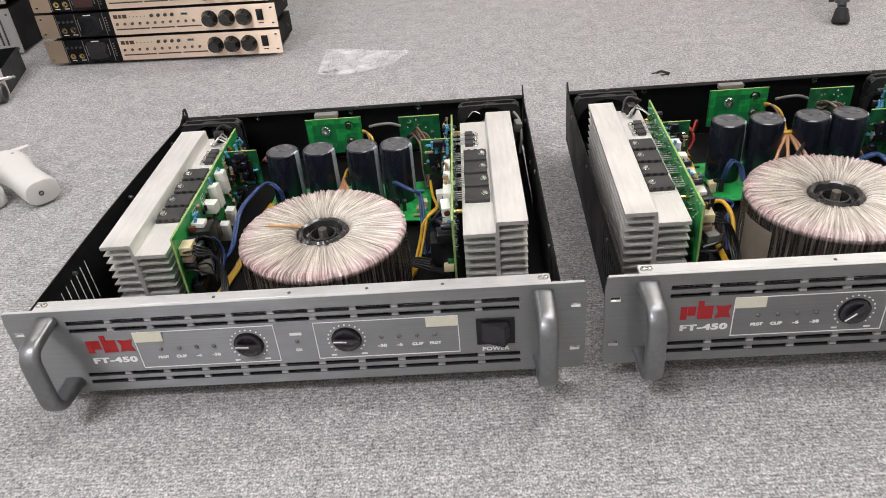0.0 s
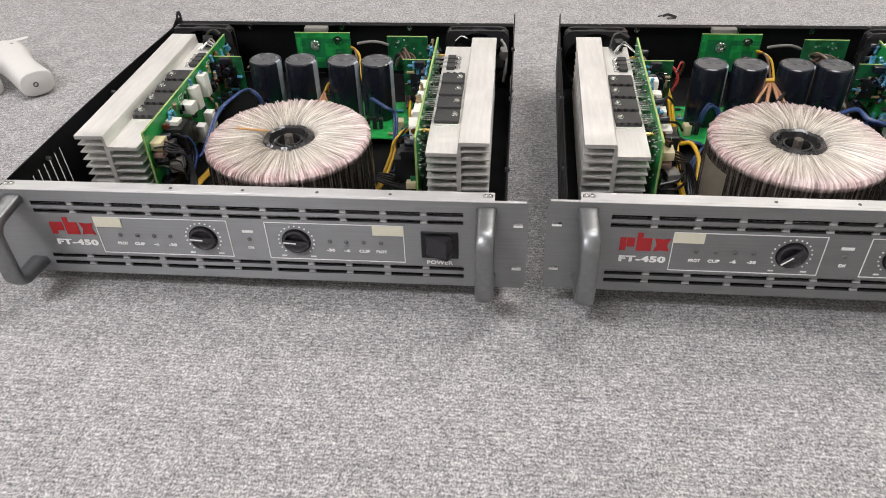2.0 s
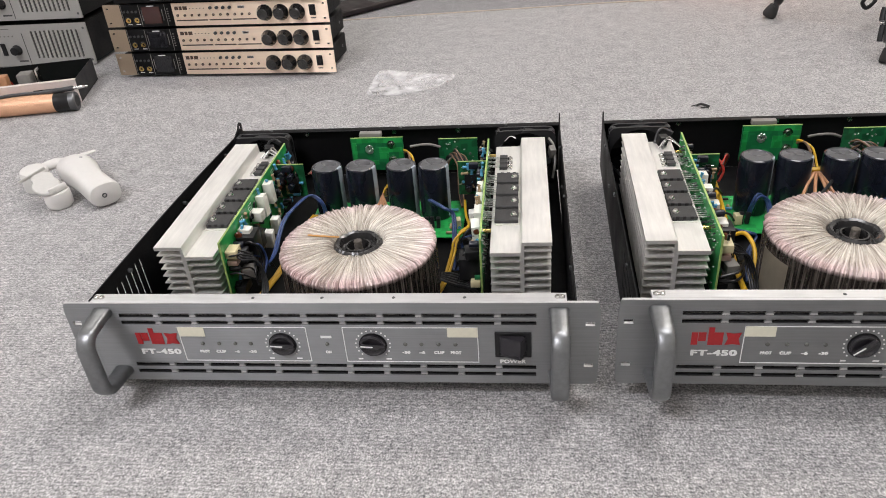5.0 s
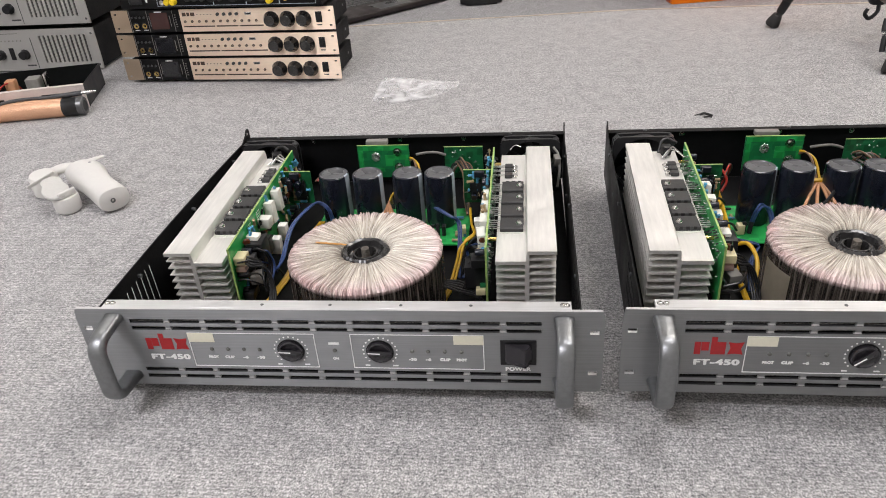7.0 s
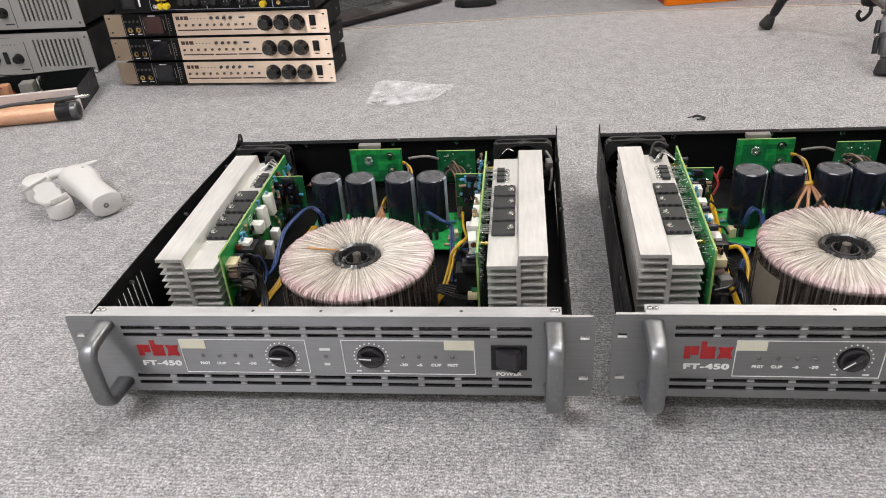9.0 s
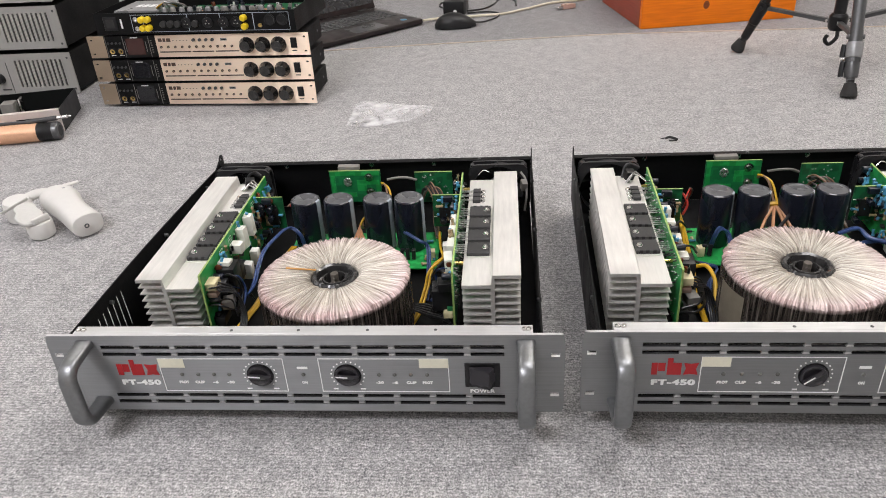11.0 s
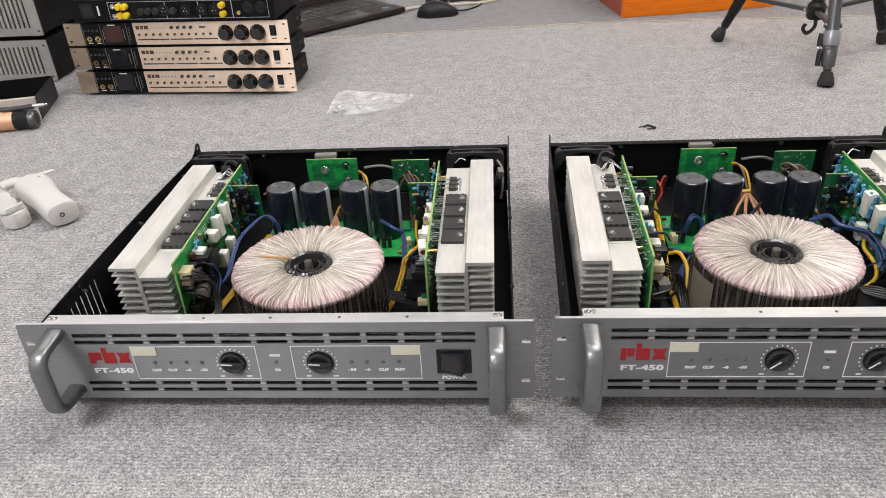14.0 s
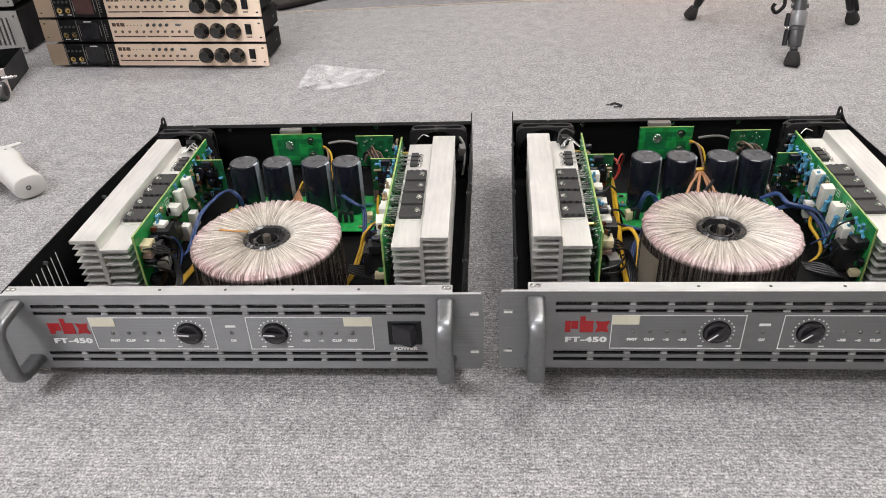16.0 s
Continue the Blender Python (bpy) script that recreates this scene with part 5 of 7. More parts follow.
            wire(amp, [(0.346, 0.300 + o, 0.052), (0.350, 0.262, 0.054), (0.356, 0.222 + o, 0.062), (0.347, 0.207 + o, 0.061), (0.340 + o, 0.200, 0.055), (0.337 + o, 0.190, 0.044), (0.330 + o, 0.150, 0.033), (0.322, 0.120, 0.030)], 0.0016, YELLOWW, "yellow_wire")
        wire(amp, [(0.348, 0.196, 0.058), (0.352, 0.190, 0.066), (0.360, 0.184, 0.067), (0.370, 0.176, 0.060)], 0.0022, BLACKW, "signal_wire")
    else:
        for pts in ([(0.112, 0.279, 0.066), (0.128, 0.279, 0.067), (0.139, 0.296, 0.066), (0.150, 0.310, 0.052)], [(0.112, 0.236, 0.066), (0.125, 0.236, 0.066), (0.143, 0.243, 0.061), (0.152, 0.250, 0.048)],
                    [(0.108, 0.108, 0.066), (0.125, 0.114, 0.068), (0.137, 0.140, 0.063), (0.136, 0.160, 0.050)], [(0.110, 0.120, 0.054), (0.124, 0.116, 0.056), (0.136, 0.132, 0.054), (0.142, 0.160, 0.046)],
                    [(0.112, 0.205, 0.062), (0.128, 0.202, 0.066), (0.140, 0.208, 0.062), (0.152, 0.206, 0.056)], [(0.361, 0.171, 0.070), (0.377, 0.176, 0.076), (0.394, 0.178, 0.078)], [(0.358, 0.160, 0.060), (0.372, 0.158, 0.068), (0.392, 0.162, 0.066)]):
            wire(amp, pts, 0.0014, BLACKW, "signal_wire")
        wire(amp, [(0.366, 0.232, 0.056), (0.359, 0.214, 0.055), (0.364, 0.194, 0.047), (0.360, 0.177, 0.039), (0.345, 0.168, 0.031)], 0.0021, YELLOWW, "yellow_wire")
        wire(amp, [(0.142, 0.206, 0.056), (0.152, 0.200, 0.060), (0.158, 0.184, 0.053), (0.157, 0.168, 0.040), (0.152, 0.150, 0.031)], 0.0023, YELLOWW, "yellow_wire")
    for i in range(5):
        o = 0.003 * i
        wire(amp, [(0.330, 0.150 - o, 0.046), (0.345, 0.142 - o, 0.050 - o * 0.4), (0.360, 0.132 - o, 0.048), (0.370, 0.120, 0.042)], 0.0014, BLACKW, "signal_wire")
    for i in range(4):
        o = 0.0036 * i
        if not first:
            ex = (-0.027, -0.011, 0.007, 0.015)[i]
            wire(amp, [(0.2490 + ex * 0.05, 0.316, 0.074 - o), (0.2490 + ex * 0.10, 0.298, 0.0835), (0.2490 + ex * 0.60, 0.276, 0.076), (0.2490 + ex, 0.256, 0.064), (0.2490 + ex * 1.2, 0.238, 0.048)], 0.0019, COPPERW, "tan_wire")
            continue
        wire(amp, [(0.2465, 0.306, 0.070 - o), (0.2460, 0.288, 0.070), (0.243 + o * 1.1, 0.264, 0.066), (0.239 + o * 2.2, 0.240, 0.056)], 0.0015, COPPERW, "tan_wire")
    for i in range(2):
        o = 0.004 * i
        wire(amp, [(0.258, 0.403, 0.074 + o), (0.263, 0.396, 0.079), (0.268 + o, 0.384, 0.074), (0.271 + o, 0.364, 0.056), (0.271 + o, 0.345, 0.045)], 0.0015, YELLOWW if i else BROWNW, "speaker_wire")
    if first:
        wire(amp, [(0.276, 0.346, 0.060), (0.262, 0.318, 0.074), (0.2500, 0.300, 0.076), (0.2440, 0.284, 0.064)], 0.0015, YELLOWW, "yellow_wire")
    wire(amp, [(0.268, 0.398, 0.085), (0.282, 0.394, 0.089), (0.296, 0.396, 0.088), (0.308, 0.399, 0.083)], 0.0018, GREYW, "signal_wire")
    for i in range(7):
        a, b = rng.uniform(-0.006, 0.006), rng.uniform(-0.008, 0.008)
        wire(amp, [(0.326 + a, 0.398, 0.074 + b * 0.4), (0.331 + a, 0.382, 0.079 + b), (0.337 + b, 0.362, 0.070), (0.341 + a, 0.335, 0.054 + b), (0.343 + b * 0.3, 0.300, 0.045)], 0.0012, rng.choice((BROWNW, BLACKW, GREYW, BROWNW)), "signal_wire")
    for i in range(3):
        a = rng.uniform(-0.003, 0.003)
        wire(amp, [(0.148 + a, 0.322, 0.084), (0.156, 0.337 + a, 0.090), (0.161 + a, 0.350, 0.080), (0.157, 0.365, 0.050)], 0.0010, (REDW, BLACKW, BROWNW)[i], "signal_wire")
    for i in range(6):
        a, b = rng.uniform(-0.004, 0.004), rng.uniform(-0.004, 0.004)
        wire(amp, [(0.318 + a, 0.397, 0.058 + b), (0.323 + a, 0.388, 0.072 + b), (0.334 + b, 0.382, 0.079 + a), (0.344 + a, 0.376, 0.072 + b), (0.346 + b, 0.362, 0.056), (0.344 + a, 0.335, 0.044)], 0.0010,
             (BLACKW, BROWNW, BLACKW, GREYW, BROWNW, BLACKW)[i], "signal_wire", k=8)
    # loose leads behind the heat sink
    for i in range(4):
        a = rng.uniform(-0.004, 0.004)
        wire(amp, [(0.078 + a, 0.352, 0.094), (0.086 + a, 0.360, 0.101 + a), (0.094, 0.352 + a * 2, 0.103), (0.103, 0.345 + a, 0.098)], 0.0009, SOLDER if i % 2 else GREYW, "bare_lead")
    wire(amp, [(0.076, 0.372, 0.092), (0.080, 0.380, 0.104), (0.088, 0.384, 0.106), (0.098, 0.376, 0.104)], 0.0018, BLACKW, "signal_wire")
    block("connector", 0.012, 0.010, 0.012, BLACKP, amp, pose(0.084, 0.366, 0.099, 12, 8, 20), 0.0008)
    wire(amp, [(0.395, 0.382, 0.096), (0.402, 0.386, 0.101), (0.410, 0.384, 0.099)], 0.0006, SOLDER, "bare_lead")
    wire(amp, [(0.452, 0.384, 0.098), (0.458, 0.372, 0.092), (0.459, 0.355, 0.078), (0.456, 0.345, 0.060)], 0.0016, GREYW, "signal_wire")
    block("connector", 0.008, 0.012, 0.012, GREYW, amp, pose(0.4555, 0.3650, 0.088, 10, 5, 10), 0.0008)


left_amp = amplifier(pose(0, 0, -0.010, 0, -0.25, 0), 3, 176, (0.2515, 0.1185), None, 172, (0.0, 0.0, 0.0, 0.0), "grey rack power amplifier with its lid off, standing on carpet", 0.0020, (0.0045, 0.0), 0.0050)
common_wires(left_amp, random.Random(11), True)
right_amp = amplifier(pose(0.4976, -0.0034, -0.0030, -0.45, -0.5, -0.60), 8, 222, (0.2290, 0.1270), 196, None, (0.0005, 0.0005, 0.0045, 0.005), "second open grey power amplifier, its knobs turned lower", 0.0, (0.0, 0.0045))
common_wires(right_amp, random.Random(12), False)
block("cable_tie", 0.016, 0.006, 0.005, YELLOWW, right_amp, pose(0.2485, 0.300, 0.0855, 8, 0, 6), 0.001, "yellow tie round the tan wires")
wire(right_amp, [(0.268, 0.292, 0.084), (0.258, 0.276, 0.080), (0.244, 0.262, 0.073), (0.226, 0.250, 0.060)], 0.0019, BLACKW, "signal_wire")
wire(right_amp, [(0.140, 0.352, 0.078), (0.150, 0.345, 0.080), (0.155, 0.335, 0.070), (0.148, 0.325, 0.060)], 0.0016, REDW, "red_wire")
lean(right_amp, 0.0170)


# ---- the stack of champagne-coloured units ----
def processor(m, k):
    """A one-unit rack processor: left ear coloured dim, dark socket and screen bay, champagne panel with small knobs.
    """
    u = thing("audio_processor", m, "champagne-coloured one-unit audio processor with three black knobs", "audio processor", "stacked champagne processors")
    H = 0.0455
    bm = B()
    bx(bm, 0.014, 0.469, 0.0032, 0.140, 0.002, H - 0.002, 0.001, 1)
    part("case", bm, BLACK, u, "black steel case")
    for x in (0.06, 0.42):
        for y in (0.03, 0.10):
            bm = B()
            lathe(bm, [(0.0, -0.0042 if k else -0.0062), (0.006, -0.0042 if k else -0.0062), (0.007, 0.0), (0.007, 0.003), (0.0, 0.003)], 14, (x, y, 0))
            part("foot", bm, RUBBER, u)
    bm = B()
    holed(bm, 0.0, 0.038, 0.0, H, 0.0, 0.003, [(0.006, 0.0115, 0.0065, 0.0100), (0.006, 0.0115, H - 0.0100, H - 0.0065)], 0)
    part("ear", bm, DIMEAR, u, "bronze rack ear")
    bm = B()
    bx(bm, 0.038, 0.153, 0.0002, 0.003, 0.0, H)
    bay = part("socket_bay", bm, BLACK, u, "black socket and display bay")
    for x in (0.052, 0.071):
        bm = B()
        lathe(bm, [(0.0052, 0.0), (0.0052, 0.0030), (0.0030, 0.0030), (0.0026, -0.0001), (0.0, -0.0001)], 18, (x, 0.0002, 0.0135), (0, -1, 0))
        sock = part("socket", bm, BRASS, bay, "brass jack socket")
        bm = B()
        lathe(bm, [(0.0074, 0.0), (0.0074, 0.0020), (0.0054, 0.0022)], 18, (x, 0.0002, 0.0135), (0, -1, 0))
        part("nut", bm, GLOSSK, sock)
        bm = B()
        bx(bm, x - 0.005, x + 0.005, -0.0004, 0.0002, 0.0042, 0.0056)
        part("printed_bar", bm, INK, bay)
    for x in (0.046, 0.055, 0.064, 0.073):
        bm = B()
        cyl(bm, (x, 0.0002, 0.031), (x, -0.003, 0.031), 0.0022, n=10)
        part("button", bm, CHARCOAL, bay)
    bm = B()
    bx(bm, 0.086, 0.126, -0.0006, 0.0002, 0.006, 0.0400, 0.0003, 1)
    part("display", bm, SCREENR if k == 2 else SCREEN, bay, "dark glass display")
    for x, a, b in ((0.0800, 0.0005, 0.0450), (0.1300, 0.012, 0.034), (0.0405, 0.0005, 0.045), (0.1375, 0.0005, 0.045), (0.0845, 0.012, 0.034)):
        bm = B()
        bx(bm, x - 0.0005, x + 0.0005, -0.0004, 0.0002, a, b)
        part("bezel_line", bm, GREYW, bay)
    bm = B()
    for i in range(6):
        bx(bm, 0.1410, 0.1440, -0.0004, 0.0002, 0.010 + 0.0048 * i, 0.0118 + 0.0048 * i)
    part("printed_bar", bm, GREYW, bay)
    bm = B()
    bx(bm, 0.098, 0.114, -0.0008, -0.0002, 0.0408, 0.0424)
    part("printed_bar", bm, INK, bay)
    bm = B()
    holed(bm, 0.153, 0.483, 0.0, H, 0.0, 0.003, [(0.4715, 0.477, 0.0065, 0.0100), (0.4715, 0.477, H - 0.0100, H - 0.0065)], 0)
    face = part("face_plate", bm, GOLD, u, "champagne anodised face plate")
    for i in range(11):
        bm = B()
        lathe(bm, [(0.0026, 0.0), (0.0024, 0.0022), (0.0013, 0.0022), (0.0011, -0.0001), (0.0, -0.0001)], 12, (0.163 + 0.0155 * i, 0.0, 0.0210), (0, -1, 0))
        part("button", bm, BUTTON, face, "small brown push button")
    for i in range(4):
        bm = B()
        lathe(bm, [(0.0032, 0.0), (0.0030, 0.004), (0.0, 0.0045)], 12, (0.237 + 0.0138 * i, 0.0, 0.0350), (0, -1, 0))
        part("button", bm, CHARCOAL, face)
    bm = B()
    for a, b in ((0.158, 0.226), (0.230, 0.277), (0.281, 0.332)):
        bx(bm, a, b, -0.0004, 0.0, 0.0095, 0.0119)
    for i in range(5):
        bx(bm, 0.191 + 0.0075 * i, 0.193 + 0.0075 * i, -0.0004, 0.0, 0.0335, 0.0350)
    for a, b in ((0.159, 0.167), (0.169, 0.175), (0.177, 0.186)):
        bx(bm, a, b, -0.0004, 0.0, 0.0318, 0.0390)
    part("printed_bar", bm, BUTTON, face, "dark printed bars")
    bm = B()
    bx(bm, 0.2955, 0.3095, -0.0006, 0.0, 0.0325, 0.0375)
    bx(bm, 0.2975, 0.3075, -0.0008, -0.0006, 0.0335, 0.0360, mi=1)
    part("usb_port", bm, [CHROME, BLACKP], face)
    for x in (0.351, 0.385, 0.419):
        bm = B()
        lathe(bm, [(0.0164, 0.0), (0.0164, 0.0025), (0.0154, 0.0040), (0.0112, 0.0160), (0.0102, 0.0172), (0.0088, 0.0168), (0.0, 0.0164)], 14, (x, 0.0, 0.0225), (0, -1, 0))
        part("knob", mesh_of("knob", bm, GLOSSK, 20), None, face, "large facetted black knob")
    bm = B()
    bx(bm, 0.4445, 0.4575, -0.0015, 0.0, 0.0150, 0.0360, 0.0005, 1)
    bx(bm, 0.4462, 0.4558, -0.0040, -0.0015, 0.0168, 0.0342, 0.0008, 1)
    part("power_switch", bm, BLACKP, face)
    bm = B()
    bx(bm, 0.4460, 0.4560, -0.0004, 0.0, 0.0085, 0.0105)
    part("printed_bar", bm, EPOXY, face)
    for y in (0.040, 0.110):
        bm = B()
        lathe(bm, [(0.0, 0.0), (0.0032, 0.0), (0.0022, 0.0014), (0.0, 0.0012)], 12, (0.469, y, 0.022), (1, 0, 0))
        part("screw", bm, GUNMETAL, u)


STACK = pose(-0.4560, 0.992, 0.0, 0, 0, -3.2) @ Matrix.Scale(1.012, 4)
for k in range(3):
    processor(STACK @ pose(-0.0008 * k, 0.003 * k, 0.0066 + 0.0503 * k), k)


def opened_mixer(m):
    """A black unit on top of the stack, back to the camera and lid off."""
    u = thing("opened_mixer", m, "black audio unit with its lid off, sockets facing out", "audio unit")
    rng = random.Random(5)
    W, D, H = 0.432, 0.215, 0.043
    bm = B()
    bx(bm, 0.0, W, 0.0, D, 0.0, 0.0015)
    bx(bm, 0.0, 0.0012, 0.0013, D, 0.0015, H)
    bx(bm, W - 0.0012, W, 0.0013, D, 0.0015, H)
    bx(bm, 0.0012, W - 0.0012, D - 0.0012, D, 0.0015, H)
    part("case", bm, BLACK, u, "black steel case without a lid")
    bm = B()
    bx(bm, 0.0, W, 0.0, 0.0013, 0.0015, H)
    back = part("socket_panel", bm, BLACK, u, "black socket panel with a white printed outline")
    bm = B()
    w = 0.0008
    for a, b in ((0.082, 0.108), (0.108, 0.205), (0.205, 0.275), (0.275, 0.345), (0.345, 0.420)):
        for q in ((a, b, 0.004, 0.004 + w), (a, b, 0.039 - w, 0.039), (a, a + w, 0.004, 0.039), (b - w, b, 0.004, 0.039)):
            bx(bm, q[0], q[1], -0.0004, 0.0, q[2], q[3])
    part("printed_frame", bm, STRIPE, back)
    bm = B()
    bx(bm, 0.020, 0.050, -0.002, 0.0, 0.008, 0.036, 0.001, 1)
    bx(bm, 0.026, 0.044, -0.0024, -0.0019, 0.014, 0.030, mi=1)
    part("mains_inlet", bm, [BLACKP, RUBBER], back, "black mains inlet")
    bm = B()
    bx(bm, 0.0570, 0.0608, -0.0003, 0.0, 0.012, 0.031)
    part("warning_label", bm, INK, back, "white warning label")
    for x in (0.1075, 0.1200):
        for z in (0.013, 0.030):
            bm = B()
            lathe(bm, [(0.0064, 0.0), (0.0064, 0.010), (0.0052, 0.012), (0.0, 0.012)], 16, (x, 0, z), (0, -1, 0))
            part("plug_cover", bm, YELLOWP, back, "bright yellow plug cover")
    for z in (0.013, 0.030):
        bm = B()
        lathe(bm, [(0.0064, 0.0), (0.0064, 0.010), (0.0052, 0.012), (0.0, 0.012)], 16, (0.3265, 0, z), (0, -1, 0))
        part("plug_cover", bm, YELLOWP, back, "bright yellow plug cover")
    for z in (0.012, 0.031):
        bm = B()
        lathe(bm, [(0.0050, 0.0), (0.0050, 0.006), (0.0030, 0.006), (0.0, 0.002)], 14, (0.095, 0, z), (0, -1, 0))
        part("socket", bm, CHROME, back)
    for x in (0.153, 0.168, 0.184, 0.222):
        bm = B()
        lathe(bm, [(0.0068, 0.0), (0.0068, 0.008), (0.0058, 0.009), (0.0, 0.009)], 18, (x, 0, 0.020), (0, -1, 0))
        part("knob", bm, RUBBER, back)
    for x in (0.201, 0.247, 0.281, 0.308):
        bm = B()
        lathe(bm, [(0.0, 0.0), (0.0112, 0.0), (0.0112, 0.002), (0.0092, 0.002), (0.0088, 0.0006), (0.0, 0.0006)], 22, (x, 0, 0.021), (0, -1, 0))
        sock = part("socket", bm, BLACKP, back, "round three-pin socket")
        bm = B()
        for a in (90, 210, 330):
            cyl(bm, (x + 0.004 * math.cos(radians(a)), 0.0, 0.021 + 0.004 * math.sin(radians(a))), (x + 0.004 * math.cos(radians(a)), -0.003, 0.021 + 0.004 * math.sin(radians(a))), 0.0012, n=8)
        part("pins", bm, CHROME, sock)
    bm = B()
    lathe(bm, [(0.0040, 0.0), (0.0040, 0.003), (0.0022, 0.003), (0.0, 0.001)], 14, (0.358, 0, 0.014), (0, -1, 0))
    part("socket", bm, BRASS, back)
    for x in (0.379, 0.405):
        bm = B()
        lathe(bm, [(0.0115, 0.0), (0.0115, 0.0015), (0.0095, 0.0018), (0.0085, 0.0006), (0.0, 0.0006)], 24, (x, 0, 0.024), (0, -1, 0))
        part("socket", bm, BLACKP, back)
    # inside: supply cover, board and parts
    bm = B()
    bx(bm, 0.030, 0.128, 0.030, 0.130, 0.0020, 0.0410, 0.001, 1)
    cover = part("supply_cover", bm, COLLAR, u, "grey metal power supply cover")
    bm = B()
    for i in range(4):
        bx(bm, 0.060 + 0.015 * i, 0.071 + 0.015 * i, 0.066, 0.088, 0.0410, 0.0414)
    part("printed_bar", bm, INK, cover)
    bm = B()
    bx(bm, 0.140, 0.424, 0.012, 0.195, 0.0140, 0.0156)
    pcb = part("circuit_board", bm, DGREEN, u, "dark green circuit board with rows of parts")
    for i in range(14):
        bm = B()
        lathe(bm, [(0.0, 0.0), (0.0054, 0.0), (0.0056, 0.018), (0.0048, 0.0215), (0.0026, 0.0232), (0.0, 0.0234)], 14, (0.152 + 0.0188 * i, 0.0150 + 0.0006 * (i % 3), 0.0262))
        part("socket_shell", bm, (COLLAR, GREYW, COLLAR)[i % 3], pcb, "pale round socket body")
    for i in range(9):
        block("terminal", 0.011, 0.008, 0.020, (BLACKP, BLACKP, SOLDER, BLACKP, GREYW)[i % 5], pcb, pose(0.170 + 0.0255 * i, 0.034, 0.0358, rng.uniform(-6, 6), 0, rng.uniform(-8, 8)), 0.0006)
    for i in range(26):
        block("small_part", rng.uniform(0.003, 0.008), rng.uniform(0.003, 0.008), rng.uniform(0.006, 0.016), rng.choice((BLACKP, WHITEP, SOLDER, BROWNC, GREYW)), pcb, pose(rng.uniform(0.150, 0.415), rng.uniform(0.045, 0.17), 0.022, 0, 0, rng.uniform(0, 90)), 0.0005)
    for i in range(40):
        part("small_capacitor", shared(tiny_cap_me), None, pcb, m=pose(rng.uniform(0.15, 0.415), rng.uniform(0.055, 0.185), 0.0156))
    for i in range(5):
        bm = B()
        lathe(bm, [(0.0, 0.0), (0.0058, 0.0), (0.0058, 0.017), (0.0, 0.017)], 14, (0.318 + 0.017 * i, 0.060 + 0.003 * (i % 2), 0.0156))
        part("coil", bm, COPPERW, pcb, "copper coil")
    for i in range(3):
        block("film_capacitor", 0.014, 0.009, 0.014, RESIST, pcb, pose(0.378 + 0.014 * i, 0.034, 0.0228), 0.0008)
    block("connector", 0.090, 0.012, 0.014, BLACKP, pcb, pose(0.235, 0.075, 0.0228), 0.0006)
    block("connector", 0.012, 0.012, 0.014, GREEN, pcb, pose(0.414, 0.050, 0.0228), 0.0006)
    for i in range(6):
        o = 0.004 * i
        wire(u, [(0.112 + o, 0.056 + o, 0.036), (0.126 + o, 0.040, 0.046 + o * 0.5), (0.146 + o, 0.038, 0.054), (0.160 + o, 0.050, 0.046), (0.166 + o, 0.062, 0.028)], 0.0017, (YELLOWW, BLACKW, GREYW, BLACKW, INK, GREYW)[i], "signal_wire")


opened_mixer(STACK @ pose(0.031, 0.000, 0.1575, 0, 0, -0.6))


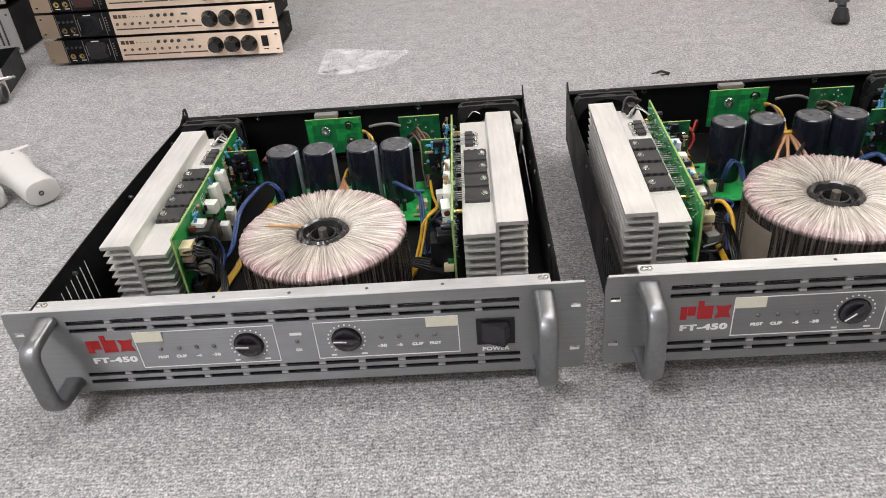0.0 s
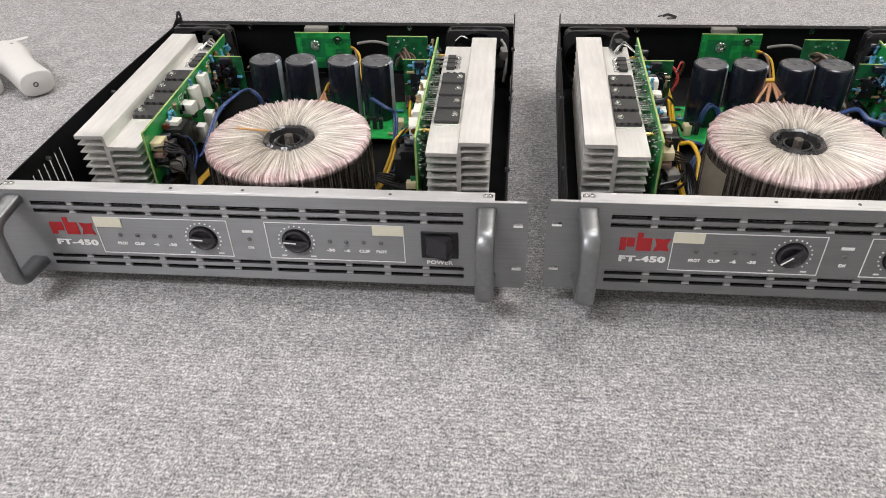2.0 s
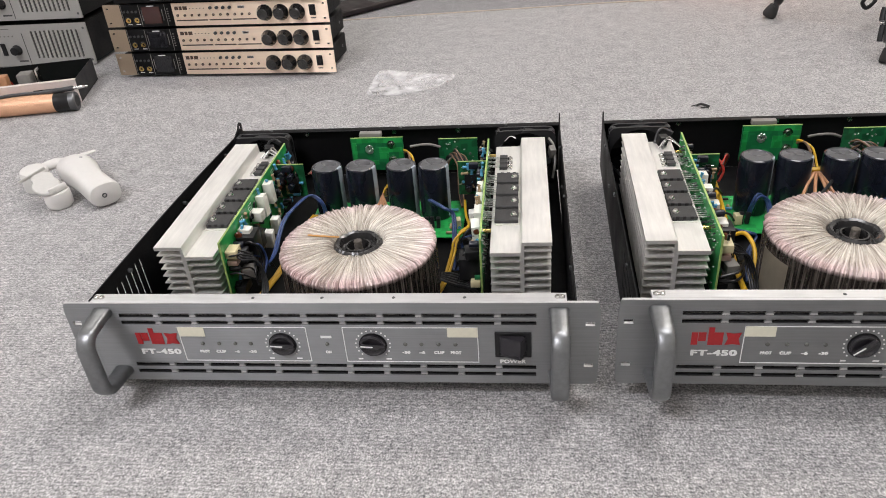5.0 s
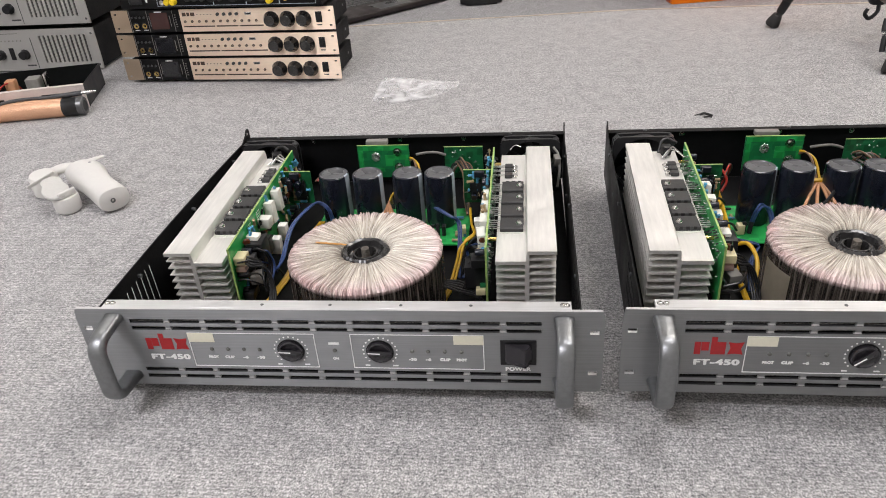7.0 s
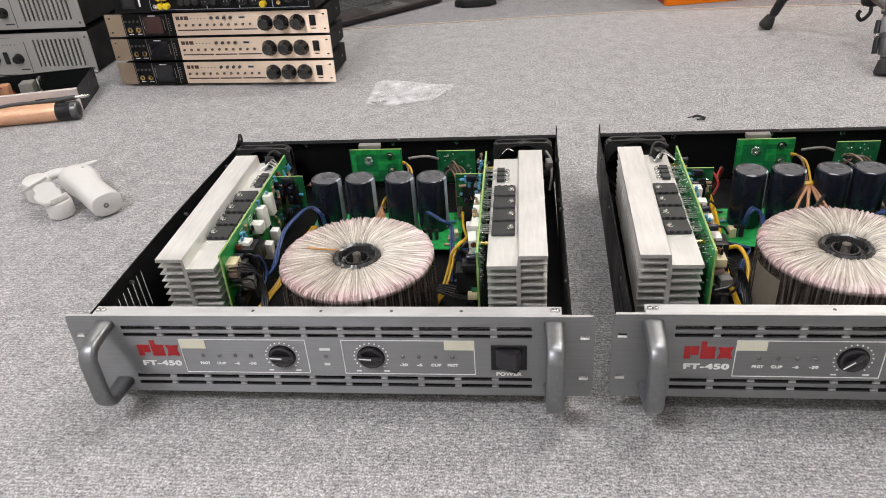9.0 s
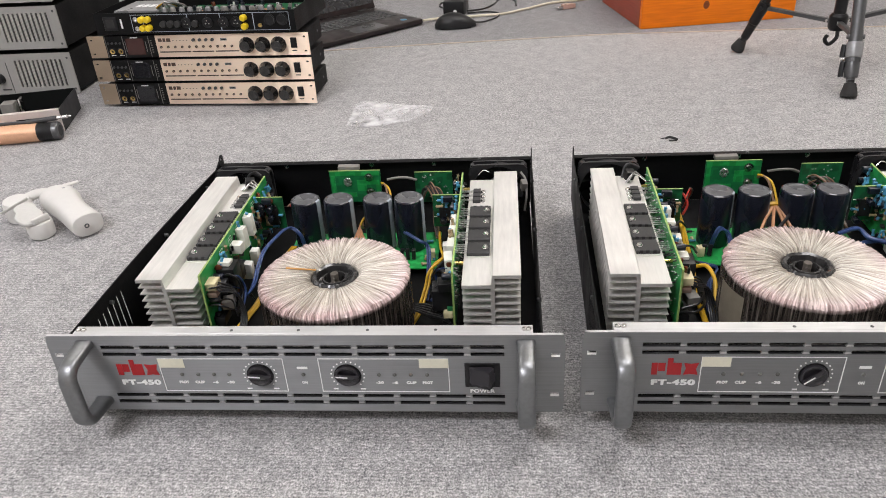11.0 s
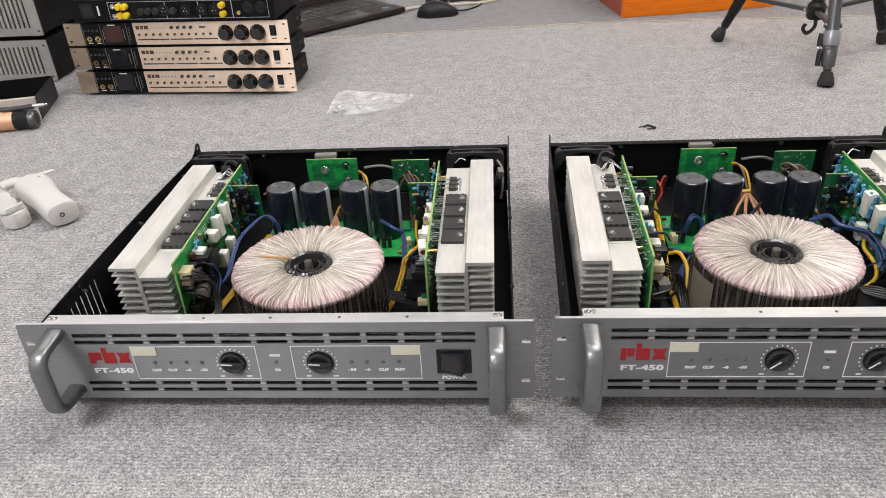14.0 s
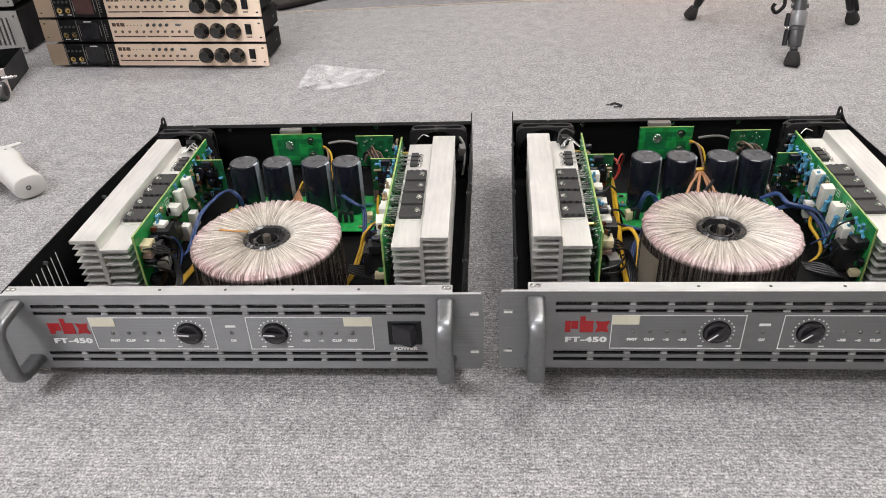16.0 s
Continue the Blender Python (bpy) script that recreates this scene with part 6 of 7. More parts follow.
# ---- the stack of grey-fronted amplifiers ----
def grey_amp(m):
    u = thing("amplifier", m, "black power amplifier with a light grey slotted front", "amplifier", "stacked grey-fronted amplifiers")
    W, H = 0.428, 0.0945
    bm = B()
    bx(bm, 0.003, W - 0.003, 0.0042, 0.300, 0.002, H - 0.001, 0.0012, 1)
    part("case", bm, BLACK, u, "black steel case")
    holes = []
    for base in (0.290, 0.020):
        for i in range(11):
            holes.append((base + 0.0110 * i, base + 0.0110 * i + 0.0044, 0.0170, 0.0800))
    bm = B()
    holed(bm, 0.0, W, 0.0, H, 0.0, 0.004, holes, 0)
    face = part("front_panel", bm, SILVERP, u, "light grey panel with upright vent slots")
    for i, (a, sh) in enumerate(((0.290, 1), (0.020, 1))):
        bm = B()
        bx(bm, a - 0.004, a + 0.118, 0.0041, 0.0060, 0.016, 0.084)
        part("vent_backing", bm, RUBBER, face)
    for x in (0.184, 0.244):
        bm = B()
        lathe(bm, [(0.0118, 0.0), (0.0118, 0.002), (0.0100, 0.004), (0.0092, 0.014), (0.0, 0.0145)], 26, (x, 0, 0.038), (0, -1, 0))
        part("knob", bm, BLACKP, face, "round black volume knob")
    bm = B()
    bx(bm, 0.2075, 0.2185, -0.003, 0.0, 0.0260, 0.0540, 0.0008, 1)
    part("power_switch", bm, BLACKP, face)
    for i in range(7):
        bm = B()
        cyl(bm, (0.185 + 0.0098 * i, 0.0, 0.0700), (0.185 + 0.0098 * i, -0.001, 0.0700), 0.0016, n=8)
        part("indicator_lamp", bm, GREYW, face)
    bm = B()
    bx(bm, 0.2670, 0.2684, -0.0004, 0.0, 0.0040, 0.0760)
    bx(bm, 0.1596, 0.1610, -0.0004, 0.0, 0.0040, 0.0760)
    bx(bm, 0.240, 0.262, -0.0004, 0.0, 0.0100, 0.0135)
    bx(bm, 0.180, 0.240, -0.0004, 0.0, 0.0860, 0.0870)
    part("printed_bar", bm, EPOXY, face, "dark printed lines")
    for x in (0.006, W - 0.010):
        for z in (0.010, H - 0.012):
            bm = B()
            lathe(bm, [(0.0, 0.0), (0.0028, 0.0), (0.0020, 0.0012), (0.0, 0.0010)], 12, (x + 0.002, 0, z), (0, -1, 0))
            part("screw", bm, GUNMETAL, face)
    for x in (0.04, W - 0.04):
        for y in (0.04, 0.26):
            bm = B()
            lathe(bm, [(0.0, -0.0105), (0.010, -0.0105), (0.011, 0.0), (0.011, 0.003), (0.0, 0.003)], 16, (x, y, 0))
            part("foot", bm, RUBBER, u)


for k, (ox, oy) in enumerate(((0.0, 0.0), (-0.001, 0.002), (0.002, -0.004))):
    grey_amp(pose(-0.9945 + ox, 1.094 + oy, 0.0035 + 0.1045 * k))


# ---- the opened low box with a pale front ----
def opened_box(m):
    u = thing("opened_unit", m, "low black box with its lid off and a pale front", "audio unit")
    W, D, H = 0.400, 0.150, 0.047
    bm = B()
    bx(bm, 0.0, W, 0.003, D, 0.0, 0.0016)
    bx(bm, 0.0, 0.0014, 0.003, D, 0.0016, H)
    bx(bm, 0.0014, W - 0.0014, D - 0.0014, D, 0.0016, H)
    part("case", bm, BLACK, u, "black steel case without a lid")
    bm = B()
    v = [(D, 0.0016), (0.003, 0.0016), (0.003, H), (D, H)]
    vs = [[bm.verts.new((x, y, z)) for y, z in v] for x in (W - 0.0014, W)]
    bm.faces.new(vs[0])
    bm.faces.new(vs[1][::-1])
    for i in range(4):
        bm.faces.new((vs[0][i], vs[0][(i + 1) % 4], vs[1][(i + 1) % 4], vs[1][i]))
    part("side_wall", bm, BLACKP, u, "dark grey side wall")
    bm = B()
    holed(bm, 0.0, W, 0.0, H, 0.0, 0.003, [(0.315, 0.372, H - 0.026, H - 0.013), (0.200, 0.245, H - 0.030, H - 0.014)], 0)
    bx(bm, 0.0, W, 0.003, 0.011, H - 0.0014, H)
    front = part("front_panel", bm, OPANEL, u, "pale pinkish front panel with cut-outs")
    for a, b in ((0.313, 0.374), (0.198, 0.247)):
        bm = B()
        bx(bm, a, b, 0.0031, 0.008, H - 0.032, H - 0.011)
        part("socket_strip", bm, BLACKP, front)
    for x in (0.262, 0.292):
        bm = B()
        lathe(bm, [(0.0052, 0.0), (0.0052, 0.003), (0.0, 0.003)], 14, (x, 0, H - 0.022), (0, -1, 0))
        part("button", bm, CHARCOAL, front)
    bm = B()
    bx(bm, 0.01, W - 0.01, 0.015, D - 0.01, 0.0040, 0.0056)
    pcb = part("circuit_board", bm, DGREEN, u)
    block("coil", 0.020, 0.022, 0.050, COPPERW, pcb, pose(0.245, 0.060, 0.0300), 0.003, "copper-wound coil")
    block("heat_sink", 0.026, 0.030, 0.050, GREYW, pcb, pose(0.290, 0.060, 0.0305), 0.002, "grey metal heat sink")
    block("bracket", 0.004, 0.020, 0.056, CHROME, pcb, pose(0.314, 0.062, 0.0336), 0.001)
    for x in (0.16, 0.205, 0.12):
        bm = B()
        lathe(bm, [(0.0, 0.0), (0.011, 0.0), (0.011, 0.048), (0.010, 0.050), (0.0, 0.0495)], 20, (x, 0.055, 0.0056))
        part("small_capacitor", bm, SLEEVE, pcb)
    for i in range(5):
        wire(u, [(0.10 + 0.03 * i, 0.030, 0.0060), (0.11 + 0.03 * i, 0.035, 0.045), (0.13 + 0.03 * i, 0.060, 0.048), (0.14 + 0.03 * i, 0.085, 0.010)], 0.0016, (YELLOWW, BLACKW, INK, BLACKW, REDW)[i], "signal_wire")


ang = 15.5
cs, sn = math.cos(radians(ang)), math.sin(radians(ang))
opened_box(pose(-0.472 - 0.400 * cs, 0.846 - 0.400 * sn, 0.0005, 0, 0, ang))


# ---- the copper-coloured tube, its lead and the orange clip ----
def copper_tube(m):
    """Lies along -x from its dark end."""
    u = thing("microphone_body", m, "copper-coloured perforated tube with a black end cap", "microphone")
    R = 0.0182
    bm = B()
    lathe(bm, [(R * 0.985, 0.040), (R, 0.0415), (R, 0.325), (R * 0.97, 0.327), (0.0, 0.327)], 40, (0, 0, R), (-1, 0, 0))
    tube = part("tube", bm, COPPER, u, "copper-coloured dimpled tube")
    bm = B()
    lathe(bm, [(0.0, 0.0), (R * 0.90, 0.0), (R * 0.97, 0.0018), (R * 1.0, 0.0110), (R * 0.985, 0.0115), (R * 0.985, 0.0405), (0.0, 0.0405)], 40, (0, 0, R), (-1, 0, 0))
    cap = part("end_cap", bm, BLACKP, u, "glossy black end cap")
    bm = B()
    lathe(bm, [(R * 0.6, -0.0006), (R * 0.9, -0.0006), (R * 1.004, 0.0018), (R * 1.006, 0.0110), (R * 0.99, 0.0112)], 40, (0, 0, R), (-1, 0, 0))
    part("end_ring", bm, GUNMETAL, cap, "dull grey ring")
    bm = B()
    for i in range(26):
        for j in range(14):
            a = radians(20 + 10 * j)
            x = -0.060 - 0.0062 * i - 0.0031 * (j % 2)
            c = Vector((x, -math.cos(a) * R, R + math.sin(a) * R))
            nrm = Vector((0, -math.cos(a), math.sin(a)))
            cyl(bm, c - nrm * 0.0004, c + nrm * 0.0005, 0.0016, 0.0009, 6)
    tagged(part("dimples", bm, COPPER, tube), kind="stuff")


TUBE = pose(-0.455, 0.806, 0.0, 0, 0, 11.6)
copper_tube(TUBE)

lead = thing("jack_lead", TUBE, "dark grey audio lead with a silver jack plug", "audio cable")
bm = B()
cyl(bm, (-0.060, 0.006, 0.0385), (-0.0020, 0.006, 0.0420), 0.0046, 0.0050, 18)
part("plug_sleeve", bm, CHARCOAL, lead)
bm = B()
lathe(bm, [(0.0, 0.0), (0.0031, 0.0), (0.0031, 0.021), (0.0022, 0.0225), (0.0030, 0.0255), (0.0010, 0.0290), (0.0, 0.0292)], 16, (-0.002, 0.006, 0.0420), (1, 0, 0.06))
part("plug_tip", bm, CHROME, lead, "shiny silver plug tip")
bm = B()
sweep(bm, [(-0.060, 0.006, 0.0385), (-0.100, 0.005, 0.0392), (-0.135, 0.000, 0.0390), (-0.165, -0.010, 0.0340), (-0.190, -0.024, 0.0200), (-0.215, -0.040, 0.0050), (-0.260, -0.075, 0.0036), (-0.34, -0.11, 0.0036)], 0.0034, 10)
part("lead_cable", bm, CHARCOAL, lead)

clip = thing("plastic_clip", TUBE @ pose(-0.188, -0.026, 0.0, 0, 0, -6), "bright orange plastic clip beside the copper tube", "clip")
bm = B()
prof = [(-0.012, 0.0), (0.012, 0.0), (0.011, 0.018), (0.007, 0.024), (0.009, 0.036), (0.010, 0.052), (0.003, 0.060), (-0.005, 0.059), (-0.010, 0.050), (-0.009, 0.034), (-0.007, 0.024), (-0.011, 0.016)]
vs = [[bm.verts.new((x, y, z)) for x, z in prof] for y in (-0.0035, 0.0035)]
bm.faces.new(vs[0])
bm.faces.new(vs[1][::-1])
for i in range(len(prof)):
    bm.faces.new((vs[0][i], vs[0][(i + 1) % len(prof)], vs[1][(i + 1) % len(prof)], vs[1][i]))
bmesh.ops.recalc_face_normals(bm, faces=bm.faces)
bmesh.ops.bevel(bm, geom=bm.edges[:], offset=0.0010, segments=2, affect="EDGES")
part("jaw", bm, ORANGEP, clip)
bm = B()
bx(bm, -0.010, 0.010, -0.0160, -0.0038, 0.0, 0.0100, 0.002, 2)
part("foot_pad", bm, ORANGEP, clip)
bm = B()
cyl(bm, (0.0, -0.007, 0.021), (0.0, 0.005, 0.021), 0.003, n=12)
part("pivot_pin", bm, CHROME, clip)


# ---- the white phone gimbal ----
def loft(bm, rings):
    """Skin closed rings of equal count, capped at both ends."""
    vs = [[bm.verts.new(p) for p in r] for r in rings]
    n = len(vs[0])
    for p, q in zip(vs, vs[1:]):
        for j in range(n):
            bm.faces.new((p[j], p[(j + 1) % n], q[(j + 1) % n], q[j]))
    bm.faces.new(vs[0][::-1])
    bm.faces.new(vs[-1])


def plate(bm, outline, z0, z1, r=0.0012):
    """A flat plate with rounded edges over an outline of (x, y)."""
    c = Vector((sum(p[0] for p in outline) / len(outline), sum(p[1] for p in outline) / len(outline)))

    def ring(inset, z):
        out = []
        for p in outline:
            d = Vector(p) - c
            q = Vector(p) - d.normalized() * inset
            out.append((q.x, q.y, z))
        return out
    loft(bm, [ring(r, z0), ring(0.0, z0 + r), ring(0.0, z1 - r), ring(r, z1)])


def gimbal():
    u = thing("phone_gimbal", pose(0, 0, 0), "white folding phone gimbal lying on the carpet", "phone gimbal")
    a, b = Vector((-0.189, 0.400, 0.0200)), Vector((-0.296, 0.492, 0.0225))
    n = (b - a).normalized()
    side = Vector((0, 0, 1)).cross(n).normalized()
    upv = n.cross(side)
    # grip: an oval bar with flattened top that swells to a head; side points to the left of the axis
    secs = [(-0.0010, 0.0195, 0.0145, 0.0, 0.0, 0.80), (0.0, 0.0222, 0.0168, 0.0, 0.0, 0.78), (0.0035, 0.0232, 0.0176, 0.0, 0.0, 0.76), (0.030, 0.0222, 0.0176, 0.0, 0.0003, 0.72),
            (0.060, 0.0216, 0.0182, -0.0006, 0.0008, 0.70), (0.078, 0.0232, 0.0192, -0.0020, 0.0016, 0.70), (0.096, 0.0262, 0.0205, -0.0034, 0.0026, 0.74), (0.114, 0.0268, 0.0210, -0.0030, 0.0030, 0.80),
            (0.130, 0.0240, 0.0196, -0.0012, 0.0024, 0.88), (0.142, 0.0176, 0.0150, 0.0, 0.0016, 0.95), (0.148, 0.0080, 0.0070, 0.0, 0.0010, 1.0)]
    rings = []
    for d, w, h, so, uo, e in secs:
        c = a + n * d + side * so + upv * uo
        rings.append([c + side * x + upv * y for x, y in bar_ring(w, h, 40, e)])
    bm = B()
    loft(bm, rings)
    grip = part("grip", bm, GWHITE, u, "smooth white oval grip")
    for f in grip.data.polygons:
        f.use_smooth = True
    bm = B()
    lathe(bm, [(0.0022, -0.0012), (0.0036, 0.0002), (0.0036, 0.0010), (0.0020, 0.0010), (0.0020, -0.0040), (0.0, -0.0040)], 20, a + side * 0.003 - n * 0.0010, -n)
    part("tripod_socket", bm, GUNMETAL, grip, "threaded metal socket")
    axes = Matrix(((-side.x, n.x, upv.x, 0), (-side.y, n.y, upv.y, 0), (-side.z, n.z, upv.z, 0), (0, 0, 0, 1)))
    bm = B()
    lathe(bm, [(0.0, 0.0), (0.0026, 0.0), (0.0028, 0.0040), (0.0018, 0.0046), (0.0, 0.0046)], 16, (0.011, 0.106, 0.0190))
    part("button", bm, COLLAR, grip, "small grey button", Matrix.Translation(a) @ axes)
    # flat trigger blade
    p, q = Vector((-0.281, 0.486, 0.0400)), Vector((-0.2525, 0.5060, 0.0430))
    d = (q - p).normalized()
    w = Vector((0, 0, 1)).cross(d).normalized()
    t = d.cross(w)
    rr = []
    for k, (f, wide, tall) in enumerate(((0.0, 0.0060, 0.0026), (0.3, 0.0056, 0.0022), (0.7, 0.0052, 0.0018), (0.93, 0.0044, 0.0015), (1.0, 0.0022, 0.0010))):
        c = p + (q - p) * f
        rr.append([c + w * x + t * y for x, y in bar_ring(wide, tall, 16, 0.8)])
    bm = B()
    loft(bm, rr)
    part("trigger", bm, GWHITE, u, "flat white finger trigger")
    # folding arm from the head to the first motor
    bm = B()
    sweep(bm, [(-0.293, 0.489, 0.030), (-0.306, 0.490, 0.031), (-0.318, 0.484, 0.031), (-0.328, 0.472, 0.029)], 0.0052, 14, 6, sx=1.5)
    part("arm", bm, GWHITE, u, "white folding arm")
    bm = B()
    lathe(bm, [(0.0, 0.0), (0.0170, 0.0), (0.0206, 0.0030), (0.0212, 0.010), (0.0208, 0.0300), (0.0190, 0.0345), (0.0150, 0.0362), (0.0, 0.0366)], 40, (-0.3335, 0.459, 0.0010), (0.05, -0.09, 1))
    part("motor", bm, GWHITE, u, "round white motor housing")
    bm = B()
    lathe(bm, [(0.0, 0.0), (0.0150, 0.0), (0.0184, 0.0030), (0.0192, 0.010), (0.0190, 0.0220), (0.0172, 0.0262), (0.0, 0.0270)], 40, (-0.2680, 0.4040, 0.0010), (0.03, -0.07, 1))
    part("motor", bm, GWHITE, u, "round white motor housing")
    # clamp plate: two lobes with a waist, lying over both motors
    lobe = []
    c0, c1 = Vector((-0.300, 0.427)), Vector((-0.276, 0.399))
    ax = (c1 - c0).normalized()
    per = Vector((-ax.y, ax.x))
    for k in range(48):
        g = 2 * math.pi * k / 48
        along = 0.034 * math.cos(g)
        w0 = 0.0195 * abs(math.sin(g)) ** 0.75 * (1.0 - 0.22 * math.exp(-((along + 0.010) / 0.009) ** 2))
        m = (c0 + c1) / 2 + ax * (0.003 + along) + per * math.copysign(w0, math.sin(g))
        lobe.append((m.x, m.y))
    bm = B()
    plate(bm, lobe, 0.0, 0.0052)
    for v in bm.verts:
        f = (Vector((v.co.x, v.co.y)) - c1).dot(-ax) / 0.05
        v.co.z += 0.0290 + 0.0050 * f
    part("clamp_plate", bm, GGREY, u, "pale grey waisted clamp plate")
    bm = B()
    bx(bm, -0.0135, 0.0135, -0.0026, 0.0026, -0.0058, 0.0040, 0.0020, 3)
    part("clamp_jaw", bm, GWHITE, u, "white rounded clamp jaw", pose(-0.2590, 0.3965, 0.0330, 0, -4, 58))
    bm = B()
    bx(bm, -0.0230, 0.0230, -0.0010, 0.0010, -0.0026, 0.0026, 0.0008, 2)
    part("clamp_jaw", bm, GGREY, u, "thin pale clamp edge", pose(-0.3165, 0.4290, 0.0385, 0, -6, 66))


gimbal()


# ---- the little bag of screws and the scrap beside it ----
bag = thing("plastic_bag", pose(0, 0, 0), "small clear plastic bag holding a few screws", "plastic bag")
nx, ny = 72, 44
co = [Vector((0.120, 0.977, 0)), Vector((0.281, 0.938, 0)), Vector((0.268, 0.872, 0)), Vector((0.118, 0.836, 0))]
for nm, lift in (("film_under", 0.0008), ("film_over", 0.0040)):
    bm = B()
    g = []
    for i in range(nx + 1):
        row = []
        for j in range(ny + 1):
            u, w = i / nx, j / ny
            p = (co[0] * (1 - u) + co[1] * u) * (1 - w) + (co[3] * (1 - u) + co[2] * u) * w
            p.y -= 0.022 * w ** 2 * math.sin(math.pi * u ** 0.85) - 0.004 * (1 - w) ** 2 * math.sin(math.pi * u * 2)
            p.x += 0.006 * u ** 3 * math.sin(math.pi * w * 1.4)
            puff = min(1.0, 6 * min(u, 1 - u, w, 1 - w))
            crease = (1 - abs(noise.noise(p * 55))) ** 4 + 0.6 * (1 - abs(noise.noise(p * 120 + Vector((5, 2, 0))))) ** 5
            h = lift + (0 if lift < 0.002 else puff * (0.002 + 0.003 * noise.noise(p * 26) + 0.0016 * crease))
            h += 0.004 * max(0.0, noise.noise(p * 22 + Vector((3, 1, 0)))) * (1 - puff)
            row.append(bm.verts.new((p.x, p.y, max(0.0008 + lift * 0.3, h))))
        g.append(row)
    for i in range(nx):
        for j in range(ny):
            bm.faces.new((g[i][j], g[i + 1][j], g[i + 1][j + 1], g[i][j + 1]))
    part(nm, bm, POLY, bag, "thin crumpled clear film")
bm = B()
sweep(bm, [(0.268, 0.940, 0.004), (0.271, 0.905, 0.005), (0.271, 0.870, 0.004)], 0.0012, 6)
part("zip_strip", bm, POLY, bag)
rng = random.Random(21)
for i in range(16):
    x, y = 0.148 + rng.uniform(-0.020, 0.030), 0.858 + rng.uniform(-0.020, 0.020)
    a = rng.uniform(0, math.pi)
    dv = Vector((math.cos(a), math.sin(a), 0.05))
    bm = B()
    c = Vector((x, y, 0.0042))
    cyl(bm, c, c + dv * 0.009, 0.0013, n=8)
    cyl(bm, c - dv * 0.002, c, 0.0028, 0.0026, n=10)
    tagged(part("loose_screw", bm, CHROME if i % 2 else GUNMETAL), "small machine screw inside the clear bag", "screw", "screws in the bag")

bm = B()
pts = [(0.717, 0.736, 0.0015), (0.724, 0.736, 0.004), (0.731, 0.732, 0.0035), (0.738, 0.730, 0.0015)]
sweep(bm, pts, 0.0014, 7, 4, sx=1.6)
sweep(bm, [(0.722, 0.725, 0.0015), (0.730, 0.723, 0.0030), (0.735, 0.724, 0.0015)], 0.0012, 6, 4)
sweep(bm, [(0.709, 0.735, 0.0012), (0.716, 0.737, 0.0020)], 0.0010, 5)
tagged(part("tape_scrap", bm, RUBBER), "curled scrap of black tape on carpet", "scrap")


# ---- laptop, mouse, leads ----
def laptop(m):
    u = thing("laptop", m, "open dark laptop standing on the carpet", "laptop")
    W, D = 0.345, 0.240
    bm = B()
    bx(bm, 0, W, 0, D, 0.004, 0.019, 0.004, 3)
    base = part("base", bm, LAPTOP, u, "dark brushed metal base")
    for x in (0.04, W - 0.04):
        for y in (0.03, D - 0.03):
            bm = B()
            cyl(bm, (x, y, 0.0), (x, y, 0.0045), 0.007, n=12)
            part("foot", bm, RUBBER, u)
    bm = B()
    bx(bm, 0.118, 0.228, 0.012, 0.078, 0.0188, 0.0194, 0.0003, 1)
    part("touchpad", bm, GUNMETAL, base)
    for r in range(5):
        for c in range(15):
            bm = B()
            bx(bm, 0, 0.0165, 0, 0.0165, 0.0, 0.0016, 0.0006, 1)
            part("key", bm, CHARCOAL, base, m=pose(0.020 + 0.0206 * c, 0.098 + 0.0205 * r, 0.0190))
    bm = B()
    lathe(bm, [(0.0, 0.0), (0.010, 0.0), (0.010, 0.0004), (0.0, 0.0004)], 20, (W - 0.045, 0.035, 0.0190))
    part("sticker", bm, RESIST, base, "small pale blue sticker")
    bm = B()
    bx(bm, 0.0, W, 0.0, 0.007, 0.0, 0.225, 0.003, 2)
    lid = part("lid", bm, LAPTOP, u, "open laptop lid", pose(0, D - 0.004, 0.020, -22))
    bm = B()
    bx(bm, 0.010, W - 0.010, -0.0006, 0.0002, 0.016, 0.215)
    part("screen", bm, SCREEN, lid, "switched-off screen")
    for x in (0.05, W - 0.05):
        bm = B()
        cyl(bm, (x - 0.018, D - 0.003, 0.018), (x + 0.018, D - 0.003, 0.018), 0.005, n=14)
        part("hinge", bm, BLACKP, u)


laptop(pose(-0.050, 1.412, 0.0, 0, 0, 44.5))

mouse = thing("mouse", pose(0.292, 1.614, 0, 0, 0, 8) @ Matrix.Scale(1.08, 4), "black corded computer mouse on the carpet", "mouse")
bm = B()
g = []
for i in range(17):
    u = i / 16
    row = []
    for j in range(13):
        a = math.pi * j / 12
        w = 0.031 * (math.sin(math.pi * min(max(u, 0.03), 0.97)) ** 0.38)
        h = 0.036 * (math.sin(math.pi * (0.06 + 0.88 * u ** 0.8)) ** 0.75)
        row.append(bm.verts.new((-0.054 + 0.108 * u, -w * math.cos(a), 0.003 + h * math.sin(a) ** 0.8)))
    g.append(row)
for i in range(16):
    for j in range(12):
        bm.faces.new((g[i][j], g[i + 1][j], g[i + 1][j + 1], g[i][j + 1]))
    bm.faces.new((g[i][0], g[i][12], g[i + 1][12], g[i + 1][0]))
bm.faces.new(g[0])
bm.faces.new(g[16])
part("shell", bm, BLACKP, mouse, "smooth black shell")
bm = B()
bx(bm, -0.040, 0.040, -0.022, 0.022, 0.0, 0.0035, 0.001, 1)
part("glide_plate", bm, RUBBER, mouse)

brick = thing("power_adapter", pose(0.285, 1.790, 0, 0, 0, -6), "black laptop power adapter lying on the carpet", "power adapter")
bm = B()
bx(bm, -0.032, 0.032, -0.050, 0.050, 0.0, 0.046, 0.005, 2)
part("adapter_body", bm, BLACKP, brick)
bm = B()
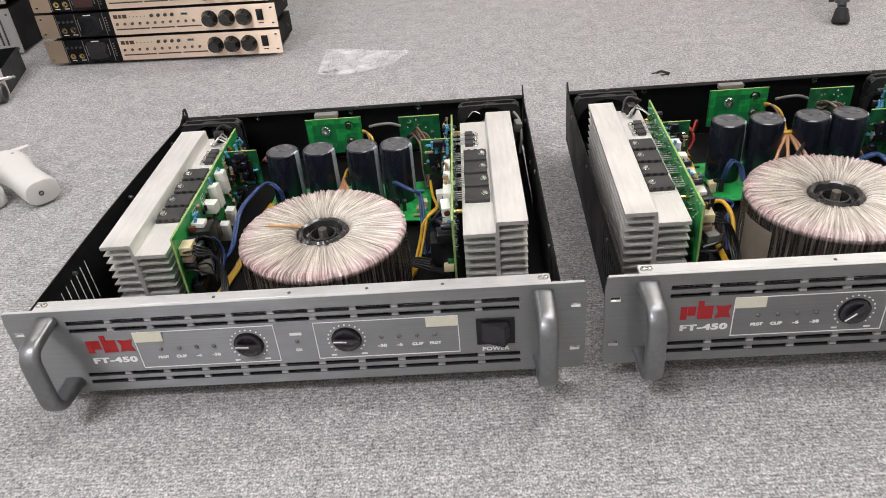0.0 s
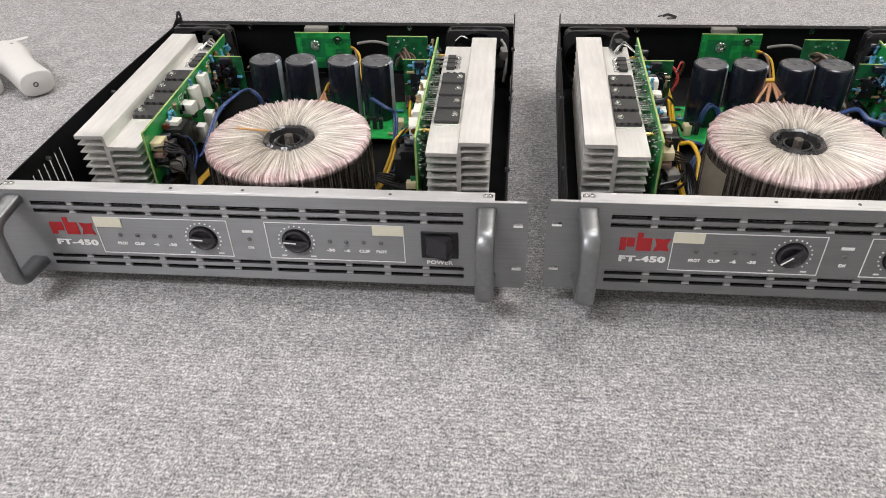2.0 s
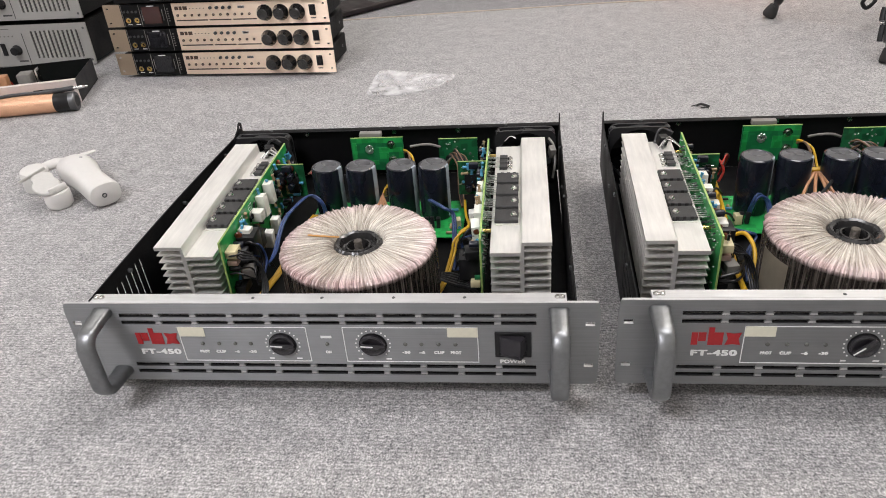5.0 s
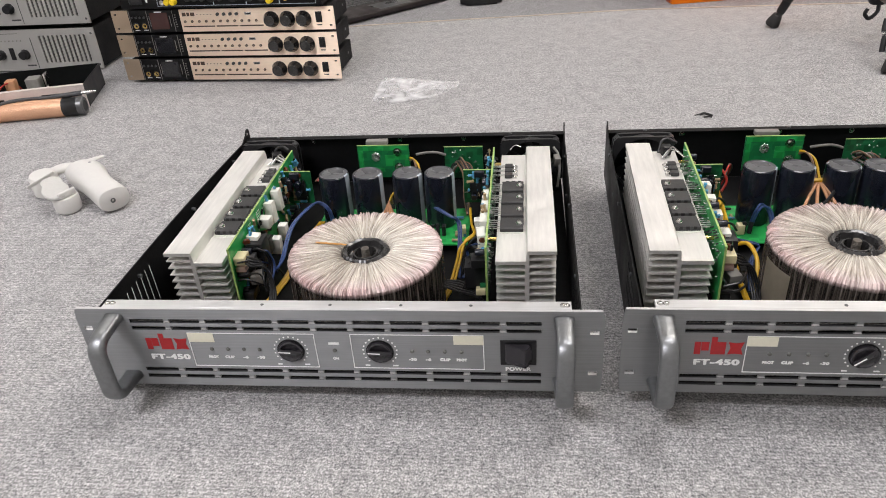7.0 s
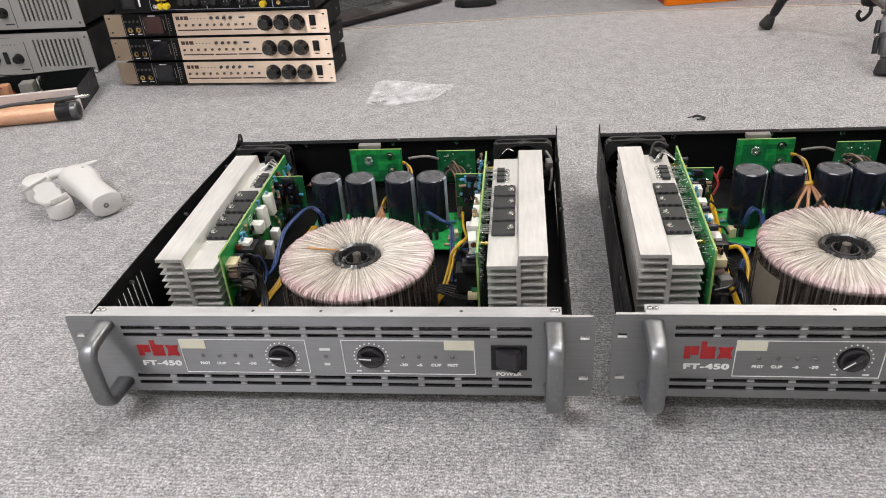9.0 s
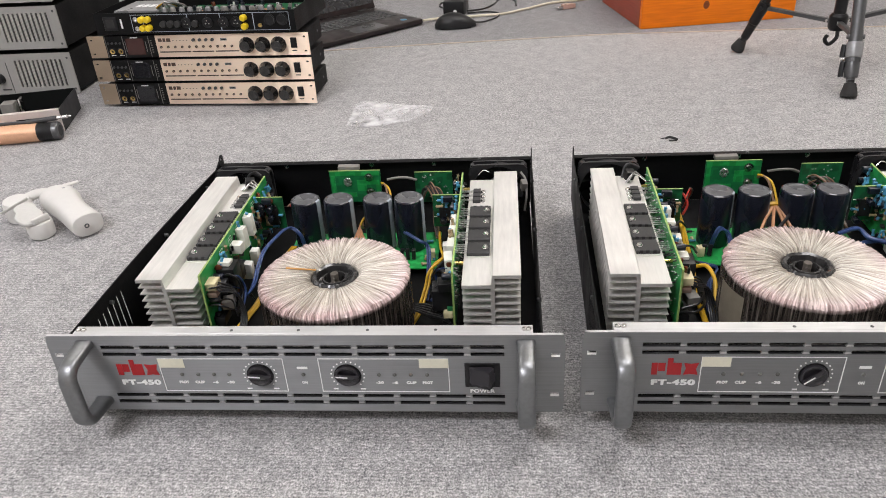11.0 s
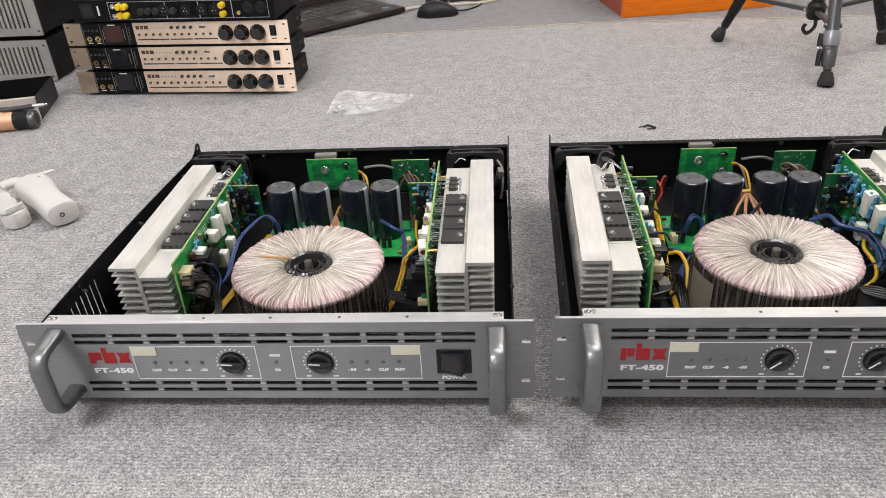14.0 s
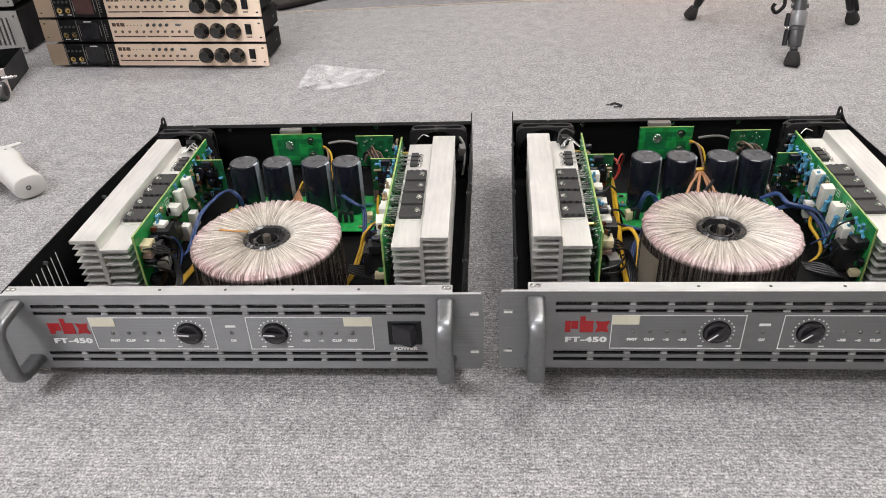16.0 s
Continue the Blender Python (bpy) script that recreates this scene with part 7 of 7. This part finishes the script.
cyl(bm, (0.005, -0.0500, 0.017), (0.005, -0.0508, 0.017), 0.0052, n=14)
part("sticker", bm, INK, brick)


def cable(label, pts, r, material):
    bm = B()
    sweep(bm, pts, r, 8, 8)
    tagged(part("cable", bm, material), label, "cable", "cables on the carpet")


cable("cream cable running across the carpet", [(0.196, 1.660, 0.012), (0.225, 1.700, 0.006), (0.270, 1.715, 0.004), (0.360, 1.730, 0.004), (0.430, 1.745, 0.004), (0.500, 1.800, 0.004), (0.580, 1.870, 0.004), (0.700, 1.910, 0.004), (0.90, 2.02, 0.004)], 0.0038, CABLEW)
cable("black mouse lead looped on the carpet", [(0.345, 1.625, 0.010), (0.375, 1.660, 0.003), (0.410, 1.710, 0.003), (0.415, 1.760, 0.003), (0.380, 1.785, 0.003), (0.320, 1.775, 0.003)], 0.0022, BLACKW)
cable("thin black lead lying on the carpet", [(0.318, 1.800, 0.004), (0.370, 1.830, 0.003), (0.400, 1.890, 0.003), (0.420, 1.960, 0.003), (0.480, 1.980, 0.003), (0.560, 1.950, 0.003), (0.64, 1.98, 0.003)], 0.0024, BLACKW)
cable("thin black lead lying on the carpet", [(0.255, 1.830, 0.004), (0.225, 1.900, 0.003), (0.260, 1.990, 0.003), (0.36, 2.03, 0.003), (0.46, 1.94, 0.003), (0.47, 1.86, 0.003)], 0.0024, BLACKW)
plug = thing("usb_plug", pose(0.618, 1.795, 0.0, 0, 0, 24) @ Matrix.Scale(1.2, 4), "small rose-coloured metal usb plug on carpet", "usb plug")
bm = B()
bx(bm, -0.010, 0.026, -0.008, 0.008, 0.0, 0.013, 0.003, 2)
part("plug_body", bm, PINKM, plug)
bm = B()
bx(bm, -0.026, -0.0095, -0.006, 0.006, 0.003, 0.008, 0.0008, 1)
part("plug_tip", bm, CHROME, plug)


# ---- the orange wooden box ----
box = thing("wooden_box", pose(0.799, 1.518, 0, 0, 0, 9.8), "large orange lacquered wooden box with a knot", "wooden box")
bm = B()
bx(bm, 0.0, 0.428, 0.0, 0.018, 0.0, 0.300, 0.0015, 1)
part("front_board", bm, WOOD, box, "glossy orange board")
bm = B()
bx(bm, 0.0, 0.018, 0.0182, 0.360, 0.0, 0.300, 0.0015, 1)
part("side_board", bm, WOODR, box, "dull red side board")
bm = B()
bx(bm, 0.410, 0.428, 0.0182, 0.360, 0.0, 0.300, 0.0015, 1)
part("side_board", bm, WOODR, box)
bm = B()
bx(bm, 0.0182, 0.4098, 0.342, 0.360, 0.0, 0.300, 0.0015, 1)
part("rear_board", bm, WOOD, box)
bm = B()
bx(bm, 0.0182, 0.4098, 0.0182, 0.3418, 0.282, 0.300)
part("top_board", bm, WOOD, box)
bm = B()
lathe(bm, [(0.0, 0.0004), (0.006, 0.0004), (0.0085, 0.0)], 18, (0.176, 0.0, 0.052), (0, -1, 0))
for v in bm.verts:
    v.co.z = 0.052 + (v.co.z - 0.052) * 1.25
part("knot", bm, KNOT, box, "dark wood knot")


# ---- the tripod ----
def tripod():
    c = Vector((1.150, 1.148, 0))
    u = thing("tripod", pose(0, 0, 0), "black and grey camera tripod standing with spread legs", "tripod")
    apex = Vector((c.x, c.y, 0.50))
    bm = B()
    cyl(bm, (c.x, c.y, 0.095), (c.x, c.y, 0.62), 0.0125, n=20)
    part("centre_column", bm, BLACKP, u, "black centre column")
    bm = B()
    lathe(bm, [(0.0, 0.470), (0.030, 0.470), (0.034, 0.480), (0.034, 0.515), (0.022, 0.530), (0.0, 0.530)], 24, (c.x, c.y, 0))
    part("crown", bm, BLACKP, u)
    bm = B()
    lathe(bm, [(0.0, 0.078), (0.015, 0.078), (0.019, 0.084), (0.019, 0.108), (0.014, 0.114), (0.0, 0.114)], 20, (c.x, c.y, 0))
    part("brace_hub", bm, BLACKP, u)
    bm = B()
    sweep(bm, [(c.x - 0.004, c.y - 0.018, 0.080), (c.x - 0.006, c.y - 0.022, 0.066), (c.x - 0.020, c.y - 0.024, 0.054), (c.x - 0.030, c.y - 0.024, 0.064), (c.x - 0.026, c.y - 0.024, 0.074)], 0.0042, 8)
    part("weight_hook", bm, BLACKP, u, "black hook under the column")
    for k, (fx, fy) in enumerate(((0.984, 1.275), (1.107, 0.930), (1.343, 1.213))):
        foot = Vector((fx, fy, 0.0))
        d = apex - foot
        n = d.normalized()
        radial = Vector((c.x - fx, c.y - fy, 0)).normalized()
        tang = Vector((0, 0, 1)).cross(radial)
        f = 1.0 if k == 1 else 0.76
        bm = B()
        sweep(bm, [foot + n * 0.115, foot + n * 0.50], 0.0118 * f, 14, smooth=False)
        leg = part("leg", bm, GUNMETAL if k == 1 else BLACKP, u, "grey anodised leg tube" if k == 1 else "black leg tube")
        bm = B()
        sweep(bm, [foot + n * 0.030, foot + n * 0.125], 0.0080, 14, smooth=False)
        part("lower_tube", bm, GUNMETAL, leg)
        bm = B()
        lathe(bm, [(r * f, h) for r, h in ((0.0120, 0.0), (0.0152, 0.0), (0.0160, 0.003), (0.0160, 0.026), (0.0150, 0.029), (0.0118, 0.029))], 20, foot + n * 0.078, n)
        part("lock_collar", bm, COLLAR if k == 1 else BLACKP, leg, "light grey lock collar" if k == 1 else "")
        bm = B()
        lathe(bm, [(r * f, h) for r, h in ((0.0080, 0.0), (0.0122, 0.0), (0.0130, 0.003), (0.0138, 0.026), (0.0132, 0.030), (0.0142, 0.031), (0.0146, 0.038), (0.0120, 0.038))], 20, foot + n * 0.039, n)
        part("lower_collar", bm, GUNMETAL if k == 1 else BLACKP, leg)
        for lo_h, hi_h, off in ((0.040, 0.070, 0.0190), (0.078, 0.102, 0.0200)):
            bm = B()
            p = foot + tang * off
            sweep(bm, [p + n * lo_h, p + n * (lo_h + 0.006), p + n * (hi_h - 0.006) - tang * 0.001, p + n * hi_h - tang * 0.002], 0.0052, 8, smooth=False, sx=0.75)
            part("lock_lever", bm, BLACKP, leg)
        bm = B()
        p = foot + tang * 0.0195 + n * 0.074
        cyl(bm, p - tang * 0.004, p + tang * 0.004, 0.0030, n=10)
        part("rivet", bm, CHROME, leg)
        bm = B()
        lathe(bm, [(0.0, 0.0), (0.0140, 0.0), (0.0158, 0.0035), (0.0150, 0.010), (0.0108, 0.0255), (0.0100, 0.0275), (0.0066, 0.0280), (0.0060, 0.033), (0.0, 0.033)], 24, foot + Vector((0, 0, 0.001 if k == 1 else 0.0045)) + n * 0.0005, n * 0.75 + Vector((0, 0, 0.25)) if k == 1 else n)
        part("rubber_foot", bm, RUBBER, leg, "black rubber foot")
        bm = B()
        knee = foot + n * 0.118
        a, b = Vector((c.x, c.y, 0.096)) - radial * 0.016, knee
        cross = Vector((0, 0, 1)).cross((b - a).normalized()).normalized()
        w = [a - cross * 0.005, a + cross * 0.005, b + cross * 0.005, b - cross * 0.005]
        lo_v = [bm.verts.new(q - Vector((0, 0, 0.004))) for q in w]
        hi_v = [bm.verts.new(q + Vector((0, 0, 0.004))) for q in w]
        bm.faces.new(lo_v)
        bm.faces.new(hi_v)
        for i in range(4):
            bm.faces.new((lo_v[i], lo_v[(i + 1) % 4], hi_v[(i + 1) % 4], hi_v[i]))
        br = part("brace", bm, CHARCOAL, u, "flat dark brace")
        for end, sgn in ((a, 1), (b, -1)):
            bm = B()
            q = end + (b - a).normalized() * 0.006 * sgn
            cyl(bm, q - cross * 0.0062, q + cross * 0.0062, 0.0030, n=10)
            part("rivet", bm, CHROME, br)
        bm = B()
        sweep(bm, [knee - tang * 0.016, knee + tang * 0.016], 0.0050, 10, smooth=False)
        sweep(bm, [knee - n * 0.012, knee + n * 0.012], 0.0128, 14, smooth=False)
        part("brace_clamp", bm, GUNMETAL if k == 1 else BLACKP, leg)


tripod()

# the loose things above are drawn two per cent nearer, scaled about the floor below the camera to keep their places in
# its view
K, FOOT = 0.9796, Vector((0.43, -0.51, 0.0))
NEARER = Matrix.Translation(FOOT) @ Matrix.Scale(K, 4) @ Matrix.Translation(-FOOT)
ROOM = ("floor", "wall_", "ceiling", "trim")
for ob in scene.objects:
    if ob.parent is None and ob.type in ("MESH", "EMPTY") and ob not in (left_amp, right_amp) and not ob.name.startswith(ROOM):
        ob.matrix_basis = NEARER @ ob.matrix_basis
